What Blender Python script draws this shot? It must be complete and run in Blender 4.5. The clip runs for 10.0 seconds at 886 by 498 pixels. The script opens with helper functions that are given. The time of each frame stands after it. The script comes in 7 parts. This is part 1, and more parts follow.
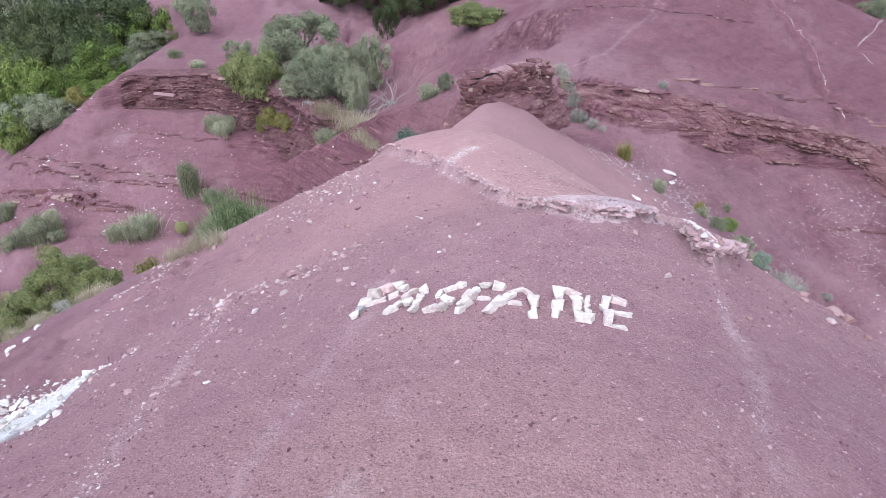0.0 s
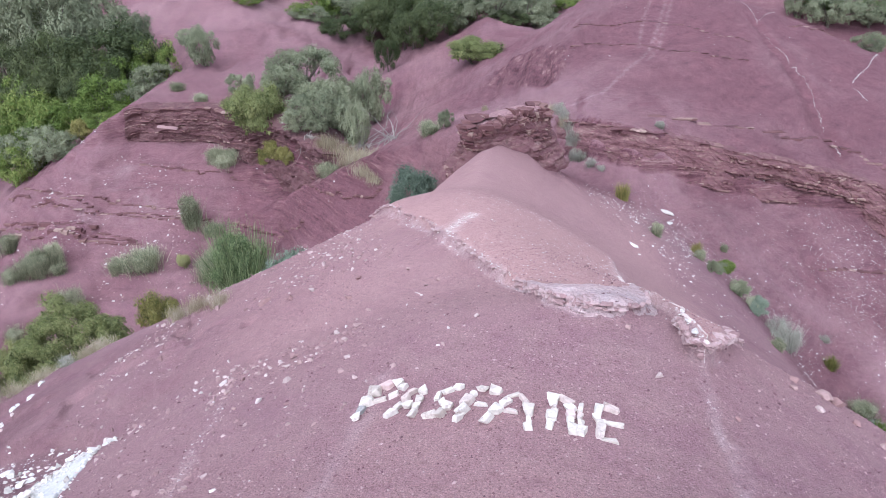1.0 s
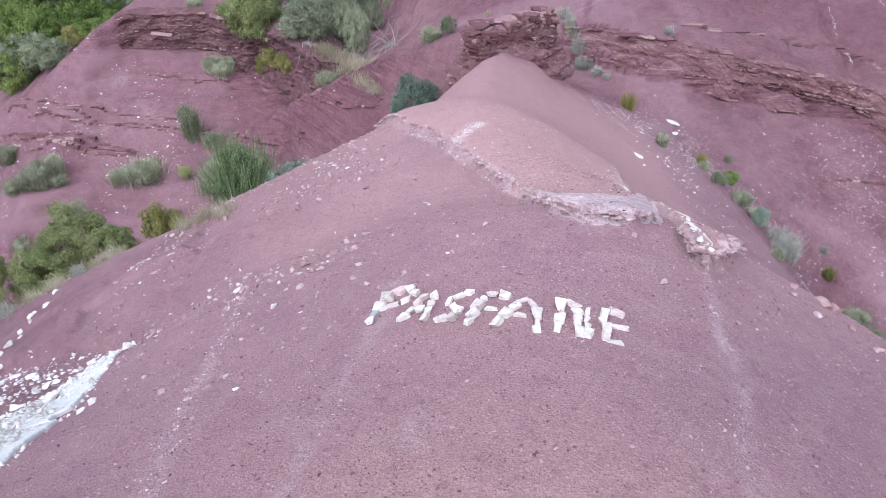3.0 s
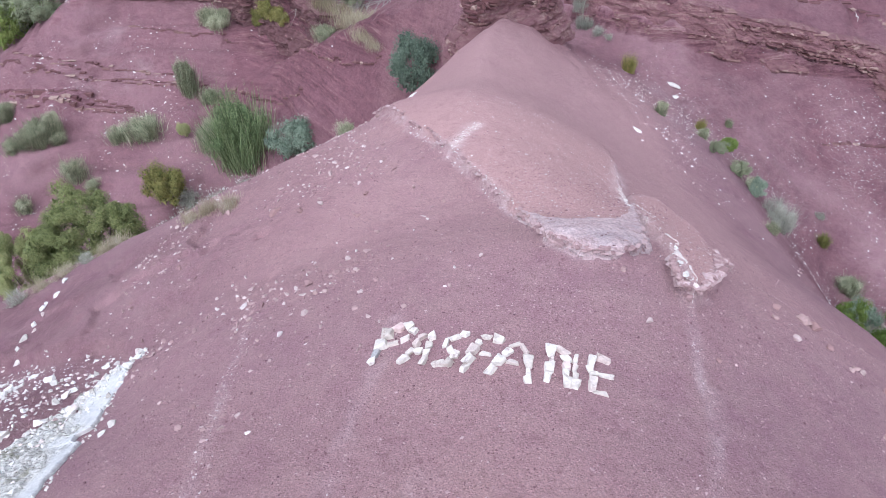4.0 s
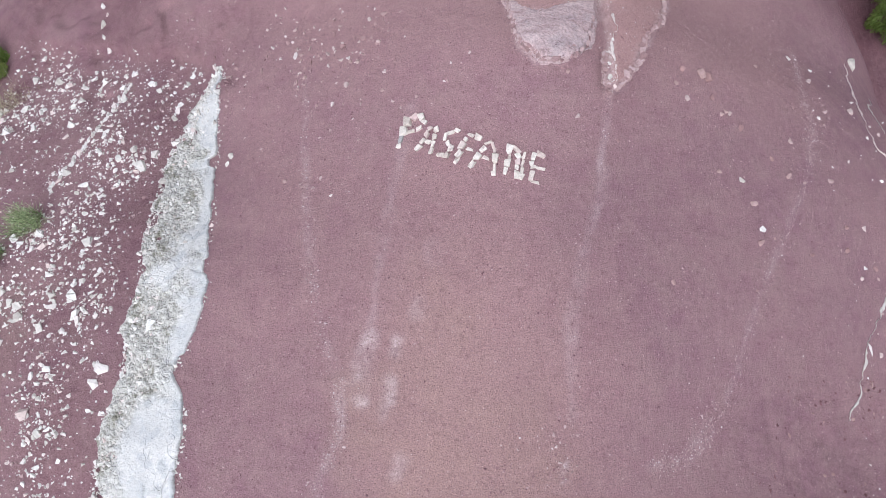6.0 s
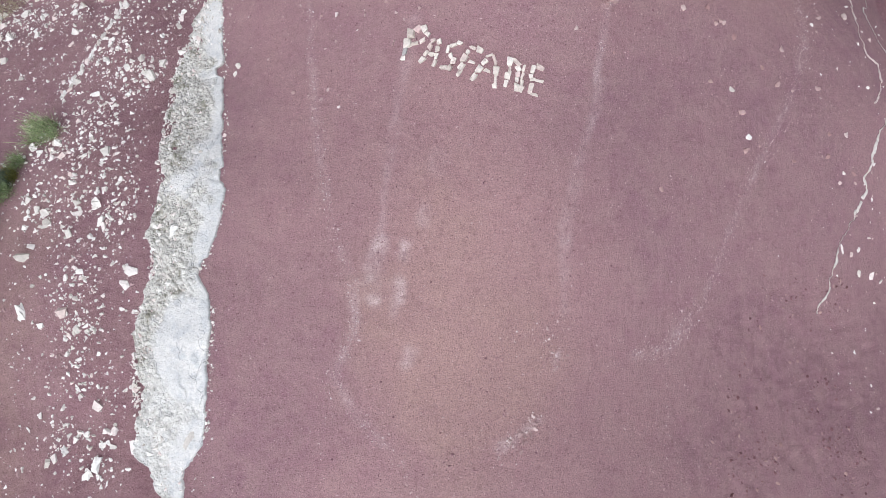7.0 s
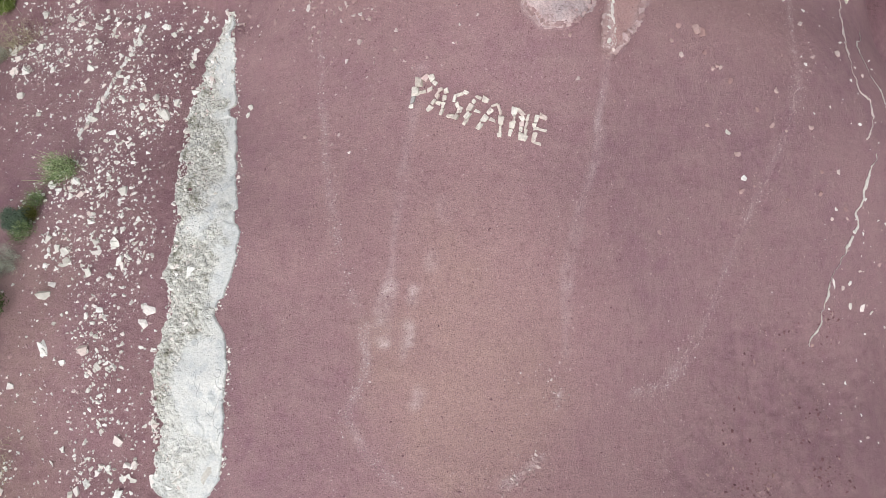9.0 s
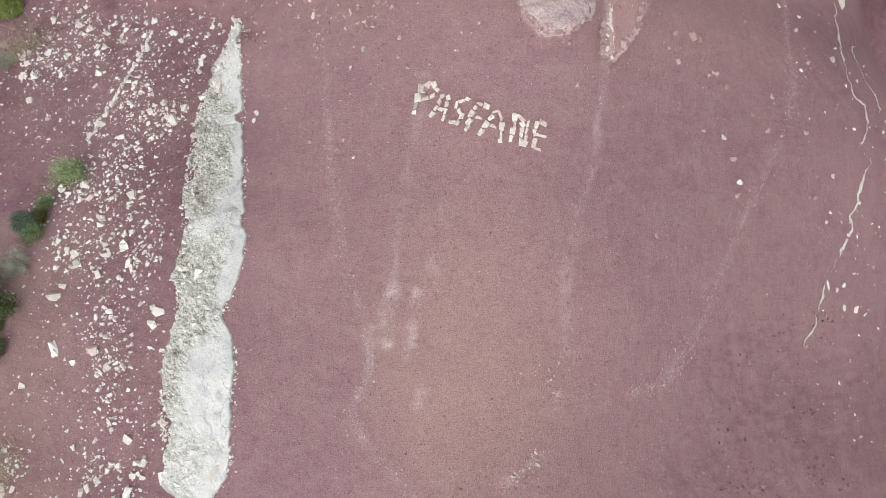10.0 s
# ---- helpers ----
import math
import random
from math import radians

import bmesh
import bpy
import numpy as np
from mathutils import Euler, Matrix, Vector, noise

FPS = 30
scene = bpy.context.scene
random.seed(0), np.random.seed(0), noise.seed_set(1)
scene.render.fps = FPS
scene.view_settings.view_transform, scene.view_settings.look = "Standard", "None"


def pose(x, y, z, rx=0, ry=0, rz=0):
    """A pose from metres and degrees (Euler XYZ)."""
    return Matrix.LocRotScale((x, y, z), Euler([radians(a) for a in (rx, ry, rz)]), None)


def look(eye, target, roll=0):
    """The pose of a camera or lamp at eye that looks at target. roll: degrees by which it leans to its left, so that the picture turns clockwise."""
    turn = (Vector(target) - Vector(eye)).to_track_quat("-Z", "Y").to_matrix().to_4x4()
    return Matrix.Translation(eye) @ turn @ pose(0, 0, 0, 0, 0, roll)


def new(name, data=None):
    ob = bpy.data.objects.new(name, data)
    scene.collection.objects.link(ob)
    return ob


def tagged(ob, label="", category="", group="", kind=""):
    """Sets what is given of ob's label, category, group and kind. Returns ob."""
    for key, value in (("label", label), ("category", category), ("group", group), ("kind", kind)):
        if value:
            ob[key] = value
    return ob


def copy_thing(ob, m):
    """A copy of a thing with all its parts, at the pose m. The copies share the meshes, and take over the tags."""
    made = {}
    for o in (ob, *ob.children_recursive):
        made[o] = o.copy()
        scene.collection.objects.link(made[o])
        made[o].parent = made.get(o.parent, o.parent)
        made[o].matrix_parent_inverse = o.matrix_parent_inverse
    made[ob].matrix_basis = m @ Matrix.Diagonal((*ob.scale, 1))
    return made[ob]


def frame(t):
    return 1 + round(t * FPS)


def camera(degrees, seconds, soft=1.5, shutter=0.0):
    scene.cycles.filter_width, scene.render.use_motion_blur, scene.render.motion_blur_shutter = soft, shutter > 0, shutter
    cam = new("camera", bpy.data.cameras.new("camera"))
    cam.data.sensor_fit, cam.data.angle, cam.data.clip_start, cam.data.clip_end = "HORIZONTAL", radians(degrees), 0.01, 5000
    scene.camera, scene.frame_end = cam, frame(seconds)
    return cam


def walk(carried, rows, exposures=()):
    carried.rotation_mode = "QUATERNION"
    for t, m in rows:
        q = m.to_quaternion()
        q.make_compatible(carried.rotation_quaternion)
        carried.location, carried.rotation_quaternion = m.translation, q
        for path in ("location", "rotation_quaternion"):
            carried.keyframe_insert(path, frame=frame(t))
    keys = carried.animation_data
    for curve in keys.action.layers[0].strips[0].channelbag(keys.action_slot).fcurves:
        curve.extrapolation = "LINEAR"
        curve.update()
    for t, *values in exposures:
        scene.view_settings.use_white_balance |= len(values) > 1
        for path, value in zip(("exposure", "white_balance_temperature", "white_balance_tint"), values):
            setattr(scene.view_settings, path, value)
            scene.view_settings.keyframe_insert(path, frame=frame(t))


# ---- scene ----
cam = camera(64.9, 10.0, 0.6)
# seconds, place, turn in degrees
PATH = [
    (0, 0.072, -0.014, 4.281, 60, -0.35, 0.2),
    (0.5, 0.084, 0.093, 4.811, 60.03, -0.39, 0.21),
    (1, 0.086, 0.169, 5.183, 61.89, -0.37, 0.24),
    (1.3, 0.078, 0.155, 5.17, 64.13, -0.37, 0.26),
    (1.5, 0.071, 0.143, 5.159, 64.52, -0.37, 0.27),
    (1.8, 0.049, 0.143, 5.165, 65.8, -0.34, 0.28),
    (2, 0.034, 0.142, 5.168, 68.11, -0.32, 0.29),
    (2.2, 0.018, 0.12, 5.155, 69.27, -0.34, 0.3),
    (2.4, 0.0, 0.09, 5.14, 68.93, -0.36, 0.31),
    (2.5, -0.009, 0.074, 5.139, 67.38, -0.38, 0.32),
    (2.6, -0.015, 0.068, 5.145, 65.06, -0.38, 0.32),
    (2.8, -0.024, 0.06, 5.17, 59.88, -0.36, 0.31),
    (3, -0.027, 0.054, 5.207, 54.65, -0.34, 0.3),
    (3.2, -0.007, 0.11, 5.18, 51.3, -0.34, 0.32),
    (4.3, 0.014, 0.69, 7.332, 48.79, 0.04, 0.1),
    (4.5, 0.015, 0.874, 8.033, 46.79, 0.11, 0.04),
    (4.7, 0.03, 1.04, 8.69, 43.5, 0.2, 0.0),
    (5, 0.063, 1.255, 9.67, 36.15, 0.32, -0.08),
    (5.2, 0.08, 1.39, 10.32, 30.75, 0.4, -0.17),
    (5.5, 0.091, 1.634, 11.268, 22.58, 0.5, -0.27),
    (5.8, 0.103, 1.817, 12.2, 14.42, 0.55, -0.31),
    (6, 0.105, 1.937, 12.799, 9.01, 0.6, -0.34),
    (6.2, 0.095, 2.02, 13.3, 4.1, 0.55, -0.37),
    (6.5, 0.05, 2.08, 13.68, 0.9, 0.35, -0.46),
    (7.3, -0.137, 2.131, 13.742, 0.23, 0.02, -0.6),
    (7.5, -0.15, 2.23, 13.702, 0.1, 0.05, -0.56),
    (8, -0.187, 2.757, 13.645, 0.06, -0, -0.59),
    (8.5, -0.201, 2.923, 13.91, 0.07, 0.01, -0.53),
    (9, -0.224, 3.026, 14.298, -0.02, -0.01, -0.49),
    (9.5, -0.244, 3.106, 14.532, -0.14, -0.04, -0.47),
    (10, -0.264, 3.101, 14.629, -0.07, -0, -0.44),
]
walk(cam, [(t, pose(x, y, z, rx, ry, rz)) for t, x, y, z, rx, ry, rz in PATH],
     [(0, 0.86, 5500, 17.5), (1, 0.89, 5450, 16), (2, 0.91, 5350, 14.5), (3, 0.88, 5400, 15.5), (4.5, 0.76, 5520, 14), (5.5, 0.61, 5720, 13), (7.5, 0.57, 6080, 11.5), (10, 0.52, 6350, 8)])

# ---------------------------------------------------------------- light: a bright overcast sky
world = bpy.data.worlds.new("overcast_sky")
scene.world = world
world.use_nodes = True
wn, wl = world.node_tree.nodes, world.node_tree.links
sky = wn.new("ShaderNodeTexSky")
sky.sky_type, sky.sun_disc = "NISHITA", False
sky.sun_elevation, sky.sun_rotation = radians(52), radians(200)
sky.air_density, sky.dust_density = 1.0, 3.0
grey = wn.new("ShaderNodeHueSaturation")
grey.inputs["Saturation"].default_value = 0.18
wl.new(sky.outputs[0], grey.inputs["Color"])
wl.new(grey.outputs[0], wn["Background"].inputs["Color"])
wn["Background"].inputs["Strength"].default_value = 0.15
sun_data = bpy.data.lights.new("sun", "SUN")
sun_data.energy, sun_data.angle, sun_data.color = 0.9, radians(80), (1.0, 0.97, 0.93)
sun = new("sun", sun_data)
sun.matrix_world = look((-6, -15, 40), (0, 0, 0))

# ---------------------------------------------------------------- materials
def material(name, rough=0.9, spec=0.25):
    m = bpy.data.materials.new(name)
    m.use_nodes = True
    b = m.node_tree.nodes["Principled BSDF"]
    b.inputs["Roughness"].default_value = rough
    b.inputs["Specular IOR Level"].default_value = spec
    return m, m.node_tree.nodes, m.node_tree.links, b


def noise_node(N, L, where, scale, detail=4.0, rough=0.55):
    n = N.new("ShaderNodeTexNoise")
    n.inputs["Scale"].default_value, n.inputs["Detail"].default_value, n.inputs["Roughness"].default_value = scale, detail, rough
    L.new(where, n.inputs["Vector"])
    return n.outputs["Fac"]


def ramp(N, L, fac, stops):
    r = N.new("ShaderNodeValToRGB")
    while len(r.color_ramp.elements) < len(stops):
        r.color_ramp.elements.new(0.5)
    for e, (p, c) in zip(r.color_ramp.elements, stops):
        e.position, e.color = p, (*c, 1)
    L.new(fac, r.inputs[0])
    return r.outputs[0]


def grade(N, L, fac, lo, hi, a=0.0, b=1.0):
    r = N.new("ShaderNodeMapRange")
    r.inputs[1].default_value, r.inputs[2].default_value, r.inputs[3].default_value, r.inputs[4].default_value = lo, hi, a, b
    L.new(fac, r.inputs[0])
    return r.outputs[0]


def calc(N, L, op, a, b):
    n = N.new("ShaderNodeMath")
    n.operation = op
    for i, v in enumerate((a, b)):
        if isinstance(v, (int, float)):
            n.inputs[i].default_value = v
        else:
            L.new(v, n.inputs[i])
    return n.outputs[0]


def blend(N, L, fac, a, b, mode="MIX"):
    n = N.new("ShaderNodeMix")
    n.data_type, n.blend_type = "RGBA", mode
    for i, v in ((0, fac), (6, a), (7, b)):
        if isinstance(v, (int, float)):
            n.inputs[i].default_value = v
        elif isinstance(v, tuple):
            n.inputs[i].default_value = (*v, 1)
        else:
            L.new(v, n.inputs[i])
    return n.outputs[2]


def relief(N, L, b, height, strength, distance, base=None):
    n = N.new("ShaderNodeBump")
    n.inputs["Strength"].default_value, n.inputs["Distance"].default_value = strength, distance
    L.new(height, n.inputs["Height"])
    if base is not None:
        L.new(base, n.inputs["Normal"])
    L.new(n.outputs[0], b.inputs["Normal"])
    return n.outputs[0]


def marl_material():
    m, N, L, B = material("red_marl", 0.95, 0.12)
    pos = N.new("ShaderNodeNewGeometry").outputs["Position"]
    tone = N.new("ShaderNodeAttribute")
    tone.attribute_name = "tone"
    sep = N.new("ShaderNodeSeparateColor")
    L.new(tone.outputs["Color"], sep.inputs[0])
    pale, white, brown = sep.outputs[0], sep.outputs[1], sep.outputs[2]
    rock = tone.outputs["Alpha"]
    big = noise_node(N, L, pos, 0.35, 5, 0.6)
    mid = noise_node(N, L, pos, 2.3, 5, 0.65)
    fine = noise_node(N, L, pos, 38, 7, 0.85)
    grit = noise_node(N, L, pos, 130, 3, 0.7)
    base = ramp(N, L, big, [(0.3, (0.23, 0.128, 0.151)), (0.5, (0.262, 0.152, 0.166)), (0.7, (0.29, 0.172, 0.178))])
    base = blend(N, L, grade(N, L, mid, 0.35, 0.7), base, (0.296, 0.19, 0.187))
    base = blend(N, L, brown, base, (0.2, 0.099, 0.112))
    tan = N.new("ShaderNodeAttribute")
    tan.attribute_name = "tan"
    base = blend(N, L, calc(N, L, "MULTIPLY", tan.outputs["Fac"], grade(N, L, mid, 0.3, 0.65, 0.5, 1.0)), base, (0.295, 0.2, 0.166))
    base = blend(N, L, calc(N, L, "MULTIPLY", pale, grade(N, L, mid, 0.2, 0.75, 0.75, 1.0)), base, (0.435, 0.268, 0.25))
    dust = calc(N, L, "MULTIPLY", white, grade(N, L, calc(N, L, "ADD", mid, calc(N, L, "MULTIPLY", fine, 0.6)), 0.62, 1.0, 0.15, 1.0))
    base = blend(N, L, dust, base, (0.68, 0.57, 0.545))
    # bedded rock on steep faces
    bed = N.new("ShaderNodeMapping")
    bed.inputs["Scale"].default_value = (0.35, 0.35, 4.5)
    L.new(pos, bed.inputs["Vector"])
    beds = noise_node(N, L, bed.outputs[0], 1.0, 6, 0.7)
    stone = ramp(N, L, beds, [(0.28, (0.09, 0.036, 0.047)), (0.45, (0.155, 0.07, 0.082)), (0.58, (0.215, 0.112, 0.118)), (0.72, (0.35, 0.235, 0.215))])
    base = blend(N, L, rock, base, stone)
    # faint bedding on the bare far slopes
    base = blend(N, L, calc(N, L, "MULTIPLY", brown, 0.55), base, blend(N, L, 1.0, base, ramp(N, L, beds, [(0.33, (0.62, 0.58, 0.6)), (0.45, (0.95, 0.94, 0.95)), (0.55, (1.04, 1.04, 1.04)), (0.7, (1.35, 1.34, 1.3))]), "MULTIPLY"))
    rough_far = noise_node(N, L, pos, 1.4, 10, 0.78)
    base = blend(N, L, calc(N, L, "MULTIPLY", brown, 0.4), base, blend(N, L, 1.0, base, ramp(N, L, rough_far, [(0.36, (0.62, 0.57, 0.59)), (0.46, (1.0, 0.99, 0.99)), (0.64, (1.42, 1.4, 1.38))]), "MULTIPLY"))
    # coarse gravel, stronger where the marl is dark and loose
    gravel = noise_node(N, L, pos, 5.5, 8, 0.78)
    coarse = ramp(N, L, gravel, [(0.3, (0.62, 0.58, 0.6)), (0.47, (0.95, 0.94, 0.95)), (0.6, (1.06, 1.06, 1.06)), (0.74, (1.5, 1.45, 1.42))])
    base = blend(N, L, grade(N, L, brown, 0.0, 0.6, 0.28, 0.95), base, blend(N, L, 1.0, base, coarse, "MULTIPLY"))
    clods = N.new("ShaderNodeTexVoronoi")
    clods.inputs["Scale"].default_value = 9
    L.new(pos, clods.inputs["Vector"])
    which = N.new("ShaderNodeSeparateColor")
    L.new(clods.outputs["Color"], which.inputs[0])
    clod = calc(N, L, "MULTIPLY", grade(N, L, which.outputs[1], 0.86, 0.9), grade(N, L, clods.outputs["Distance"], 0.5, 0.25))
    base = blend(N, L, calc(N, L, "MULTIPLY", clod, 0.32), base, (0.17, 0.09, 0.105))
    # fine grit and loose chips
    base = blend(N, L, 1.0, base, ramp(N, L, fine, [(0.34, (0.55, 0.53, 0.54)), (0.46, (0.93, 0.93, 0.93)), (0.54, (1.06, 1.06, 1.06)), (0.66, (1.5, 1.48, 1.46))]), "MULTIPLY")
    base = blend(N, L, 1.0, base, ramp(N, L, grit, [(0.32, (0.7, 0.7, 0.7)), (0.68, (1.32, 1.32, 1.32))]), "MULTIPLY")
    crumbs = N.new("ShaderNodeTexVoronoi")
    crumbs.inputs["Scale"].default_value = 31
    L.new(pos, crumbs.inputs["Vector"])
    some = N.new("ShaderNodeSeparateColor")
    L.new(crumbs.outputs["Color"], some.inputs[0])
    near_core = grade(N, L, crumbs.outputs["Distance"], 0.42, 0.2)
    base = blend(N, L, calc(N, L, "MULTIPLY", calc(N, L, "MULTIPLY", grade(N, L, some.outputs[0], 0.86, 0.9), near_core), 0.6), base, (0.46, 0.32, 0.31))
    base = blend(N, L, calc(N, L, "MULTIPLY", calc(N, L, "MULTIPLY", grade(N, L, some.outputs[1], 0.84, 0.9), near_core), 0.55), base, (0.13, 0.062, 0.074))
    chips = N.new("ShaderNodeTexVoronoi")
    chips.inputs["Scale"].default_value = 14
    L.new(pos, chips.inputs["Vector"])
    pick = N.new("ShaderNodeSeparateColor")
    L.new(chips.outputs["Color"], pick.inputs[0])
    chip = calc(N, L, "MULTIPLY", grade(N, L, pick.outputs[0], 0.93, 0.95), grade(N, L, chips.outputs["Distance"], 0.22, 0.12))
    base = blend(N, L, calc(N, L, "MULTIPLY", chip, 0.6), base, (0.55, 0.42, 0.4))
    L.new(base, B.inputs["Base Color"])
    h = calc(N, L, "ADD", calc(N, L, "MULTIPLY", mid, 2.0), calc(N, L, "MULTIPLY", fine, 0.35))
    h = calc(N, L, "ADD", h, calc(N, L, "MULTIPLY", chip, 0.8))
    h = calc(N, L, "ADD", h, calc(N, L, "MULTIPLY", calc(N, L, "MULTIPLY", beds, rock), 14.0))
    h = calc(N, L, "ADD", h, calc(N, L, "MULTIPLY", gravel, grade(N, L, brown, 0.0, 0.6, 1.2, 5.0)))
    h = calc(N, L, "ADD", h, calc(N, L, "MULTIPLY", near_core, 0.25))
    h = calc(N, L, "ADD", h, calc(N, L, "MULTIPLY", calc(N, L, "MULTIPLY", rough_far, brown), 10.0))
    relief(N, L, B, h, 1.0, 0.022)
    return m


def stone_material(name, stops, scale=9.0, stain=(0.2, 0.16, 0.14), stain_at=0.64, bump=0.5):
    """Broken rock: tone by piece, mottling, stains and a rough break."""
    m, N, L, B = material(name, 0.88, 0.2)
    info = N.new("ShaderNodeObjectInfo").outputs["Random"]
    isle = N.new("ShaderNodeNewGeometry")
    rnd = calc(N, L, "FRACT", calc(N, L, "ADD", info, isle.outputs["Random Per Island"]), 0.0)
    base = ramp(N, L, rnd, stops)
    pos = isle.outputs["Position"]
    mott = noise_node(N, L, pos, scale, 6, 0.65)
    base = blend(N, L, 1.0, base, ramp(N, L, mott, [(0.3, (0.72, 0.71, 0.70)), (0.6, (1.0, 1.0, 1.0)), (0.8, (1.08, 1.08, 1.08))]), "MULTIPLY")
    spots = noise_node(N, L, pos, scale * 0.45, 4, 0.7)
    base = blend(N, L, grade(N, L, spots, stain_at, stain_at + 0.12, 0.0, 0.75), base, stain)
    L.new(base, B.inputs["Base Color"])
    relief(N, L, B, mott, bump, 0.02)
    return m


def bedded_material(name="bedded_red_rock", dark=1.0):
    """Crumbling thin-bedded red rock: dark and tan beds, cracks, loose soil."""
    m, N, L, B = material(name, 0.92, 0.15)
    pos = N.new("ShaderNodeNewGeometry").outputs["Position"]
    bed = N.new("ShaderNodeMapping")
    bed.inputs["Scale"].default_value = (0.9, 0.9, 6.0)
    L.new(pos, bed.inputs["Vector"])
    beds = noise_node(N, L, bed.outputs[0], 1.0, 8, 0.78)
    base = ramp(N, L, beds, [(0.3, (0.135, 0.058, 0.066)), (0.44, (0.205, 0.102, 0.108)), (0.55, (0.265, 0.152, 0.146)), (0.66, (0.37, 0.25, 0.215)), (0.76, (0.5, 0.39, 0.33))])
    crumb = noise_node(N, L, pos, 5.0, 9, 0.82)
    base = blend(N, L, 1.0, base, ramp(N, L, crumb, [(0.32, (0.62, 0.6, 0.6)), (0.46, (1.0, 1.0, 1.0)), (0.58, (1.15, 1.14, 1.13)), (0.72, (1.8, 1.72, 1.66))]), "MULTIPLY")
    soil = noise_node(N, L, pos, 0.7, 6, 0.7)
    base = blend(N, L, grade(N, L, soil, 0.46, 0.62, 0.0, 0.75), base, (0.21, 0.106, 0.112))
    base = blend(N, L, 1.0, base, (dark, dark, dark), "MULTIPLY")
    L.new(base, B.inputs["Base Color"])
    relief(N, L, B, calc(N, L, "ADD", calc(N, L, "MULTIPLY", beds, 1.5), calc(N, L, "MULTIPLY", crumb, 1.8)), 0.9, 0.05)
    return m


def leaf_material(name, stops, rough=0.55, single=0.26, patchy=0.9):
    m, N, L, B = material(name, rough, 0.14)
    geo = N.new("ShaderNodeNewGeometry")
    info = N.new("ShaderNodeObjectInfo").outputs["Random"]
    patch = noise_node(N, L, geo.outputs["Position"], 0.55, 4, 0.6)
    mixv = calc(N, L, "ADD", calc(N, L, "MULTIPLY", geo.outputs["Random Per Island"], single), calc(N, L, "MULTIPLY", patch, patchy))
    mixv = calc(N, L, "ADD", mixv, calc(N, L, "MULTIPLY", calc(N, L, "SUBTRACT", info, 0.5), 0.4))
    col = ramp(N, L, mixv, stops)
    L.new(col, B.inputs["Base Color"])
    tr = N.new("ShaderNodeBsdfTranslucent")
    L.new(col, tr.inputs["Color"])
    mx = N.new("ShaderNodeMixShader")
    mx.inputs[0].default_value = 0.14
    L.new(B.outputs[0], mx.inputs[1])
    L.new(tr.outputs[0], mx.inputs[2])
    L.new(mx.outputs[0], N["Material Output"].inputs[0])
    return m


MARL = marl_material()
LIMESTONE = stone_material("white_limestone", [(0.0, (0.524, 0.479, 0.422)), (0.3, (0.707, 0.673, 0.616)), (0.75, (0.820, 0.798, 0.752)), (1.0, (0.661, 0.536, 0.490))], 11, (0.28, 0.25, 0.2), 0.58, 0.8)
PINK_STONE = stone_material("pink_sandstone", [(0.0, (0.29, 0.17, 0.165)), (0.4, (0.36, 0.225, 0.21)), (0.75, (0.42, 0.29, 0.27)), (1.0, (0.52, 0.42, 0.39))], 9, (0.2, 0.11, 0.11), 0.62)
FLANK_STONE = stone_material("rosy_flank_stones", [(0.0, (0.29, 0.175, 0.172)), (0.45, (0.4, 0.275, 0.262)), (0.8, (0.52, 0.4, 0.375)), (1.0, (0.68, 0.6, 0.565))], 12)
CAP_STONE = stone_material("pink_cap_rock", [(0.0, (0.32, 0.2, 0.197)), (0.5, (0.43, 0.295, 0.285)), (1.0, (0.55, 0.42, 0.405))], 18, (0.24, 0.135, 0.14), 0.6, 1.0)
CLOD = stone_material("dark_red_clods", [(0.0, (0.12, 0.055, 0.06)), (0.6, (0.2, 0.1, 0.105)), (1.0, (0.42, 0.28, 0.25))], 12)
LETTER_STONE = stone_material("cream_limestone", [(0.0, (0.562, 0.486, 0.421)), (0.25, (0.713, 0.648, 0.572)), (0.8, (0.810, 0.756, 0.680)), (1.0, (0.648, 0.529, 0.475))], 16, (0.33, 0.25, 0.215), 0.57, 1.0)
CHIPS = stone_material("mixed_stone_chips", [(0.0, (0.40, 0.26, 0.25)), (0.35, (0.52, 0.40, 0.37)), (0.65, (0.68, 0.62, 0.57)), (1.0, (0.78, 0.75, 0.71))], 12)
CRUMB = stone_material("marl_crumbs", [(0.0, (0.14, 0.07, 0.082)), (0.35, (0.24, 0.134, 0.146)), (0.7, (0.35, 0.22, 0.222)), (1.0, (0.52, 0.375, 0.36))], 20, (0.2, 0.11, 0.12), 0.62)
TRAIL_STONE = stone_material("rosy_gravel", [(0.0, (0.34, 0.215, 0.21)), (0.5, (0.46, 0.33, 0.315)), (0.85, (0.58, 0.47, 0.445)), (1.0, (0.7, 0.64, 0.61))], 12)
CLIFF_ROCK = bedded_material("bedded_red_rock", 0.82)
# the same bedded rock, multiplied darker for the bank faces
RED_CLAY = bedded_material("dark_red_clay", 0.62)
LEDGE_ROCK = stone_material("red_and_tan_ledge_rock", [(0.0, (0.13, 0.06, 0.063)), (0.5, (0.19, 0.098, 0.095)), (0.85, (0.26, 0.155, 0.135)), (1.0, (0.4, 0.29, 0.24))], 3.5, (0.14, 0.066, 0.066), 0.5, 0.9)
OAK_LEAF = leaf_material("oak_leaves", [(0.15, (0.024, 0.035, 0.013)), (0.45, (0.061, 0.080, 0.031)), (0.75, (0.117, 0.139, 0.059)), (1.0, (0.177, 0.198, 0.088))])
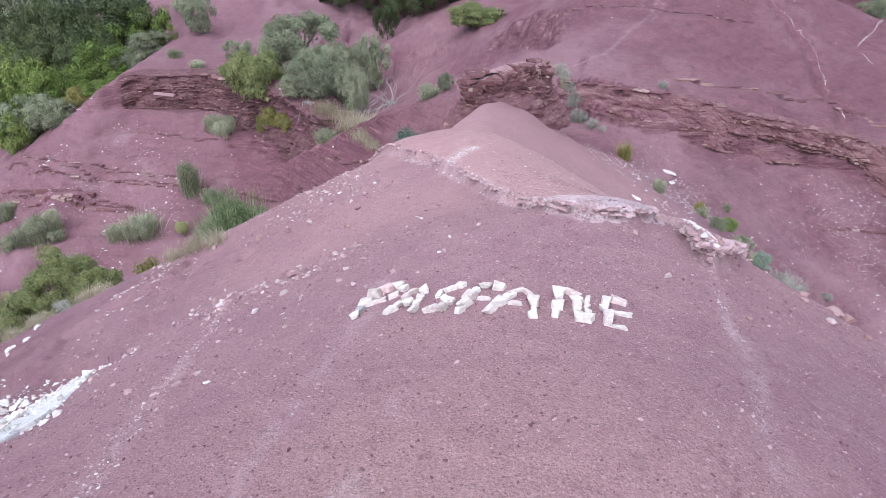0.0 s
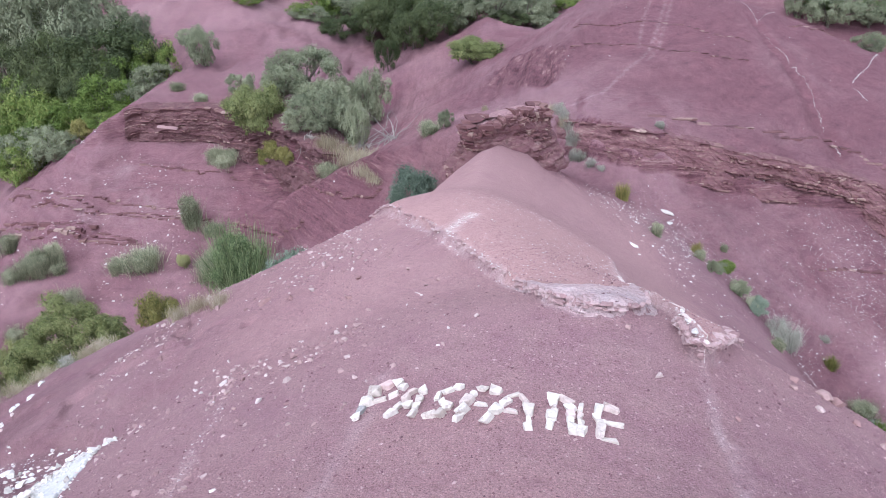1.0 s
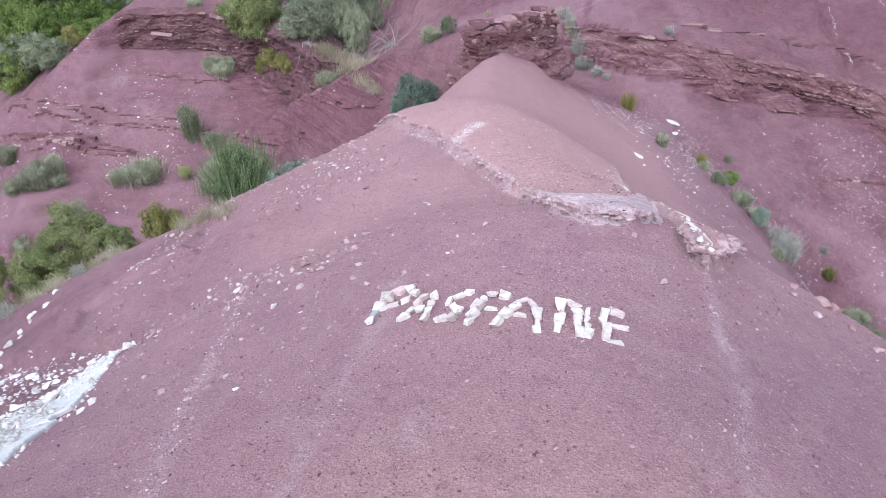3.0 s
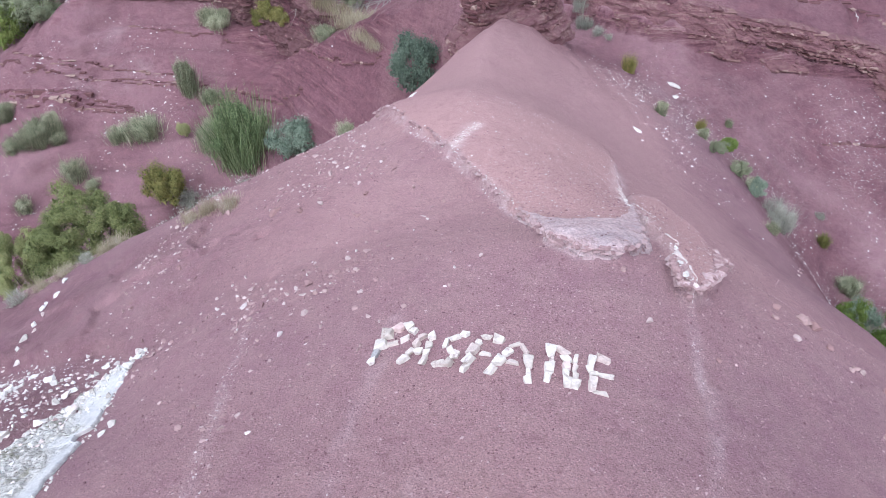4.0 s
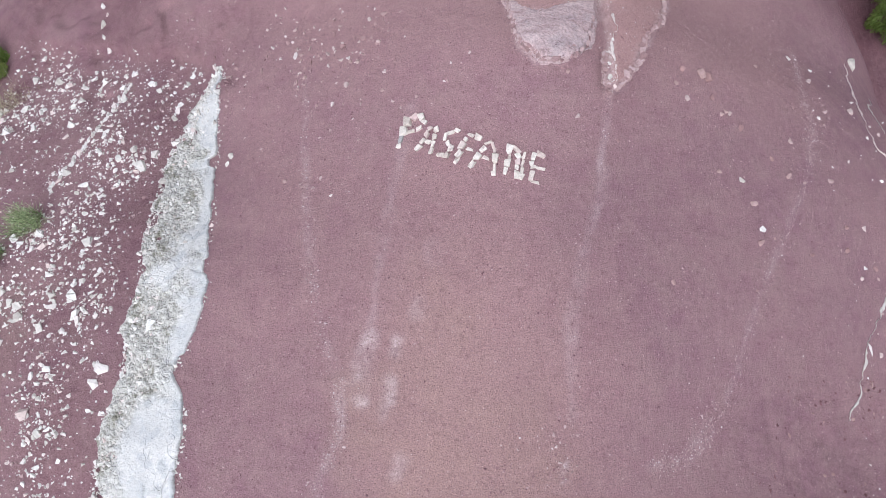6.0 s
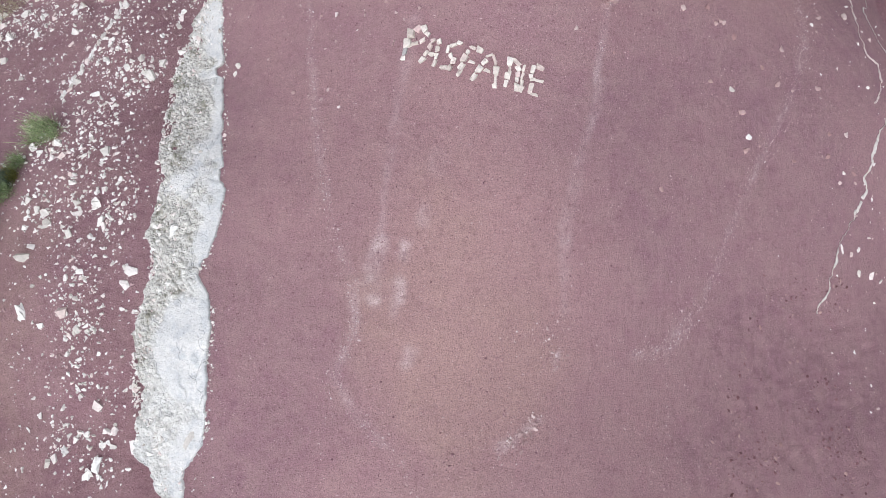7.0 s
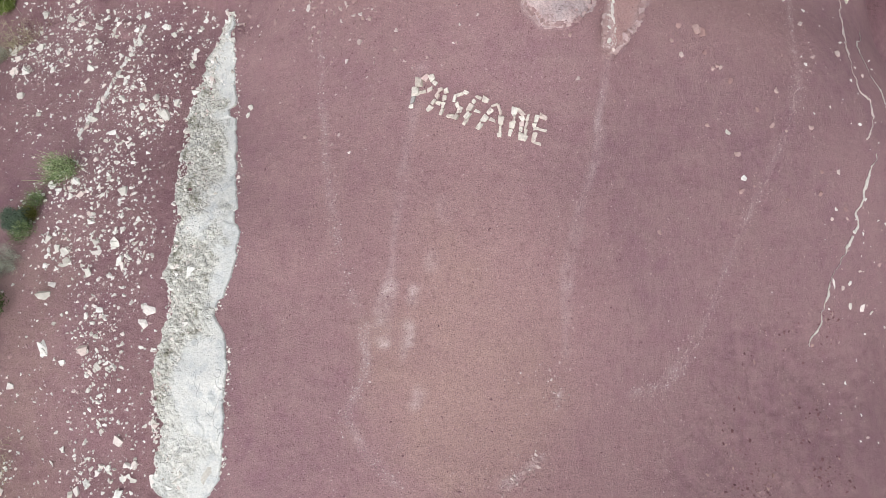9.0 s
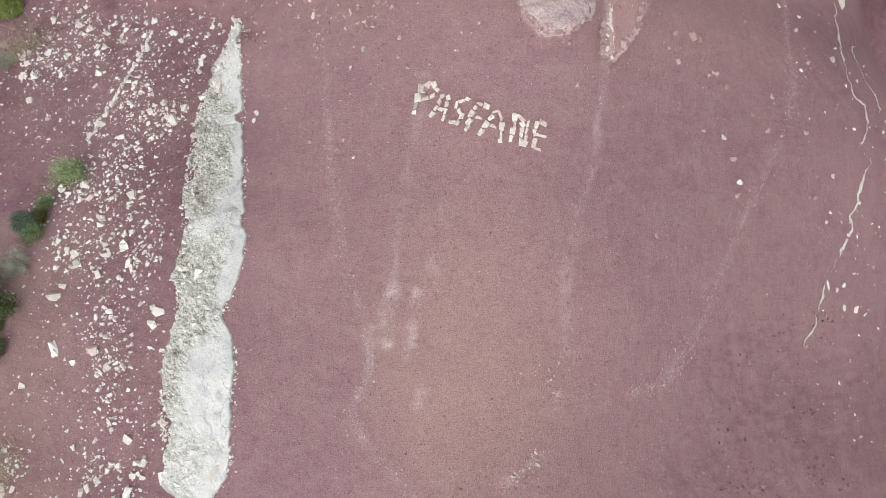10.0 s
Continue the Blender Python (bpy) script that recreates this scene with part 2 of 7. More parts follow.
GREY_LEAF = leaf_material("grey_green_leaves", [(0.15, (0.095, 0.111, 0.065)), (0.5, (0.226, 0.249, 0.150)), (0.8, (0.339, 0.360, 0.224)), (1.0, (0.428, 0.442, 0.297))], 0.6, 0.18, 0.95)
FRESH_LEAF = leaf_material("fresh_green_leaves", [(0.15, (0.049, 0.082, 0.014)), (0.5, (0.122, 0.179, 0.037)), (0.8, (0.205, 0.261, 0.068)), (1.0, (0.300, 0.338, 0.108))], 0.55, 0.5, 0.6)
MASTIC_LEAF = leaf_material("mastic_leaves", [(0.15, (0.081, 0.097, 0.035)), (0.45, (0.203, 0.233, 0.084)), (0.75, (0.341, 0.356, 0.154)), (1.0, (0.504, 0.481, 0.238))], 0.55, 0.42, 0.7)
YELLOW_LEAF = leaf_material("yellowing_leaves", [(0.15, (0.099, 0.107, 0.031)), (0.5, (0.206, 0.206, 0.062)), (0.85, (0.330, 0.299, 0.101)), (1.0, (0.411, 0.351, 0.136))], 0.55, 0.7, 0.45)
TEAL_LEAF = leaf_material("blue_green_leaves", [(0.15, (0.049, 0.072, 0.049)), (0.5, (0.146, 0.194, 0.137)), (0.8, (0.264, 0.326, 0.234)), (1.0, (0.410, 0.469, 0.351))], 0.55, 0.42, 0.7)
BROOM_LEAF = leaf_material("broom_stems", [(0.15, (0.084, 0.095, 0.050)), (0.45, (0.238, 0.262, 0.153)), (0.75, (0.429, 0.446, 0.288)), (1.0, (0.667, 0.648, 0.466))], 0.6, 0.75, 0.4)
GREEN_BROOM = leaf_material("green_broom_stems", [(0.15, (0.067, 0.100, 0.039)), (0.45, (0.179, 0.246, 0.108)), (0.75, (0.325, 0.398, 0.196)), (1.0, (0.515, 0.585, 0.333))], 0.6, 0.75, 0.4)
SILVER_LEAF = leaf_material("silver_leaves", [(0.15, (0.175, 0.178, 0.136)), (0.5, (0.328, 0.334, 0.273)), (0.8, (0.458, 0.460, 0.373)), (1.0, (0.546, 0.522, 0.428))], 0.55, 0.7, 0.45)
STRAW = leaf_material("dry_straw", [(0.15, (0.225, 0.185, 0.111)), (0.5, (0.378, 0.326, 0.212)), (0.85, (0.495, 0.440, 0.315)), (1.0, (0.585, 0.528, 0.425))], 0.7, 0.7, 0.45)
PETAL = leaf_material("white_petals", [(0.2, (0.6, 0.58, 0.5)), (0.6, (0.75, 0.73, 0.68)), (1.0, (0.8, 0.79, 0.75))], 0.6, 0.7, 0.3)
BARK = stone_material("grey_bark", [(0.0, (0.10, 0.08, 0.065)), (1.0, (0.19, 0.16, 0.13))], 7, (0.05, 0.04, 0.03), 0.6)
DEAD_WOOD = stone_material("bleached_dead_wood", [(0.0, (0.26, 0.23, 0.2)), (1.0, (0.42, 0.38, 0.34))], 8, (0.14, 0.11, 0.1), 0.62)
# ---------------------------------------------------------------- the land
def sstep(a, b, v):
    u = np.clip((v - a) / (b - a), 0.0, 1.0)
    return u * u * (3 - 2 * u)


def value_noise(x, y, seed=0):
    """Smooth value noise on a unit lattice, for arrays."""
    xi, yi = np.floor(x), np.floor(y)
    fx, fy = x - xi, y - yi
    fx, fy = fx * fx * (3 - 2 * fx), fy * fy * (3 - 2 * fy)

    def h(i, j):
        v = np.sin(i * 127.1 + j * 311.7 + seed * 74.7) * 43758.5453
        return v - np.floor(v)
    a, b, c, d = h(xi, yi), h(xi + 1, yi), h(xi, yi + 1), h(xi + 1, yi + 1)
    return (a + (b - a) * fx) * (1 - fy) + (c + (d - c) * fx) * fy - 0.5


def fractal(x, y, size, octaves=4, seed=0, gain=0.5):
    total, amp, k = 0.0, 1.0, 1.0 / size
    for i in range(octaves):
        total = total + amp * value_noise(x * k + 3.7 * i, y * k - 5.1 * i, seed + i)
        amp, k = amp * gain, k * 2.07
    return total


def curve(knots, t, k):
    """Smooth cubic through the k-th values of the knots, whose first value is the place along the line."""
    a = np.array([q[0] for q in knots], float)
    v = np.array([q[k] for q in knots], float)
    m = np.gradient(v, a)
    t = np.clip(t, a[0], a[-1])
    i = np.clip(np.searchsorted(a, t) - 1, 0, len(a) - 2)
    h = a[i + 1] - a[i]
    u = (t - a[i]) / h
    return (v[i] * (1 + 2 * u) * (1 - u) ** 2 + m[i] * h * u * (1 - u) ** 2
            + v[i + 1] * u * u * (3 - 2 * u) - m[i + 1] * h * u * u * (1 - u))


def bend(d, slope, rounding):
    return slope * (np.sqrt(d * d + rounding * rounding) - rounding)


def smax(a, b, k):
    h = np.clip(0.5 + 0.5 * (a - b) / k, 0, 1)
    return b + (a - b) * h + k * h * (1 - h)


# crest of the spur with the stone letters: y, x, height, slope to the west, slope to the east
SPUR = [(-30, 0, 0.74, 0.29, 0.49), (-10, -0.01, 1.91, 0.29, 0.47), (-4, -0.02, 2.12, 0.3, 0.46), (0, -0.11, 1.56, 0.26, 0.53), (3, 0.73, 1.05, 0.26, 0.54),
        (6, 1.46, 0.41, 0.36, 0.55), (8.2, 1.86, 0.24, 0.45, 0.68), (10, 1.61, -0.49, 0.48, 0.72), (12.6, 0.75, -1.05, 0.53, 0.65), (16, 0.59, -1.78, 0.55, 0.68),
        (20, 1.07, -3.13, 0.66, 0.61), (25, 1.53, -4.15, 0.92, 0.55), (31, 2.64, -5.7, 1.15, 0.56), (40, 4.12, -8.6, 1.4, 0.56)]
# the dip along the foot of the western flank: y, x, depth
DIP = [(-1, -5.0, 0.0), (2, -4.9, 0.06), (4.5, -5.1, 0.21), (6.5, -5.3, 0.47), (8.5, -5.7, 0.41), (11, -6.0, -0.18), (14, -6.2, 0.0)]
# the bare hill behind it: y, x, height, slopes west and east
HILL = [(38, 9, -8.0, 0.4, 0.25), (46, 12, -7.3, 0.45, 0.26), (57, 16.5, -5.8, 0.55, 0.29), (70, 21, -4.2, 0.62, 0.36), (84, 24, -5, 0.62, 0.36), (100, 26, -9, 0.6, 0.3)]
# the cliff along the hill's foot: x, y, drop
CLIFF = [(-14, 56, 1.0), (-6, 51.5, 1.0), (0, 46.5, 1.0), (5, 43.2, 1.0), (8, 41.4, 1.5), (10.3, 40.0, 1.6), (12.7, 39.5, 1.75), (15.5, 39.3, 1.7), (18.4, 39.3, 1.75), (21.5, 39.2, 1.5), (24.4, 39.1, 1.5), (26.6, 38.7, 2.1), (32, 38, 2.4), (58, 36, 2.6)]
# the edge of the bank across the west gully: x, y, height, fall behind, fall in front, cliff
BANK = [(-66, 50, -34, -0.15, 0.5, 0.2), (-49.3, 59.1, -27.2, -0.12, 0.4, 0.2), (-38.7, 64.8, -20.8, -0.08, 0.36, 0.3), (-33.6, 68.0, -16.7, 0.0, 0.36, 1.6), (-31.8, 69.4, -15.7, 0.02, 0.36, 2.8), (-29, 69.6, -15.6, 0.03, 0.36, 3.0), (-24, 69.2, -15.5, 0.03, 0.36, 3.1),
        (-19, 66.8, -15.4, 0.0, 0.4, 4.2), (-14, 62.0, -15.4, 0.05, 0.42, 5.2), (-8.5, 57.3, -16.3, 0.3, 0.45, 4.6), (-4, 53.5, -17.6, 0.4, 0.5, 2.8), (6, 49, -22, 0.3, 0.6, 0.3)]
FAR_LEFT = [(78, -13, -17.5, 0.3, 0.3), (98, -26, -14.8, 0.3, 0.3), (128, -42, -8.6, 0.25, 0.3), (150, -49, -4.9, 0.2, 0.28), (165, -54, -5.0, 0.2, 0.3), (200, -60, -12, 0.2, 0.3)]


def land(x, y):
    xc, z, sl, sr = [curve(SPUR, y, k) for k in (1, 2, 3, 4)]
    s = x - xc
    d = np.abs(s)
    h = z - bend(d, np.where(s < 0, sl, sr), 1.6 - 1.25 * sstep(13, 24, y))
    h = h - np.where(s < 0, 0.033 * np.clip(d - 13.6, 0, 20) ** 2, 0.074 * np.clip(d - 9.5, 0, 12) ** 2)
    h = h - curve(DIP, y, 2) * np.exp(-((x - curve(DIP, y, 1)) / 1.5) ** 2)
    h = h - 0.02 * np.clip(y - 33, 0, 30) ** 2 - 0.12 * np.clip(y - 63, 0, 900)
    xc, z, sl, sr = [curve(HILL, y, k) for k in (1, 2, 3, 4)]
    s = x - xc
    hill = z - bend(np.abs(s), np.where(s < 0, sl, sr), 5.0)
    hill = hill - 0.12 * np.clip(y - 98, 0, 900)
    yc, drop = curve(CLIFF, x, 1), curve(CLIFF, x, 2)
    yc = yc + 0.5 * fractal(x, y * 0.2, 2.2, 3, 5)
    c = yc - y
    hill = hill - drop * (0.55 * sstep(-0.1, 0.35, c) + 0.45 * sstep(0.75, 1.25, c)) - (0.2 + 0.75 * sstep(6, 1, x)) * np.clip(c, 0, 20)
    yc, z, sb, sf, drop = [curve(BANK, x, k) for k in (1, 2, 3, 4, 5)]
    yc = yc + 1.0 * fractal(x, y * 0.2, 3.0, 3, 8)
    s = yc - y
    bank = z - bend(np.abs(s), np.where(s < 0, sb, sf), 1.0) - drop * sstep(0.0, 0.9, s)
    bank = np.where(s < -25, np.minimum(bank, -15 - 0.25 * (-s - 25)), bank)
    xc, z, sl, sr = [curve(FAR_LEFT, y, k) for k in (1, 2, 3, 4)]
    s = x - xc
    far = z - bend(np.abs(s), np.where(s < 0, sl, sr), 6.0) - 0.4 * np.clip(78 - y, 0, 60) - 0.13 * np.clip(y - 165, 0, 900)
    far2 = -17 + 10.5 * sstep(12, 32, x) + 0.11 * np.clip(x - 32, 0, 200) + 0.03 * np.clip(y - 110, -60, 60) - 0.35 * np.clip(112 - y, 0, 80) - 0.3 * np.clip(12 - x, 0, 200) - 0.1 * np.clip(y - 200, 0, 900)
    back = -22 + 0.13 * np.clip(y - 95, 0, 70) - 0.1 * np.clip(y - 170, 0, 900)
    back = np.where(y < 95, -22 - 0.3 * (95 - y), back)
    floor = -11.8 - 5.0 * sstep(5, -3, x) * sstep(22, 34, y) * sstep(66, 52, y) - 0.46 * np.clip(6 - x, 0, 45) - 0.4 * np.clip(x - 11, 0, 40) - 0.12 * np.clip(34 - y, 0, 60)
    floor = np.maximum(floor, -34) - 0.12 * np.clip(y - 90, 0, 900)
    g = smax(h, hill, 0.8)
    g = smax(g, bank, 0.8)
    g = smax(g, far, 2.0)
    g = smax(g, far2, 2.0)
    g = smax(g, back, 2.0)
    g = smax(g, floor, 1.2)
    return g


# outlines in plan of the harder bed that caps the spur, and of its eastern lobe
CAP = [(-1.98, 17.7), (-0.84, 14.3), (0.12, 12.25), (0.50, 11.23), (1.15, 9.27), (1.48, 7.85), (1.84, 7.46), (2.39, 7.5), (2.82, 7.88), (3.12, 8.66),
       (3.3, 9.9), (3.5, 11.2), (4.2, 14.5), (4.6, 17.5), (3.4, 19.5), (1.0, 20.5), (-1.2, 20)]
LOBE = [(3.3, 9.9), (3.9, 12.5), (4.9, 13.6), (5.6, 12.6), (5.5, 11.2), (4.74, 9.15), (3.82, 7.73), (3.55, 7.17), (3.17, 6.94), (3.10, 7.17), (3.11, 7.92), (3.2, 9.0)]
BARE = [(1.15, 9.27), (1.60, 8.75), (2.14, 8.75), (2.75, 9.1), (3.35, 10.2), (3.12, 8.66), (2.82, 7.88), (2.39, 7.5), (1.84, 7.46), (1.48, 7.85)]
SCAR = [(3.2, 61.6), (6.3, 69), (9.1, 66.8), (10.8, 61), (8.7, 50.7), (7.1, 50.3)]


def line_dist(x, y, line):
    best = np.full(np.shape(x), 1e9)
    for (ax, ay), (bx, by) in zip(line[:-1], line[1:]):
        dx, dy = bx - ax, by - ay
        u = np.clip(((x - ax) * dx + (y - ay) * dy) / (dx * dx + dy * dy), 0, 1)
        best = np.minimum(best, np.hypot(x - ax - u * dx, y - ay - u * dy))
    return best


def inside(x, y, ring):
    """Distance to the ring, plus inside it."""
    odd = np.zeros(np.shape(x), bool)
    for (ax, ay), (bx, by) in zip(ring, ring[1:] + ring[:1]):
        cross = (ay > y) != (by > y)
        with np.errstate(divide="ignore", invalid="ignore"):
            odd ^= cross & (x < (bx - ax) * (y - ay) / (by - ay if by != ay else 1e-9) + ax)
    return line_dist(x, y, ring + ring[:1]) * np.where(odd, 1, -1)


def surface(x, y):
    """The land with its beds, rills and small relief."""
    g = land(x, y)
    near = sstep(30, 16, np.hypot(x, y - 5))
    far = 1 - near
    wob = 0.16 * fractal(x, y, 0.6, 4, 21)
    cap = inside(x, y, CAP) + wob
    lobe = inside(x, y, LOBE) + wob
    fade = sstep(20.5, 15, y)
    g = g + 0.17 * sstep(-0.01, 0.06, cap) * fade + (0.2 * sstep(0.3, -2.2, x) * sstep(8, 15, y)) * sstep(-0.4, 0.5, cap) * fade
    g = g + 0.15 * sstep(-0.01, 0.06, lobe) + 0.15 * sstep(-0.01, 0.05, lobe) * sstep(8.2, 7.1, y)
    g = g - 0.2 * np.exp(-((x - 1.9) / 1.0) ** 2 - ((y - 8.95) / 0.75) ** 2) + 0.05 * np.exp(-((x - 2.1) / 0.8) ** 2 - ((y - 7.6) / 0.25) ** 2)
    g = g + 0.14 * np.exp(-((x - 3.6) / 0.5) ** 2 - ((y - 9.9) / 0.8) ** 2)
    # shallow washes down the western flank
    wash = fractal(x * 0.35 + y * 0.9, (y - x) * 0.25, 2.4, 3, 31)
    g = g + near * sstep(-1.0, -5.0, x) * 0.22 * wash
    g = g + near * (0.05 * fractal(x, y, 1.6, 4, 41) + 0.012 * fractal(x, y, 0.22, 3, 47))
    g = g - near * sstep(-2.5, -4.0, x) * sstep(7, 9, y) * sstep(15, 13, y) * 0.16 * sstep(0.05, 0.2, fractal(x, y, 1.3, 3, 33))
    # the low scarp that closes the rubble field uphill
    lim = 9.25 + 0.33 * np.clip(-5.7 - x, 0, 8) + 0.25 * fractal(x, y, 1.1, 3, 37)
    scarp = sstep(-5.3, -6.0, x) * sstep(-14, -12, x)
    g = g + scarp * (0.16 * sstep(-0.12, 0.1, y - lim) * sstep(3.5, 0.5, y - lim) - 0.08 * sstep(-2.5, -0.2, y - lim) * sstep(0.1, -0.1, y - lim))
    loose = sstep(4.2, 6.2, x - 0.6 * y) * sstep(2.2, 0.6, y) * sstep(14, 10, x)
    g = g + loose * (0.03 * fractal(x, y, 0.7, 4, 35) - 0.035 * sstep(0.18, 0.3, fractal(x, y, 0.3, 2, 36)))
    # rills and beds on the far slopes
    calm = 1 - 0.65 * sstep(2, 7, x) * sstep(42, 46, y) * sstep(92, 80, y)
    g = g + far * calm * (0.5 * fractal(x, y * 0.45, 5.0, 5, 51) + 0.25 * fractal(x * 1.6, y * 0.35, 1.6, 3, 53))
    beds = np.tanh(2.5 * np.sin(2 * np.pi * (g / 1.15 + 0.25 * fractal(x, y, 9.0, 2, 57))))
    g = g + far * sstep(34, 44, y) * sstep(110, 85, y) * (0.09 + 0.1 * sstep(-8, -16, x)) * beds
    rill = line_dist(x, y, [(28.4, 66.0), (27.97, 60.9), (27.9, 54.3), (26.3, 47.0), (25.8, 43.5), (24.9, 40.6)])
    g = g - 0.55 * sstep(1.1, 0.0, rill + 0.3 * fractal(x, y, 1.5, 3, 38)) * sstep(39.5, 42, y)
    back = sstep(84, 100, y)
    g = g + back * (3.6 * np.abs(fractal(x, y, 16.0, 5, 58)) + 1.0 * fractal(x, y * 0.6, 6.0, 4, 59))
    return g


def axis(*runs):
    """Places along an axis: (start, stop, step) runs joined."""
    out = []
    for a, b, d in runs:
        out += list(np.linspace(a, b, max(2, int(round((b - a) / d)) + 1))[:-1])
    return np.array(out + [runs[-1][1]])


def mesh_from(name, co, faces, mat, smooth=False):
    """A mesh from an array of places and one of equal-sided faces."""
    me = bpy.data.meshes.new(name)
    faces = np.asarray(faces, np.int32)
    n = faces.shape[1]
    me.vertices.add(len(co))
    me.vertices.foreach_set("co", np.asarray(co, np.float32).ravel())
    me.loops.add(faces.size)
    me.loops.foreach_set("vertex_index", faces.ravel())
    me.polygons.add(len(faces))
    me.polygons.foreach_set("loop_start", np.arange(0, faces.size, n, dtype=np.int32))
    me.polygons.foreach_set("use_smooth", np.full(len(faces), smooth))
    me.update(calc_edges=True)
    me.materials.append(mat)
    return me


def sheet_faces(ny, nx):
    i = np.arange(nx * ny).reshape(ny, nx)
    return np.stack([i[:-1, :-1], i[:-1, 1:], i[1:, 1:], i[1:, :-1]], -1).reshape(-1, 4)


def height(x, y):
    return float(surface(np.array([float(x)]), np.array([float(y)]))[0])


xs = axis((-900, -200, 35), (-200, -60, 4), (-60, -15, 0.36), (-15, -9, 0.15), (-9, 8, 0.07), (8, 14, 0.14), (14, 45, 0.28), (45, 110, 1.2), (110, 200, 6), (200, 900, 35))
ys = axis((-300, -40, 20), (-40, -5, 1.5), (-5, 15, 0.07), (15, 45, 0.2), (45, 80, 0.32), (80, 200, 1.2), (200, 900, 25))
gx, gy = np.meshgrid(xs, ys)
gz = surface(gx, gy)
ground_mesh = mesh_from("ground", np.stack([gx, gy, gz], -1).reshape(-1, 3), sheet_faces(len(ys), len(xs)), MARL, True)


def ground_tones():
    """Where the ground is pale, dusted white, dark brown-red or bedded rock."""
    x, y = gx, gy
    n1, n2 = fractal(x, y, 0.5, 4, 61), fractal(x, y, 2.2, 4, 67)
    cap = np.maximum(inside(x, y, CAP), inside(x, y, LOBE)) + 0.15 * n1
    pale = 0.75 * sstep(-0.05, 0.12, cap) * sstep(20, 13, y) + 0.3 * sstep(-0.05, 0.12, cap)
    crest = np.abs(x - curve(SPUR, y, 1) + 0.8 * n2)
    pale = np.maximum(pale, 0.6 * sstep(12, 15, y) * sstep(40, 33, y) * sstep(4.5, 1.5, crest))
    pale = np.maximum(pale, sstep(-0.04, 0.1, inside(x, y, BARE) + 0.1 * n1))
    pale = np.maximum(pale, 0.42 * sstep(1.0, -0.5, np.hypot((x - 0.3) / 2.8, (y - 1.2) / 4.4) - 0.6 + 0.5 * n2))
    pale = np.maximum(pale, (0.36 + 0.12 * sstep(1, 4, x)) * sstep(6.5, 9, y) * sstep(36, 28, y) * sstep(8.5, 5.0, np.abs(x - curve(SPUR, y, 1) - 0.8) + 0.8 * n2))
    # western flank lightened: its sheen at a grazing view is put into the colour
    pale = np.maximum(pale, 0.22 * sstep(-5.5, -3.5, x) * sstep(2.0, -1.0, x) * sstep(1, 3, y) * np.clip(0.9 + n2, 0, 1))
    white = 0.6 * np.exp(-((cap - 0.02) / 0.07) ** 2) * np.clip(0.55 + 1.6 * n1, 0, 1) * sstep(15, 11, y)

    def streak(line, width, strength, rough=0.3):
        nonlocal white
        d = line_dist(x, y, line) + rough * width * 3 * n1
        white = np.maximum(white, strength * sstep(width, 0.0, d) * np.clip(0.75 + 1.2 * n1, 0, 1))
    streak([(-1.15, 2.35), (-1.3, 1.75)], 0.2, 0.5)
    streak([(-0.9, 1.6), (-0.98, 1.0)], 0.22, 0.4)
    streak([(0.69, 13.4), (0.4, 12.8), (0.18, 12.2)], 0.3, 1.0, 0.15)
    streak([(4.2, 14.6), (3.5, 11.7), (3.38, 10.7), (3.3, 9.9), (3.15, 8.8)], 0.3, 1.0, 0.2)
    streak([(3.5, 11.6), (4.0, 11.2)], 0.2, 0.8)
    streak([(3.3, 8.6), (3.22, 7.7), (3.2, 7.0)], 0.12, 1.0)
    streak([(3.17, 6.9), (3.1, 6.3), (2.9, 5.4)], 0.1, 0.5)
    streak([(3.03, 5.42), (2.77, 4.46), (2.57, 4.11), (2.21, 2.63), (2.14, 1.73), (2.13, 0.96)], 0.18, 0.31)
    streak([(2.2, 2.6), (2.18, 2.2)], 0.2, 0.5)
    streak([(1.97, 0.25), (1.93, -0.01)], 0.07, 0.8)
    streak([(-0.6, 6.8), (-0.91, 5.4), (-1.11, 3.74), (-1.26, 2.4)], 0.18, 0.3)
    streak([(-1.24, 2.4), (-1.42, 1.79), (-1.45, 1.65)], 0.2, 0.95)
    streak([(-1.38, 1.55), (-1.33, 1.25)], 0.2, 0.85)
    streak([(-0.82, 2.25), (-0.85, 2.05)], 0.2, 0.7)
    streak([(-0.86, 1.55), (-0.88, 1.25)], 0.22, 0.75)
    streak([(-0.7, 0.35), (-0.75, 0.2)], 0.2, 0.6)
    streak([(-0.15, 3.9), (-0.18, 3.7)], 0.22, 0.4)
    streak([(-0.45, 2.9), (-0.48, 2.7)], 0.2, 0.45)
    streak([(1.55, -0.9), (1.26, -1.13), (0.82, -1.34)], 0.13, 0.6, 0.8)
    streak([(-2.92, 7.9), (-2.8, 6.2), (-2.5, 4.0), (-2.11, 2.5), (-1.72, 1.47), (-1.66, 0.78), (-2.06, -0.1), (-1.64, -0.74), (-1.04, -1.28)], 0.1, 0.3, 0.6)
    streak([(-1.75, 1.4), (-1.66, 0.9)], 0.14, 0.75)
    streak([(9.49, 10.08), (8.73, 8.15), (8.68, 7.19), (8.05, 5.79), (6.75, 3.83), (5.96, 2.54), (5.48, 1.43), (4.85, 0.5), (4.33, 0.07), (3.5, 0.1)], 0.09, 0.22, 0.7)
    streak([(4.7, 0.6), (4.3, 0.2), (3.9, 0.1)], 0.2, 0.4, 0.6)
    white = np.maximum(white, 0.4 * sstep(0.0, 0.25, inside(x, y, BARE) + 0.2 * n1))
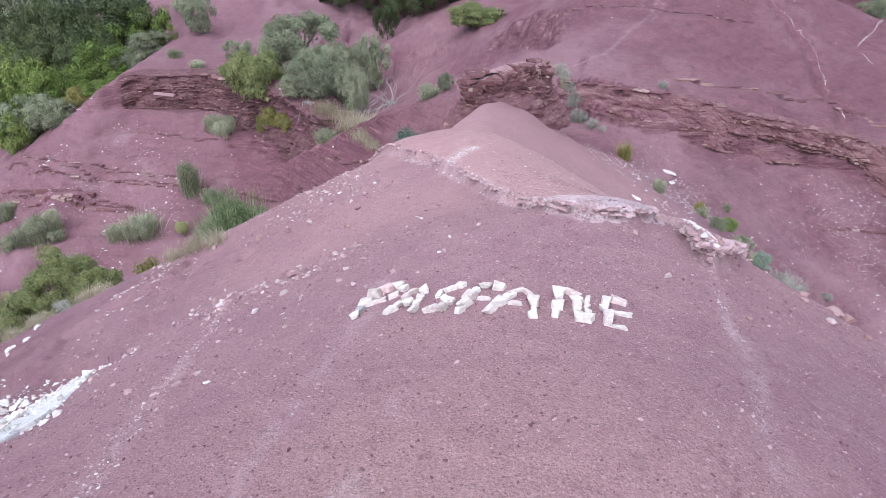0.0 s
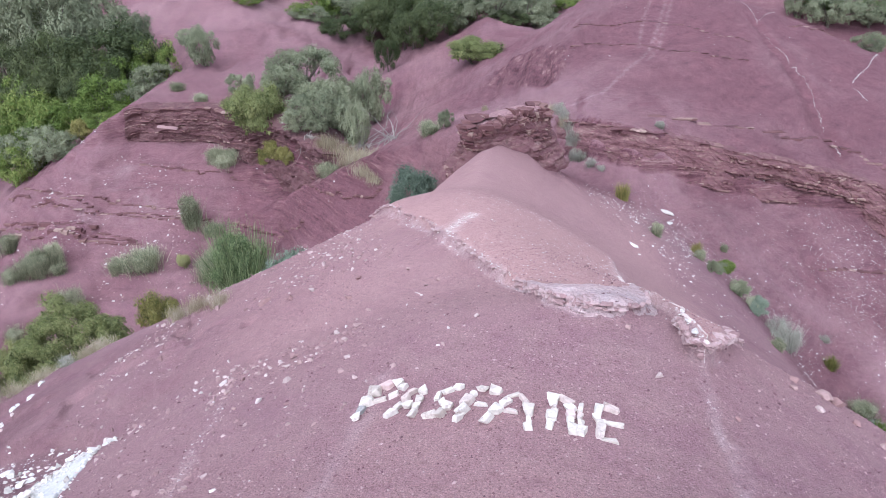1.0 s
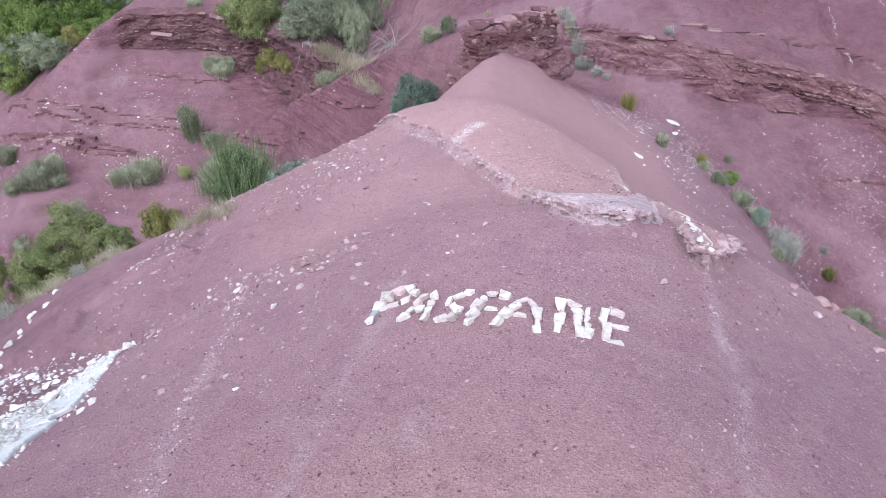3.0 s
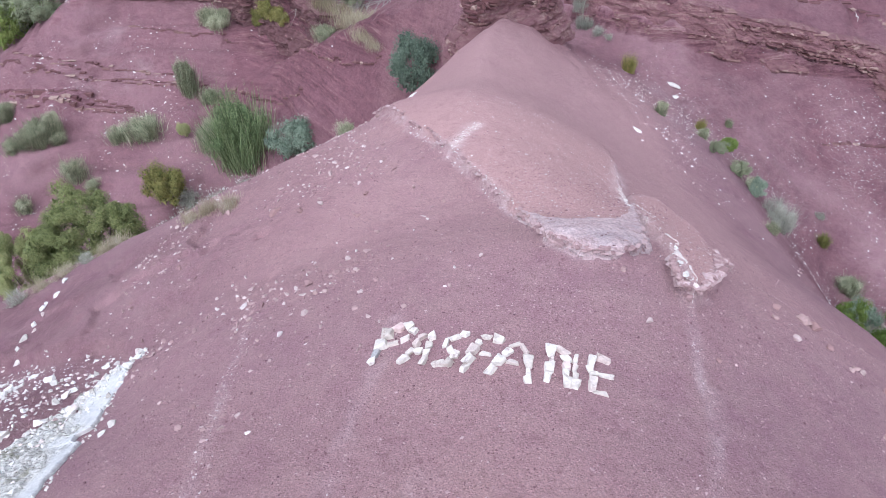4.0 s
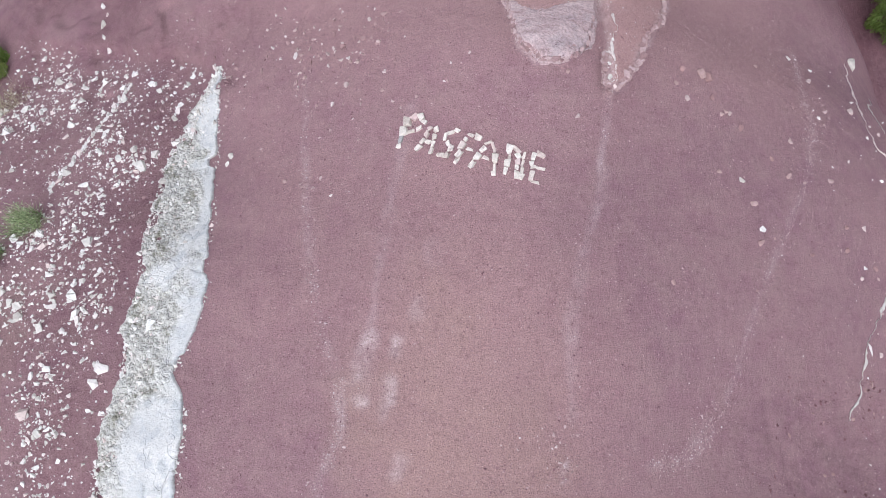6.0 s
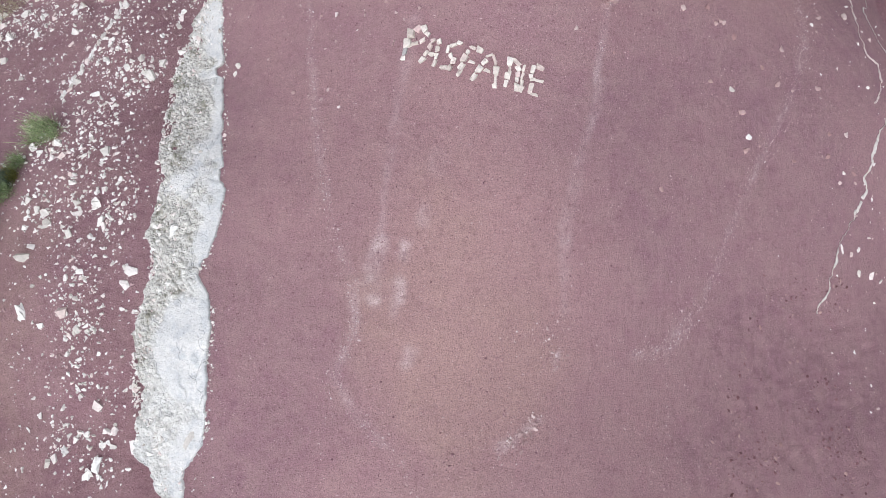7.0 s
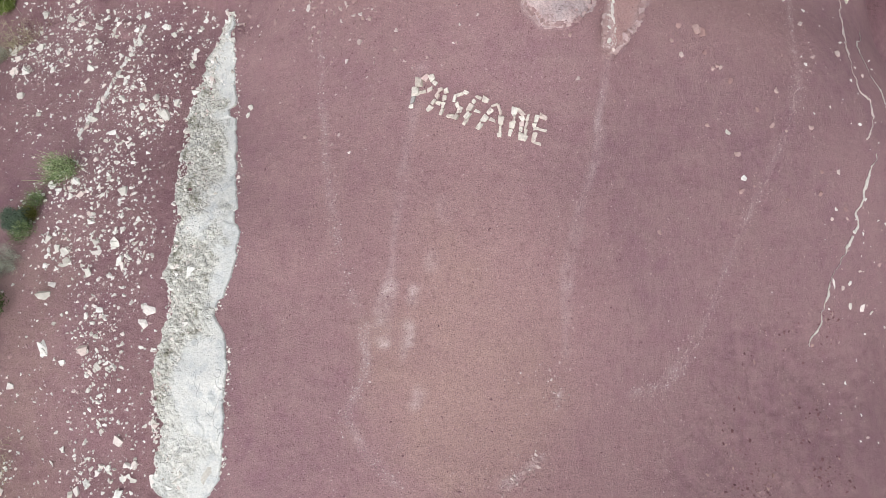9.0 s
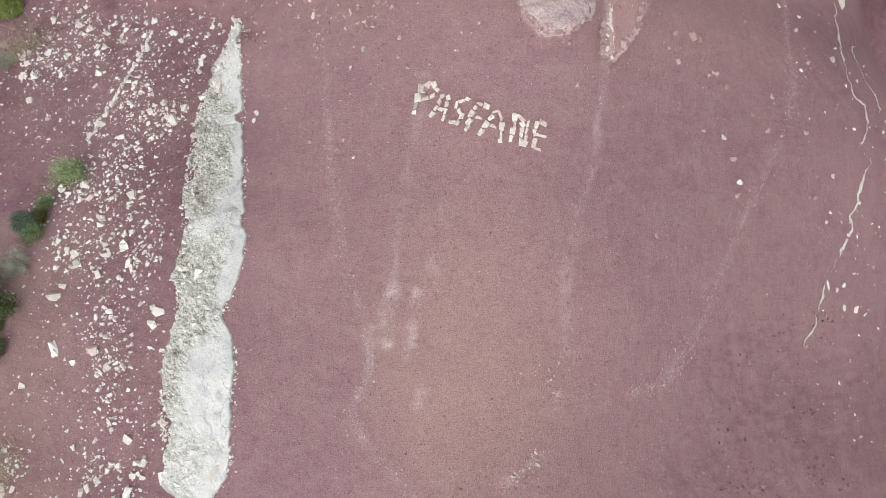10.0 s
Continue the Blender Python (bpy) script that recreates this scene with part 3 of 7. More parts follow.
    streak([(-1.98, 17.7), (-0.84, 14.3), (0.14, 12.2), (0.54, 11.2), (1.2, 9.3)], 0.14, 0.6, 0.5)
    streak([(5.5, 11.2), (4.7, 9.2), (3.8, 7.8)], 0.1, 0.45, 0.7)
    # trails and seams on the far hill
    streak([(21.4, 70.24), (19.37, 64.53), (17.31, 58.47), (15.79, 54.39), (14.31, 51.51), (12.34, 48.89), (10.29, 45.43), (8.21, 43.98)], 0.24, 0.36)
    streak([(21.95, 70.24), (19.92, 64.53), (17.86, 58.47), (16.34, 54.39), (14.86, 51.51)], 0.22, 0.32)
    streak([(20.14, 70.6), (17.69, 63.85), (16.07, 58.66), (14.89, 54.29)], 0.2, 0.35)
    # chalky scree on the talus of the east gully and on the bank
    talus = sstep(0, 1, inside(x, y, [(6, 30), (9, 23), (13, 22), (20, 28), (17, 37), (11, 37)])) * np.clip(0.2 + 1.3 * n2, 0, 1)
    white = np.maximum(white, 0.15 * talus)
    white = np.maximum(white, 0.3 * sstep(0, 2, inside(x, y, [(-33, 68), (-26, 66), (-22, 58), (-34, 54), (-40, 60)])) * np.clip(1.6 * n2, 0, 1))
    brown = 0.4 * sstep(-4.4, -5.6, x + 0.06 * y) * np.clip(0.5 + n2, 0, 1) * sstep(20, 14, y)
    crease = np.interp(y, [5.5, 8.3, 9.3, 10.6, 12.0], [-6.0, -4.7, -3.9, -2.8, -1.9])
    brown = np.maximum(brown, 0.2 * sstep(0.6, -1.4, x - crease + 0.7 * n2) * sstep(7.0, 8.6, y) * sstep(20, 14, y) * np.clip(0.8 + n2, 0, 1))
    scar = sstep(-0.2, 0.6, inside(x, y, SCAR) + 0.7 * n2)
    brown = np.maximum(brown, scar)
    brown = np.maximum(brown, sstep(90, 105, y) * np.clip(0.25 + 0.55 * sstep(8, 22, x) + 1.5 * fractal(x, y, 12.0, 4, 72), 0.05, 1.0))
    nose = curve(BANK, x, 1) - y
    brown = np.maximum(brown, sstep(-0.5, 0.5, nose) * sstep(15, 8, nose + 4 * n2) * sstep(-23, -19, x) * sstep(4, -1, x))
    brown = np.maximum(brown, 0.07 * sstep(3.2, 6.5, x - 0.7 * y - 1.5 * n2) * sstep(3.0, 0.0, y))
    brown = np.maximum(brown, sstep(22, 36, y) * (1 - 0.3 * sstep(-8, -14, x)) * np.clip(0.7 + 0.9 * fractal(x, y, 7.0, 4, 71) + 0.2 * sstep(12, 20, x), 0.3, 1.0) * sstep(120, 90, y))
    brown = np.maximum(brown, (0.3 + 0.6 * sstep(10, 14, x)) * sstep(7.0, 10, x) * sstep(9, 15, y) * np.clip(0.7 + n2, 0, 1))
    line = sstep(0.86, 1.0, np.cos(2 * np.pi * (gz / 1.25 + 0.12 * n2))) * np.clip(0.3 + 2.2 * fractal(x, y, 6.0, 3, 76), 0, 1)
    rill = line_dist(x, y, [(28.4, 66.0), (27.97, 60.9), (27.9, 54.3), (26.3, 47.0), (25.8, 43.5)])
    brown = np.maximum(brown, 1.0 * sstep(1.6, 0.3, rill + 0.8 * n2))
    brown = np.maximum(brown, 0.95 * sstep(0.0, 0.8, inside(x, y, [(14.2, 44.3), (16, 46.6), (19.5, 46.4), (18.6, 44.2)]) + 1.2 * n2))
    brown = np.maximum(brown, line * sstep(5, 8, x) * sstep(40, 44, y) * sstep(90, 80, y))
    sy, sx = np.gradient(gz, ys, axis=0), np.gradient(gz, xs, axis=1)
    rock = np.maximum(sstep(0.95, 1.7, np.hypot(sx, sy)) * sstep(28, 34, y) * np.maximum(sstep(6, 8, x), 0.5 * sstep(-6, -9, x)), 0.95 * scar)
    rock = np.maximum(rock, 0.85 * sstep(-0.3, 0.2, nose) * sstep(5.5, 3.5, nose + n2) * sstep(-22, -19, x) * sstep(-3, -5, x))
    rock = np.maximum(rock, sstep(92, 104, y) * np.clip(0.05 + 1.2 * fractal(x, y, 10.0, 4, 74) + 0.5 * sstep(15, 30, x), 0, 0.75))
    return np.stack([np.clip(pale, 0, 1), np.clip(white, 0, 1), np.clip(brown, 0, 1), rock], -1).reshape(-1, 4)


tan = 0.75 * sstep(1.0, 0.2, np.hypot((gx - 0.1) / 2.3, (gy - 0.8) / 3.6) + 0.5 * fractal(gx, gy, 1.6, 4, 78)) + 0.45 * sstep(-7.4, -9.0, gx + 0.2 * fractal(gx, gy, 1.5, 3, 79)) * sstep(4.5, 2.0, gy)
ground_mesh.attributes.new("tan", "FLOAT", "POINT").data.foreach_set("value", np.clip(tan, 0, 1).astype(np.float32).ravel())
tone = ground_mesh.attributes.new("tone", "FLOAT_COLOR", "POINT")
tone.data.foreach_set("color", ground_tones().astype(np.float32).ravel())
ground = tagged(new("ground", ground_mesh), "bare red-purple marl badland slopes", "ground", kind="structure")


# ---------------------------------------------------------------- helpers for things
def part(name, me, parent, label=""):
    ob = new(name, me)
    ob.parent = parent
    return tagged(ob, label)


def empty(name, label, category, group=""):
    ob = new(name)
    ob.empty_display_size = 0.1
    return tagged(ob, label, category, group)


def placed(x, y, sx=1.0, sy=None, sz=None, turn=0.0, sink=0.0):
    return Matrix.Translation((x, y, height(x, y) - sink)) @ pose(0, 0, 0, 0, 0, turn) @ Matrix.Diagonal((sx, sx if sy is None else sy, sx if sz is None else sz, 1))


rng = np.random.default_rng(7)


# ---------------------------------------------------------------- stones
def hull(seed, n=13, box=0.0, flat=1.0):
    """An angular broken stone about 1 long; box: how blocky."""
    r = np.random.default_rng(seed)
    bm = bmesh.new()
    for _ in range(n):
        v = r.normal(size=3)
        v /= np.linalg.norm(v)
        c = v / np.max(np.abs(v))
        v = (v * (1 - box) + c * box) * r.uniform(0.82, 1.05) * 0.5
        bm.verts.new((v[0], v[1], v[2] * flat))
    res = bmesh.ops.convex_hull(bm, input=bm.verts)
    bmesh.ops.delete(bm, geom=list({g for g in res["geom_interior"] + res["geom_unused"] if isinstance(g, bmesh.types.BMVert)}), context="VERTS")
    bmesh.ops.recalc_face_normals(bm, faces=bm.faces)
    return bm


def hull_mesh(name, seed, mat, n=13, box=0.0, flat=1.0, worn=0.0):
    bm = hull(seed, n, box, flat)
    if worn:
        bmesh.ops.bevel(bm, geom=list(bm.edges), offset=worn, segments=1, affect="EDGES", clamp_overlap=True)
    me = bpy.data.meshes.new(name)
    bm.to_mesh(me)
    bm.free()
    me.materials.append(mat)
    return me


def block_mesh(name, seed, mat, jitter=0.1, worn=0.07):
    """A roughly squared block 1 long, its corners knocked about and its edges worn."""
    r = np.random.default_rng(seed)
    bm = bmesh.new()
    bmesh.ops.create_cube(bm, size=1.0)
    for v in bm.verts:
        v.co += Vector(r.normal(0, jitter, 3))
    bmesh.ops.bevel(bm, geom=list(bm.edges), offset=worn, segments=1, affect="EDGES", clamp_overlap=True)
    for v in bm.verts:
        v.co += Vector(r.normal(0, 0.022, 3))
    bmesh.ops.recalc_face_normals(bm, faces=bm.faces)
    me = bpy.data.meshes.new(name)
    bm.to_mesh(me)
    bm.free()
    me.materials.append(mat)
    return me


LETTER_STONES = [block_mesh("letter_stone", 100 + i, LETTER_STONE, 0.12, 0.1) for i in range(9)]
GREY_STONE = stone_material("lichen_grey_limestone", [(0.0, (0.40, 0.39, 0.37)), (1.0, (0.55, 0.53, 0.5))], 16, (0.12, 0.12, 0.11), 0.5)
ROSE_STONE = stone_material("rose_limestone", [(0.0, (0.62, 0.46, 0.43)), (1.0, (0.70, 0.56, 0.53))], 10, (0.45, 0.3, 0.28), 0.62)


def letter(sign, stones):
    """The stones of one letter: place in plan, length, width, turn."""
    thing = empty("stone_letter", "letter " + sign + " laid out of white limestone pieces on red marl", "stone letter", "letters of stones")
    x0, y0 = np.mean([s[0] for s in stones]), np.mean([s[1] for s in stones])
    thing.location = (x0, y0, height(x0, y0))
    for x, y, l, w, a in stones:
        me = LETTER_STONES[int(rng.integers(9))]
        u = rng.random()
        if u < 0.09:
            me = me.copy()
            me.materials[0] = GREY_STONE if u < 0.03 else ROSE_STONE
        ob = part("stone", me, thing)
        tall = min(w, 0.1) * rng.uniform(0.65, 0.95)
        e = 0.05
        sx = (height(x + e, y) - height(x - e, y)) / (2 * e)
        sy = (height(x, y + e) - height(x, y - e)) / (2 * e)
        up = Vector((0, 0, 1)).rotation_difference(Vector((-sx, -sy, 1))).to_matrix().to_4x4()
        m = Matrix.Translation((x, y, height(x, y) + 0.3 * tall)) @ up @ pose(0, 0, 0, rng.uniform(-6, 6), rng.uniform(-5, 5), a + rng.uniform(-3, 3))
        ob.matrix_parent_inverse = Matrix.Translation((-x0, -y0, -height(x0, y0)))
        ob.matrix_basis = m @ Matrix.Diagonal((l * 0.97, w * 0.97, tall * 1.05, 1))


letter("P", [(-0.85, 5.94, 0.09, 0.08, 2), (-0.81, 6.09, 0.18, 0.07, -100), (-0.76, 6.27, 0.18, 0.17, -91), (-0.69, 6.46, 0.18, 0.13, -85), (-0.54, 6.54, 0.15, 0.10, 42),
             (-0.41, 6.52, 0.17, 0.11, -61), (-0.35, 6.41, 0.09, 0.10, 47), (-0.46, 6.29, 0.14, 0.07, 22), (-0.62, 6.24, 0.16, 0.07, 4)])
letter("A", [(-0.47, 5.88, 0.15, 0.09, 46), (-0.39, 6.01, 0.12, 0.07, 55), (-0.31, 6.15, 0.13, 0.08, 54), (-0.24, 6.26, 0.12, 0.07, 30), (-0.13, 6.23, 0.09, 0.11, 2),
             (-0.16, 6.08, 0.13, 0.08, -94), (-0.29, 5.98, 0.10, 0.08, -26), (-0.21, 5.97, 0.11, 0.06, -17), (-0.19, 5.94, 0.12, 0.06, -102), (-0.22, 5.80, 0.14, 0.07, -111)])
letter("S", [(0.27, 6.17, 0.12, 0.07, -30), (0.15, 6.13, 0.14, 0.07, 13), (0.04, 6.06, 0.15, 0.07, -99), (0.09, 5.92, 0.10, 0.06, -72), (0.14, 5.81, 0.15, 0.09, -106),
             (0.07, 5.67, 0.11, 0.09, -121), (-0.05, 5.69, 0.15, 0.08, -19)])
letter("F", [(0.51, 6.05, 0.12, 0.06, -30), (0.65, 6.00, 0.13, 0.09, -30), (0.42, 5.97, 0.10, 0.07, -119), (0.35, 5.84, 0.17, 0.10, -118), (0.30, 5.69, 0.14, 0.10, -128),
             (0.24, 5.56, 0.14, 0.08, -125), (0.49, 5.76, 0.14, 0.05, -20)])
letter("A", [(0.83, 5.88, 0.13, 0.05, 19), (0.93, 5.79, 0.22, 0.06, -77), (0.74, 5.75, 0.14, 0.08, -131), (0.63, 5.60, 0.16, 0.10, -120), (0.53, 5.46, 0.14, 0.09, -126),
             (0.78, 5.57, 0.14, 0.06, -27), (0.95, 5.56, 0.19, 0.10, -92), (0.93, 5.39, 0.13, 0.06, -91), (0.91, 5.27, 0.09, 0.07, -86)])
letter("N", [(1.22, 5.74, 0.17, 0.11, -97), (1.21, 5.59, 0.09, 0.06, -97), (1.17, 5.47, 0.14, 0.09, -101), (1.12, 5.31, 0.13, 0.08, -105), (1.35, 5.72, 0.17, 0.08, -49),
             (1.37, 5.60, 0.11, 0.09, -50), (1.36, 5.49, 0.10, 0.07, -88), (1.34, 5.38, 0.11, 0.07, -100), (1.33, 5.23, 0.14, 0.09, -94), (1.48, 5.61, 0.13, 0.06, -105),
             (1.45, 5.47, 0.13, 0.05, -108), (1.43, 5.32, 0.13, 0.06, -99), (1.40, 5.20, 0.10, 0.09, -115)])
letter("E", [(1.79, 5.63, 0.16, 0.07, -25), (1.65, 5.59, 0.15, 0.09, -109), (1.61, 5.45, 0.09, 0.07, -81), (1.65, 5.39, 0.12, 0.06, 4), (1.77, 5.36, 0.16, 0.06, -10),
             (1.59, 5.21, 0.20, 0.09, -103), (1.66, 5.09, 0.16, 0.05, -13)])

ROCK_MESHES = [hull_mesh("rock", 200 + i, PINK_STONE, 13, 0.25, 0.6) for i in range(7)]
WHITE_MESHES = [hull_mesh("white_rock", 300 + i, LIMESTONE, 14, 0.3, 0.65) for i in range(10)]


def rock(x, y, size, white=False, long=1.0, turn=None, label="", flat=1.0, name="rock"):
    ob = new(name, (WHITE_MESHES if white else ROCK_MESHES)[int(rng.integers(7))])
    a = rng.uniform(0, 360) if turn is None else turn
    ob.matrix_basis = placed(x, y, size * long, size, size * flat * rng.uniform(0.75, 1.05), a, -0.17 * size * flat)
    what = label or ("white limestone fragment lying on red marl" if white else "pinkish sandstone fragment lying on red marl")
    return tagged(ob, what, "rock", "loose rocks")


# loose rocks east of the letters, on the crown, and on the western flank
for x, y, s in [(5.47, 7.87, 0.27), (5.62, 7.8, 0.26), (4.97, 7.86, 0.17), (4.76, 7.5, 0.14), (5.02, 7.22, 0.16), (5.66, 7.37, 0.16), (6.0, 7.12, 0.15), (6.1, 7.09, 0.13), (5.88, 7.03, 0.12), (6.37, 6.8, 0.15), (7.81, 6.77, 0.2),
                (9.38, 8.95, 0.18), (10.54, 8.22, 0.24), (7.14, 6.22, 0.13), (7.55, 5.86, 0.16), (5.66, 5.71, 0.14), (6.45, 5.11, 0.2), (6.51, 4.28, 0.17), (7.35, 8.73, 0.12), (8.22, 7.74, 0.1), (4.29, 3.35, 0.15), (6.91, 4.39, 0.08), (7.9, 4.11, 0.12),
                (9.08, 4.83, 0.14), (9.67, 4.87, 0.16), (9.0, 4.29, 0.15), (9.84, 3.91, 0.16), (8.01, 5.77, 0.1), (6.27, 3.26, 0.09)]:
    rock(x, y, s * 0.86, False, rng.uniform(1.0, 1.5))
for x, y, s in [(-2.0, 7.5, 0.19), (-2.15, 8.16, 0.15), (-1.92, 8.06, 0.13), (-1.76, 8.02, 0.14), (-1.33, 8.44, 0.14), (-2.61, 7.12, 0.1), (-2.96, 7.89, 0.14), (0.52, 7.77, 0.1), (2.37, 7.3, 0.13), (2.52, 6.43, 0.15), (3.33, 6.04, 0.11),
                (-1.03, 6.35, 0.08), (-1.56, 9.11, 0.16), (-1.64, 10.92, 0.2), (-2.94, 11.97, 0.24), (-1.52, 11.63, 0.18), (-2.51, 11.91, 0.2), (-0.56, 11.31, 0.14), (0.0, 10.45, 0.13)]:
    rock(x, y, s * 0.8)
for x, y, s in [(3.3, 8.05, 0.07), (3.2, 7.72, 0.09), (3.16, 7.45, 0.08), (3.14, 7.16, 0.1), (3.24, 7.0, 0.08)]:
    rock(x, y, s, True, 1.3, 100, "pale knob of seam rock at the tip of the ledge", 1.1)
rock(12.6, 10.9, 0.3, True, 1.6, 80)
rock(6.22, 5.6, 0.13, True, 1.4, -60)
rock(6.61, 4.56, 0.16, True)
rock(-2.14, 5.03, 0.065, True, 1.3, 20, "", 0.6)
rock(7.58, 5.86, 0.1, True)
rock(-3.61, 12.35, 0.2, False, 2.2, 70)
for x, y, s, l, a in [(-2.8, 24.2, 0.3, 3.4, 42), (-1.5, 22.7, 0.24, 3.0, 48), (-1.1, 23.2, 0.2, 3.0, 45), (12.2, 34.7, 0.45, 3.2, -62), (12.0, 33.4, 0.35, 1.6, 10), (7.1, 23.0, 0.28, 2.2, -60),
                      (9.9, 2.07, 0.12, 1.6, 40), (10.38, 1.43, 0.2, 1.4, 30), (9.35, 2.09, 0.08, 4.0, 95), (9.9, 1.5, 0.12, 1.6, 80)]:
    rock(x, y, s, True, l, a, "long white limestone slab lying on red marl", 0.5)
for x, y, s in [(-9.24, 10.43, 0.16), (-9.56, 11.26, 0.2), (-9.78, 12.5, 0.17), (-9.99, 13.47, 0.18), (-9.4, 10.8, 0.13), (-9.5, 11.6, 0.1), (-9.72, 11.95, 0.15), (-9.6, 12.2, 0.11), (-9.95, 12.9, 0.12), (-10.1, 14.1, 0.16)]:
    rock(x, y, s, True, 1.7, rng.uniform(60, 120))

# white limestone blocks in the field west of the vein, in loose clusters
CLUSTERS = [(-10.5, 9.5), (-12.0, 8.4), (-11.0, 8.5), (-9.9, 8.8), (-8.8, 9.3), (-7.6, 8.5), (-7.0, 7.9), (-6.6, 8.9), (-8.0, 7.0), (-7.1, 6.2), (-8.9, 6.4), (-7.9, 5.3), (-8.0, 4.6), (-8.6, 3.8), (-9.0, 4.7), (-6.8, 4.4), (-6.75, 3.1),
            (-7.1, 3.4), (-7.0, 2.1), (-7.5, 1.9), (-8.3, 3.0), (-7.6, 1.25), (-7.25, 0.85), (-7.5, 0.2), (-6.65, -0.6), (-7.2, -0.4), (-6.7, -1.3), (-7.5, -1.4), (-6.7, -2.2), (-9.6, -1.5)]


def thick(x, y):
    """How thickly the rubble lies, from 0 to 1."""
    d = sum(np.exp(-((x - a) ** 2 + (y - b) ** 2) / (0.16 if b < 2.5 else 0.3)) for a, b in CLUSTERS)
    d = d + 0.2 * sstep(2.0, 4.0, y) + 0.16 * sstep(7.2, 8.4, y)
    west = np.interp(y, [-3, 2, 5, 9], [-10.4, -9.6, -10.6, -13.2])
    east = np.interp(y, [-3, 4, 7, 9, 10], [-6.1, -6.4, -6.4, -5.7, -5.6])
    return np.clip(d + 0.05, 0, 1) * sstep(west - 0.4, west + 0.8, x) * (x < east) * np.clip(0.75 + 1.2 * fractal(x, y, 0.8, 3, 82), 0.1, 1) * sstep(0.15, -0.25, y - 9.2 - 0.33 * np.clip(-5.7 - x, 0, 8))


BLOCKS = [block_mesh("rubble_block", 330 + i, LIMESTONE, 0.17, 0.05) for i in range(8)]
count = 0
while count < 250:
    x, y = rng.uniform(-13.0, -5.6), rng.uniform(-3.0, 11.4)
    if rng.random() > float(thick(np.array([x]), np.array([y]))[0]):
        continue
    s = min(0.2, 0.1 * math.exp(rng.normal(0.0, 0.36)))
    ob = rock(x, y, s, True, rng.uniform(1.0, 1.6), None, "angular white limestone block in a rubble field", 1.0, "limestone_block")
    if rng.random() < 0.6:
        ob.data = BLOCKS[int(rng.integers(8))]
        ob.matrix_basis = placed(x, y, s * rng.uniform(0.9, 1.4), s * 0.85, s * rng.uniform(0.4, 0.65), rng.uniform(0, 360), -0.1 * s) @ pose(0, 0, 0, rng.uniform(-14, 14), rng.uniform(-14, 14), 0)
    count += 1


def scatter(name, label, places, sizes, mat, seed, lift=0.0):
    """Many small stones in one mesh."""
    r = np.random.default_rng(seed)
    kinds = []
    for i in range(6):
        bm = hull(400 + i, 9, 0.2, 0.6)
        bmesh.ops.triangulate(bm, faces=list(bm.faces))
        bm.verts.index_update()
        kinds.append((np.array([v.co[:] for v in bm.verts]), np.array([[v.index for v in f.verts] for f in bm.faces])))
        bm.free()
    places, sizes = np.asarray(places), np.asarray(sizes)
    z = surface(places[:, 0], places[:, 1]) + lift
    m = len(sizes)
    which, a = r.integers(6, size=m), r.uniform(0, 6.283, m)
    long, high = r.uniform(0.9, 1.6, m), r.uniform(0.7, 1.1, m)
    cos, faces, n = [], [], 0
    for k, (v, f) in enumerate(kinds):
        q = which == k
        c, d = np.cos(a[q])[:, None], np.sin(a[q])[:, None]
        w = v[None] * sizes[q][:, None, None]
        wx, wy, wz = w[..., 0] * long[q][:, None], w[..., 1], w[..., 2] * high[q][:, None]
        co = np.stack([places[q, 0][:, None] + c * wx - d * wy, places[q, 1][:, None] + d * wx + c * wy, (z[q] + 0.12 * sizes[q])[:, None] + wz], -1)
        cos.append(co.reshape(-1, 3))
        faces.append((f[None] + (np.arange(len(co)) * len(v))[:, None, None] + n).reshape(-1, 3))
        n += len(co) * len(v)
    return tagged(new(name, mesh_from(name, np.concatenate(cos), np.concatenate(faces), mat)), label, "stones", kind="stuff")


def spread(n, x0, x1, y0, y1, size, keep, seed, sigma=0.45, biggest=3.0):
    r = np.random.default_rng(seed)
    x, y = r.uniform(x0, x1, n), r.uniform(y0, y1, n)
    k = r.random(n) < keep(x, y)
    s = size * np.clip(np.exp(r.normal(0, sigma, n)), 0.4, biggest)
    return np.stack([x, y], 1)[k], s[k]


p, s = spread(26000, -13.5, -5.5, -3.5, 11.6, 0.034, lambda x, y: np.clip(0.05 * (y < 8.5) + 0.55 * thick(x, y), 0, 1) * (x < -5.9), 1, 0.6)
p2, s2 = spread(6000, -13.5, -5.5, -3.5, 11.6, 0.068, lambda x, y: np.clip(0.03 * (y < 8.5) + 0.6 * thick(x, y), 0, 1) * (x < -6.0), 21, 0.3)
p, s = np.concatenate([p, p2]), np.concatenate([s, s2])
scatter("limestone_chips", "small white limestone chips over red ground", p, s, LIMESTONE, 1)
p, s = spread(15000, -13.5, -5.5, -3.5, 11.6, 0.03, lambda x, y: np.clip(0.12 * (y < 8.5) + 0.25 * thick(x, y), 0, 1) * (x < -5.9), 14, 0.5)
scatter("rosy_chips", "small pinkish stone chips among the rubble", p, s, TRAIL_STONE, 14)
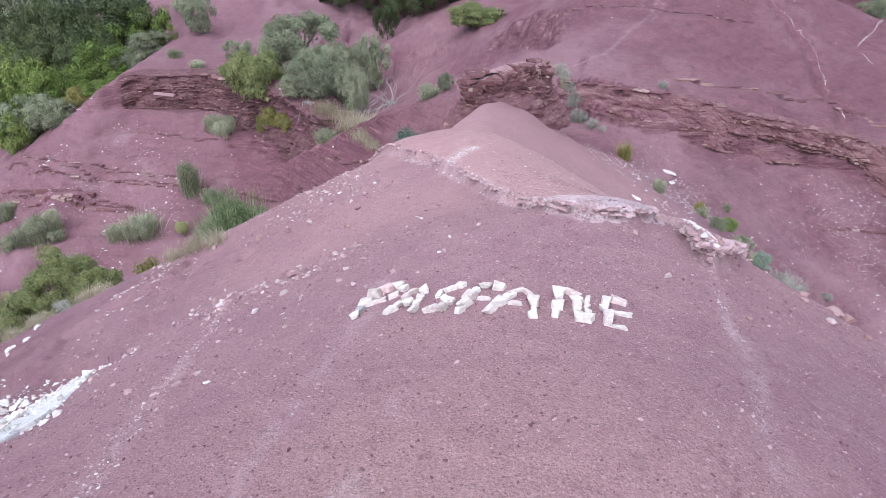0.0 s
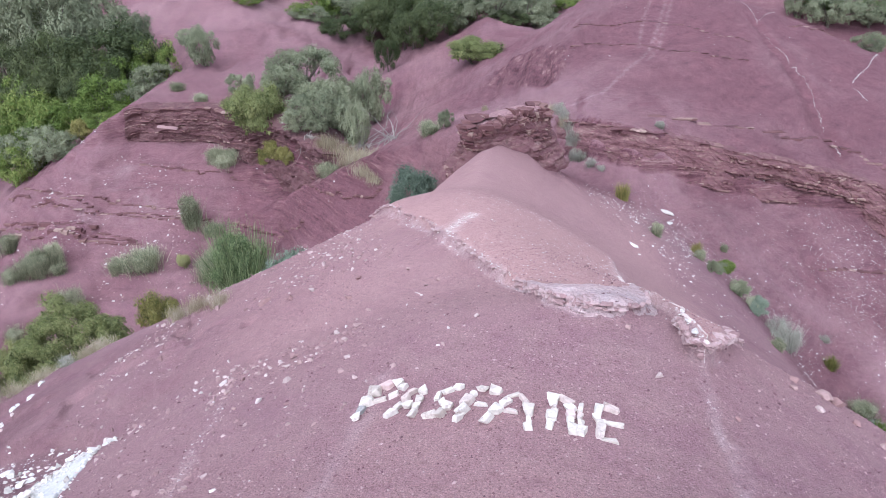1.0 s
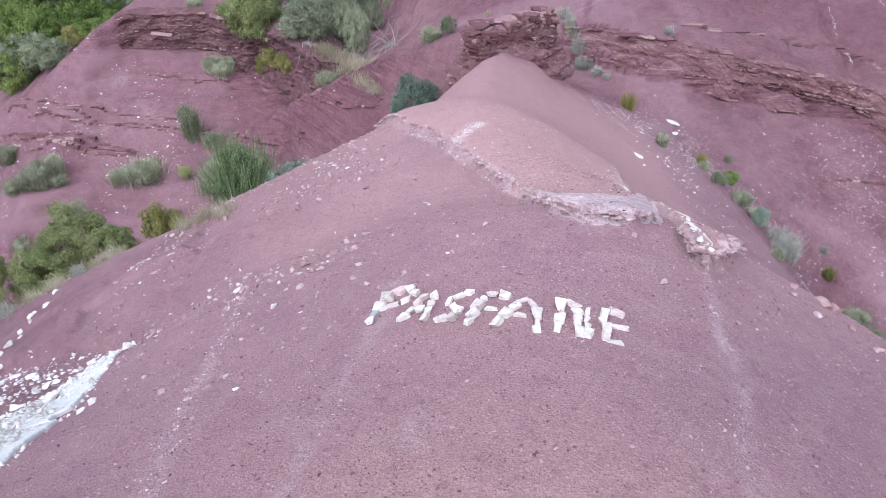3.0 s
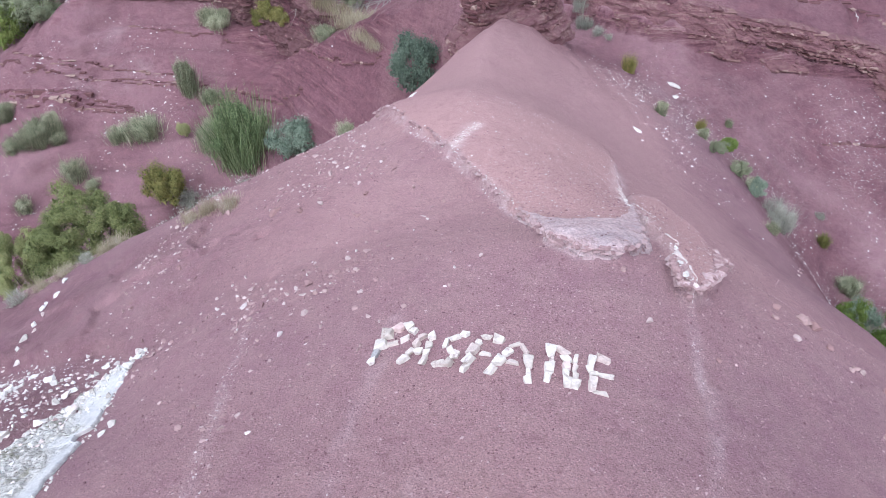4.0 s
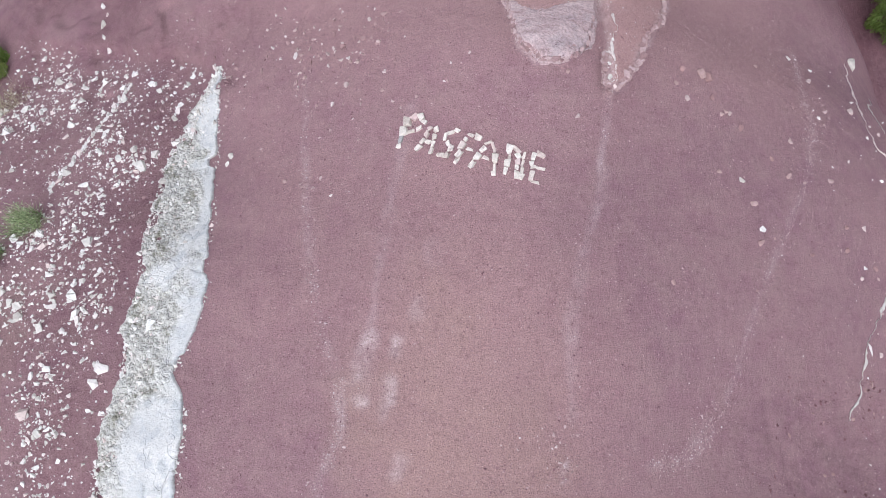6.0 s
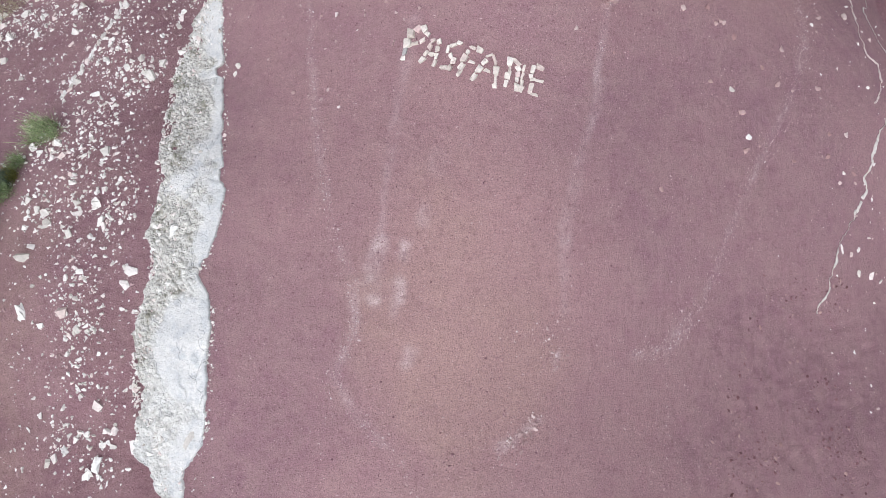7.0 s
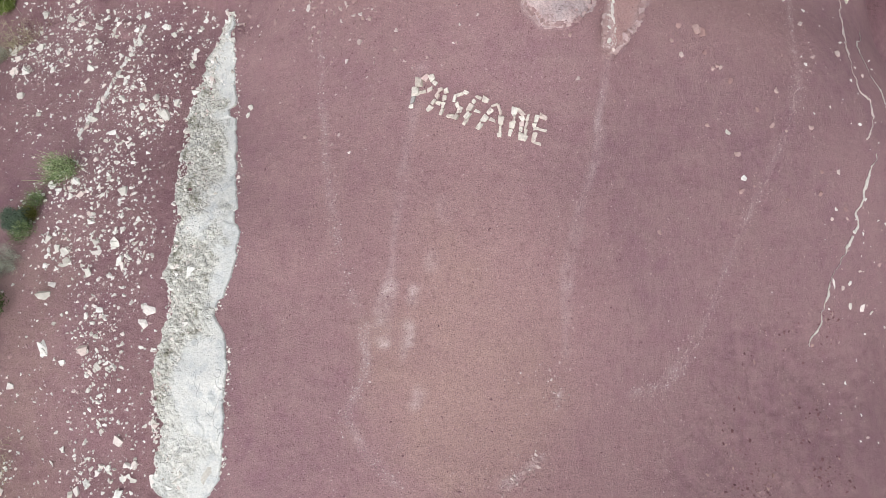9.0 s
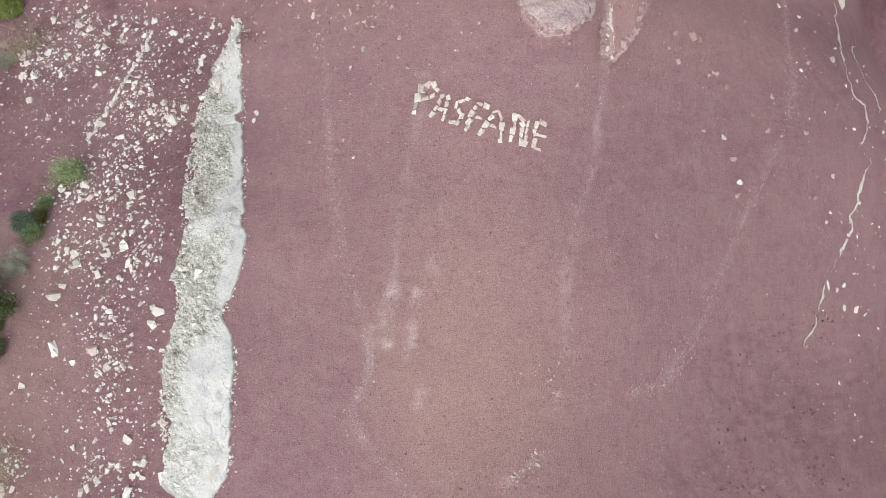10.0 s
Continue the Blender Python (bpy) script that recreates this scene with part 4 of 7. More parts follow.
# the loose grain of the marl itself
p, s = spread(70000, -5.5, 9.5, -2.5, 13, 0.017, lambda x, y: np.clip(0.55 + 0.9 * fractal(x, y, 1.2, 4, 86), 0.1, 1) * sstep(16, 9, np.hypot(x - 0.5, 1.15 * (y - 4))), 16, 0.4)
scatter("marl_crumbs", "loose red crumbs of weathered marl", p, s, CRUMB, 16)
p, s = spread(6500, -5, 12, -4, 16, 0.013, lambda x, y: np.clip(0.35 + 1.6 * fractal(x, y, 3.0, 3, 81), 0, 1), 2)
scatter("pebbles", "small pale pebbles strewn on red marl", p, s, FLANK_STONE, 2)
p, s = spread(7000, -7, 0.9, 5.0, 18, 0.056, lambda x, y: np.clip(0.12 + 1.2 * fractal(x, y, 2.2, 3, 83), 0, 1) * sstep(0.6, -1.4, x + 0.22 * (y - 9)) * (0.25 + 0.75 * sstep(7, 10, y)), 3)
scatter("flank_stones", "pink and white stones on the spur's flank", p, s, FLANK_STONE, 3)
p, s = spread(900, -11, -5, 9.6, 16, 0.04, lambda x, y: np.clip(0.0 + 1.4 * fractal(x, y, 2.0, 3, 85), 0, 1), 4)
scatter("flank_stones", "pale stones above the rubble field", p, s, FLANK_STONE, 4)
p, s = spread(2400, 0.3, 5.5, 7.3, 16, 0.015, lambda x, y: sstep(-0.05, 0.1, np.maximum(inside(x, y, CAP), inside(x, y, LOBE))), 5)
scatter("cap_chips", "pale chips weathered from the pink cap", p, s, CHIPS, 5)
p, s = spread(24000, 5, 30, 14, 39, 0.042, lambda x, y: sstep(-2, 2, inside(x, y, [(6.5, 33), (8, 22), (14, 17), (24, 22), (28, 37), (11, 37)])) * np.clip(0.4 + 1.5 * fractal(x, y, 3.0, 3, 87), 0.05, 1), 6, 0.5)
scatter("talus_stones", "pale stones scattered over the gully talus", p, s, CHIPS, 6)
p, s = spread(11000, -46, -8, 36, 69, 0.1, lambda x, y: np.clip(0.12 + 1.5 * fractal(x, y, 4.0, 3, 89), 0, 1), 7, 0.6)
scatter("bank_stones", "pale stones on the red bank slope", p, s, CHIPS, 7)
p, s = spread(260, 8, 34, 44, 72, 0.06, lambda x, y: 0.35 + 0 * x, 8, 0.5)
scatter("hill_stones", "sparse pale stones on the bare hill", p, s, CHIPS, 8)
p, s = spread(300, 8.6, 12.5, -2, 10, 0.05, lambda x, y: 0.6 + 0 * x, 9)
scatter("slope_stones", "pink stones on the eastern slope", p, s, CHIPS, 9)
def trail_chips(line, per_metre, width, seed):
    r = np.random.default_rng(seed)
    out = []
    for (ax, ay), (bx, by) in zip(line[:-1], line[1:]):
        for u in r.random(int(per_metre * math.hypot(bx - ax, by - ay))):
            out.append((ax + u * (bx - ax) + r.normal(0, width), ay + u * (by - ay) + r.normal(0, width)))
    return out


pts = trail_chips([(-2.92, 7.9), (-2.8, 6.2), (-2.5, 4.0), (-2.11, 2.5), (-1.72, 1.47), (-1.66, 0.78), (-2.06, -0.1), (-1.64, -0.74), (-1.04, -1.28), (-0.6, -2)], 130, 0.08, 51)
pts += trail_chips([(-1.75, 1.5), (-1.66, 0.8), (-1.95, 0.2)], 260, 0.08, 52)
pts += trail_chips([(9.49, 10.08), (8.73, 8.15), (8.68, 7.19), (8.05, 5.79), (6.75, 3.83), (5.96, 2.54), (5.48, 1.43), (4.85, 0.5), (4.33, 0.07), (3.5, 0.1)], 130, 0.1, 53)
pts += trail_chips([(4.9, 0.9), (4.4, 0.2), (3.8, 0.1)], 260, 0.14, 54)
pts += trail_chips([(1.3, 0.7), (1.95, 0.6), (1.84, -0.1)], 90, 0.14, 55)
pts += trail_chips([(1.7, -0.6), (1.26, -1.13), (0.82, -1.34)], 150, 0.2, 56)
pts += trail_chips([(-1.74, 0.93), (-2.17, -0.13), (-2.36, -1.57)], 60, 0.09, 60)
pts += trail_chips([(8.75, 8.2), (8.68, 7.1), (8.3, 6.2)], 120, 0.12, 61)
pts += trail_chips([(2.77, 4.46), (2.5, 3.9)], 80, 0.1, 62)
pts += trail_chips([(3.16, 6.9), (3.05, 6.2), (2.9, 5.4)], 70, 0.06, 57)
pts += trail_chips([(4.3, -0.3), (4.2, -1.2), (4.0, -2.4)], 60, 0.14, 58)
r9 = np.random.default_rng(59)
flakes = trail_chips([(1.6, -0.85), (1.26, -1.13), (0.82, -1.4)], 70, 0.09, 63) + trail_chips([(1.95, 0.9), (1.97, 0.3), (1.93, -0.05)], 30, 0.12, 64)
scatter("pink_flakes", "flat pink-white flakes on the marl", flakes, 0.05 * np.exp(r9.normal(0, 0.4, len(flakes))), FLANK_STONE, 17)
scatter("gravel_trails", "lines of fine pale gravel on red marl", pts, 0.0145 * np.exp(r9.normal(0, 0.45, len(pts))), TRAIL_STONE, 12)
p, s = spread(2600, 4.2, 9.5, -3.5, 1.6, 0.032, lambda x, y: sstep(5.0, 7.0, x - 0.5 * y - 0.5) * np.clip(0.4 + 1.5 * fractal(x, y, 1.2, 3, 88), 0, 1), 13, 0.6)
scatter("clods", "dark red clods on loose ground", p, s, CLOD, 13)
# white flakes in the cracks of the cap and along its edge
r9 = np.random.default_rng(71)
pts = trail_chips([(0.75, 13.5), (0.4, 12.8), (0.1, 12.1)], 150, 0.06, 72) + trail_chips([(3.75, 12.6), (3.5, 11.7), (3.38, 10.7), (3.3, 9.9), (3.2, 9.0)], 110, 0.04, 73)
pts += trail_chips([(3.5, 11.6), (4.0, 11.2)], 70, 0.08, 74) + trail_chips([(3.2, 7.9), (3.2, 7.0)], 80, 0.05, 75)
pts += trail_chips([(-0.84, 14.3), (0.14, 12.2), (0.54, 11.2), (1.2, 9.3)], 55, 0.06, 76)
scatter("white_flakes", "white flakes along the cracks of the pink cap", pts, 0.022 * np.exp(r9.normal(0, 0.5, len(pts))), CHIPS, 18)
# broken pieces along the edges of the cap
edge = [(-1.98, 17.7), (-0.84, 14.3), (0.12, 12.25), (0.5, 11.23), (1.15, 9.27)]
r9 = np.random.default_rng(19)
pts = []
for (ax, ay), (bx, by) in zip(edge[:-1], edge[1:]):
    for u in r9.random(int(40 * math.hypot(bx - ax, by - ay))):
        pts.append((ax + u * (bx - ax) - abs(r9.normal(0, 0.35)), ay + u * (by - ay) + r9.normal(0, 0.06)))
scatter("cap_edge_rubble", "broken pink stone along the cap's edge", pts, 0.017 * np.exp(r9.normal(0, 0.6, len(pts))), PINK_STONE, 10)


# ---------------------------------------------------------------- the white vein
def vein_material():
    m, N, L, B = material("white_vein_rock", 0.85, 0.2)
    pos = N.new("ShaderNodeNewGeometry").outputs["Position"]
    at = N.new("ShaderNodeAttribute")
    at.attribute_name = "weathered"
    worn = at.outputs["Fac"]
    n1, n2 = noise_node(N, L, pos, 1.6, 5, 0.6), noise_node(N, L, pos, 22, 4, 0.7)
    smooth = ramp(N, L, n1, [(0.3, (0.534, 0.534, 0.522)), (0.48, (0.673, 0.661, 0.626)), (0.7, (0.766, 0.742, 0.696))])
    warped = N.new("ShaderNodeVectorMath")
    warped.operation = "MULTIPLY_ADD"
    shake = N.new("ShaderNodeTexNoise")
    shake.inputs["Scale"].default_value = 9.0
    L.new(pos, shake.inputs["Vector"])
    L.new(shake.outputs["Color"], warped.inputs[0])
    warped.inputs[1].default_value = (0.14, 0.14, 0.14)
    L.new(pos, warped.inputs[2])
    cells = N.new("ShaderNodeTexVoronoi")
    cells.inputs["Scale"].default_value = 15
    L.new(warped.outputs[0], cells.inputs["Vector"])
    speck = noise_node(N, L, pos, 9, 9, 0.8)
    grain = ramp(N, L, speck, [(0.32, (0.224, 0.207, 0.168)), (0.42, (0.482, 0.459, 0.403)), (0.52, (0.627, 0.605, 0.549)), (0.66, (0.800, 0.784, 0.728))])
    grain = blend(N, L, grade(N, L, cells.outputs["Distance"], 0.5, 0.8, 0.0, 0.4), grain, (0.26, 0.24, 0.2))
    lichen = noise_node(N, L, pos, 2.4, 6, 0.7)
    grain = blend(N, L, grade(N, L, lichen, 0.54, 0.62, 0.0, 0.7), grain, (0.2, 0.18, 0.12))
    cloud = noise_node(N, L, pos, 3.2, 7, 0.7)
    smooth = blend(N, L, grade(N, L, cloud, 0.47, 0.6, 0.0, 0.75), smooth, (0.48, 0.495, 0.5))
    base = blend(N, L, worn, smooth, grain)
    cracks = N.new("ShaderNodeTexVoronoi")
    cracks.feature = "DISTANCE_TO_EDGE"
    cracks.inputs["Scale"].default_value = 1.6
    warp = N.new("ShaderNodeMapping")
    warp.inputs["Scale"].default_value = (1.6, 0.7, 1.0)
    bent = N.new("ShaderNodeVectorMath")
    bent.operation = "MULTIPLY_ADD"
    wobble = N.new("ShaderNodeTexNoise")
    wobble.inputs["Scale"].default_value = 2.2
    L.new(pos, wobble.inputs["Vector"])
    L.new(wobble.outputs["Color"], bent.inputs[0])
    bent.inputs[1].default_value = (0.9, 0.9, 0.9)
    L.new(pos, bent.inputs[2])
    L.new(bent.outputs[0], warp.inputs["Vector"])
    L.new(warp.outputs[0], cracks.inputs["Vector"])
    line = calc(N, L, "MULTIPLY", grade(N, L, cracks.outputs["Distance"], 0.0, 0.03, 0.4, 0.0), grade(N, L, n1, 0.45, 0.6))
    base = blend(N, L, line, base, (0.36, 0.36, 0.37))
    base = blend(N, L, 1.0, base, ramp(N, L, n2, [(0.3, (0.88, 0.88, 0.88)), (0.7, (1.06, 1.06, 1.06))]), "MULTIPLY")
    L.new(base, B.inputs["Base Color"])
    h = calc(N, L, "ADD", n2, calc(N, L, "MULTIPLY", calc(N, L, "MULTIPLY", cells.outputs["Distance"], worn), -1.8))
    h = calc(N, L, "SUBTRACT", h, calc(N, L, "MULTIPLY", line, 1.5))
    h = calc(N, L, "ADD", h, calc(N, L, "MULTIPLY", speck, calc(N, L, "MULTIPLY", worn, 1.0)))
    relief(N, L, B, h, 1.0, 0.022)
    return m


VEIN_WEST = [(9.20, -5.55), (7.52, -5.93), (6.78, -6.16), (6.06, -6.26), (4.80, -6.13), (3.90, -6.04), (3.07, -5.87), (2.17, -5.93), (1.31, -5.86), (0.98, -6.11), (0.46, -6.02), (0.04, -6.15), (-0.48, -6.05), (-1.60, -5.87), (-1.95, -5.40), (-2.60, -5.20), (-3.40, -5.10)]
VEIN_EAST = [(9.20, -5.50), (7.27, -5.14), (5.82, -4.91), (4.47, -4.65), (3.28, -4.48), (2.72, -4.54), (2.17, -4.70), (1.69, -4.86), (1.43, -4.63), (1.12, -4.54), (0.71, -4.46), (0.10, -4.47), (-0.70, -4.49), (-1.40, -4.51), (-1.85, -4.95), (-2.60, -4.95), (-3.40, -5.00)]


def vein():
    nv, nu = 640, 80
    y = np.linspace(9.15, -3.4, nv)
    flip = lambda line: ([-q[0] for q in line], [q[1] for q in line])
    w, e = np.interp(-y, *flip(VEIN_WEST)), np.interp(-y, *flip(VEIN_EAST))
    w = w + 0.32 * fractal(y, 0 * y, 0.7, 6, 91, 0.6)
    e = e + 0.09 * fractal(y, 0 * y + 9, 0.45, 6, 92, 0.7)
    # bites broken out of the eastern edge
    for c, a, b in ((8.3, 0.09, 0.2), (6.25, 0.16, 0.16), (3.78, 0.1, 0.12), (5.1, 0.05, 0.1), (1.9, 0.06, 0.12)):
        e = e - a * sstep(1.4, 0.55, np.abs(y - c + 0.16 * fractal(y, 0 * y + 2, 0.25, 4, 99)) / b)
    u = np.linspace(0, 1, nu)
    x = w[:, None] + (e - w)[:, None] * u[None, :]
    yy = np.repeat(y[:, None], nu, 1)
    worn = np.clip(sstep(0.75, 0.4, u[None, :] + 0.7 * fractal(x, yy, 0.9, 5, 93, 0.6)) * (0.45 + 0.55 * sstep(-0.8, 1.5, yy + 3.0 * (0.3 - u[None, :]))) + 0.12, 0, 1)
    lump = 0.06 + worn * (0.09 * fractal(x, yy, 0.22, 3, 94) + 0.05 * fractal(x, yy, 0.09, 2, 95)) + 0.05 * fractal(x, yy, 0.9, 3, 96)
    lump = lump - 0.03 * sstep(0.05, 0.0, np.abs(fractal(x, yy, 1.4, 3, 97)))
    rim = np.minimum(u, 1 - u)[None, :] * (e - w)[:, None]
    z = surface(x, yy) + np.where(rim < 1e-6, -0.08, lump * sstep(-0.01, 0.05, rim))
    thing = empty("limestone_vein", "white limestone vein with a weathered grey edge", "rock outcrop")
    thing.location = (-5.3, 3.0, height(-5.3, 3.0))
    rock_mat = vein_material()
    for name, label, a, b in (("weathered_edge", "lumpy grey weathered limestone", 0, nu // 2 + 1), ("slab", "smooth white limestone", nu // 2, nu)):
        me = mesh_from(name, np.stack([x, yy, z], -1)[:, a:b].reshape(-1, 3), sheet_faces(nv, b - a)[:, ::-1], rock_mat, True)
        at = me.attributes.new("weathered", "FLOAT", "POINT")
        at.data.foreach_set("value", worn[:, a:b].astype(np.float32).ravel())
        ob = part(name, me, thing, label)
        ob.matrix_parent_inverse = Matrix.Translation(-thing.location)
    return thing


vein()
r9 = np.random.default_rng(23)
pts = []
for _ in range(1900):
    y = r9.uniform(-2.2, 9)
    pts.append((float(np.interp(-y, [-q[0] for q in VEIN_WEST], [q[1] for q in VEIN_WEST])) + abs(r9.normal(-0.08, 0.32)) * (0.4 + 0.6 * min(1.0, (9.4 - y) / 3)), y))
scatter("vein_rubble", "pale grey rubble along the vein's edge", pts, 0.042 * np.exp(r9.normal(0, 0.5, len(pts))), LIMESTONE, 11, 0.045)
pts = []
for _ in range(230):
    y = r9.uniform(-1.6, 9)
    pts.append((float(np.interp(-y, [-q[0] for q in VEIN_EAST], [q[1] for q in VEIN_EAST])) + r9.normal(0.02, 0.05), y))
scatter("vein_flakes", "white flakes broken from the vein's edge", pts, 0.032 * np.exp(r9.normal(0, 0.5, len(pts))), LIMESTONE, 15, 0.01)
for x, y, w in [(-4.85, -1.35, 0.34), (-5.4, -0.35, 0.28), (-4.6, 6.3, 0.14), (-4.66, 6.12, 0.12), (-6.4, 1.55, 0.2), (-6.28, 1.8, 0.24), (-5.95, -1.5, 0.24), (-4.55, 0.1, 0.12)]:
    rock(x, y, w, True, 1.4, None, "broken limestone slab beside the white vein", 0.6)


def seam(name, label, line, width, seed, lift=0.02):
    """A thin white mineral seam that stands a little proud."""
    d = np.concatenate([[0], np.cumsum([math.hypot(b[0] - a[0], b[1] - a[1]) for a, b in zip(line[:-1], line[1:])])])
    t = np.linspace(0, d[-1], int(d[-1] / 0.035))
    x, y = np.interp(t, d, [q[0] for q in line]), np.interp(t, d, [q[1] for q in line])
    x = x + 0.16 * fractal(t, 0 * t, 0.35, 4, seed, 0.6)
    y = y + 0.16 * fractal(t, 0 * t + 7, 0.35, 4, seed, 0.6)
    w = width * np.clip(0.65 + 2.6 * fractal(t, 0 * t + 3, 0.5, 5, seed + 3, 0.65), 0.12, 3.0)
    tx, ty = np.gradient(x), np.gradient(y)
    l = np.hypot(tx, ty)
    nx_, ny_ = -ty / l, tx / l
    k = np.array([-1.0, -0.75, 0.0, 0.75, 1.0])
    px = x[:, None] + nx_[:, None] * w[:, None] * k
    py = y[:, None] + ny_[:, None] * w[:, None] * k
    up = np.where(fractal(t, 0 * t + 5, 0.4, 3, seed + 5) > -0.42, lift, -0.04)[:, None]
    pz = surface(px, py) + np.array([-0.05, 0.0, 0.0, 0.0, -0.05]) + up * np.array([0.0, 1.0, 1.4, 1.0, 0.0])
    return tagged(new(name, mesh_from(name, np.stack([px, py, pz], -1).reshape(-1, 3), sheet_faces(len(t), 5)[:, ::-1], LIMESTONE)), label, "mineral seam")


seam("mineral_seam", "thin white mineral seam winding down the slope", [(12.22, 10.73), (11.86, 9.85), (11.24, 8.6), (11.13, 7.95), (11.01, 7.1), (11.38, 6.89), (11.16, 6.13), (10.92, 5.68)], 0.026, 101)
seam("mineral_seam", "broken white mineral seam in the eastern slope", [(11.05, 5.4), (11.05, 5.26), (10.72, 4.64), (10.41, 4.01), (10.13, 3.3), (9.78, 2.73), (9.3, 2.31), (9.04, 1.76), (8.85, 1.15), (8.55, 0.65)], 0.034, 103)
seam("mineral_seam", "faint pale seam beside the white one", [(12.95, 9.71), (11.75, 8.52), (11.9, 7.88), (12.08, 7.45), (12.09, 6.82)], 0.018, 111)
seam("mineral_seam", "white mineral seam at the tip of the pink cap", [(3.4, 8.7), (3.3, 7.9), (3.2, 7.3), (3.16, 6.95)], 0.022, 105, 0.015)
seam("mineral_seam", "chalky seam crossing the pink cap", [(3.6, 12.0), (3.45, 11.2), (3.38, 10.6), (3.32, 9.9), (3.2, 9.2)], 0.016, 107, 0.008)
for k in range(34):
    u = k / 33
    x, y = np.interp(u, [0, 0.3, 0.6, 1], [-8.15, -8.3, -8.6, -9.1]), np.interp(u, [0, 0.3, 0.6, 1], [8.95, 7.9, 7.1, 5.9])
    rock(float(x) + rng.normal(0, 0.04), float(y), rng.uniform(0.08, 0.15), True, rng.uniform(1.2, 2.0), rng.uniform(55, 90), "white block in a broken seam across the rubble", 1.0, "limestone_block")


# ---------------------------------------------------------------- bedded cliffs
def block_row(px, py, pz, ox, oy, thick, reach, cover, seed, length=0.4, back=0.5, wild=1.0):
    """Jointed blocks of one thin bed along a line, with gaps where the bed has crumbled away or lies under soil."""
    r = np.random.default_rng(seed)
    t = np.concatenate([[0], np.cumsum(np.hypot(np.diff(px), np.diff(py)))])
    corner = np.array([[-1, -1, -1], [1, -1, -1], [1, 1, -1], [-1, 1, -1], [-1, -1, 1], [1, -1, 1], [1, 1, 1], [-1, 1, 1]]) * 0.5
    quads = np.array([[0, 3, 2, 1], [4, 5, 6, 7], [0, 1, 5, 4], [1, 2, 6, 5], [2, 3, 7, 6], [3, 0, 4, 7]])
    cos, fs, u, n = [], [], 0.0, 0
    while u < t[-1]:
        l = length * math.exp(r.normal(0, 0.5))
        m = u + l / 2
        show = float(fractal(np.array([m]), np.array([seed * 1.7]), 5.0, 4, seed, 0.7)[0])
        if show + 0.5 < cover + r.normal(0, 0.07):
            k = [float(np.interp(m, t, q)) for q in (px, py, pz, ox, oy)]
            a = np.array([k[3], k[4], 0.0])
            b = np.array([-k[4], k[3], 0.0])
            dep = reach * r.uniform(0.25, 1.2) * (0.6 + 0.8 * (cover - show))
            th = thick * r.uniform(0.6, 1.25)
            c = corner * np.array([l * 1.05, dep + back, th]) + r.normal(0, wild, (8, 3)) * np.array([0.12 * l, 0.06 * l + 0.2 * dep, 0.13 * th])
            turn = r.normal(0, 0.16 * wild)
            c = c @ np.array([[math.cos(turn), math.sin(turn), 0], [-math.sin(turn), math.cos(turn), 0], [r.normal(0, 0.1 * wild), r.normal(0, 0.1 * wild), 1]])
            c = c + np.array([0, (dep - back) / 2, 0])
            cos.append(np.array(k[:3]) + c[:, :1] * b + c[:, 1:2] * a + c[:, 2:] * np.array([0, 0, 1.0]))
            fs.append(quads + n)
            n += 8
        u += l
    return (np.concatenate(cos), np.concatenate(fs)) if cos else (None, None)


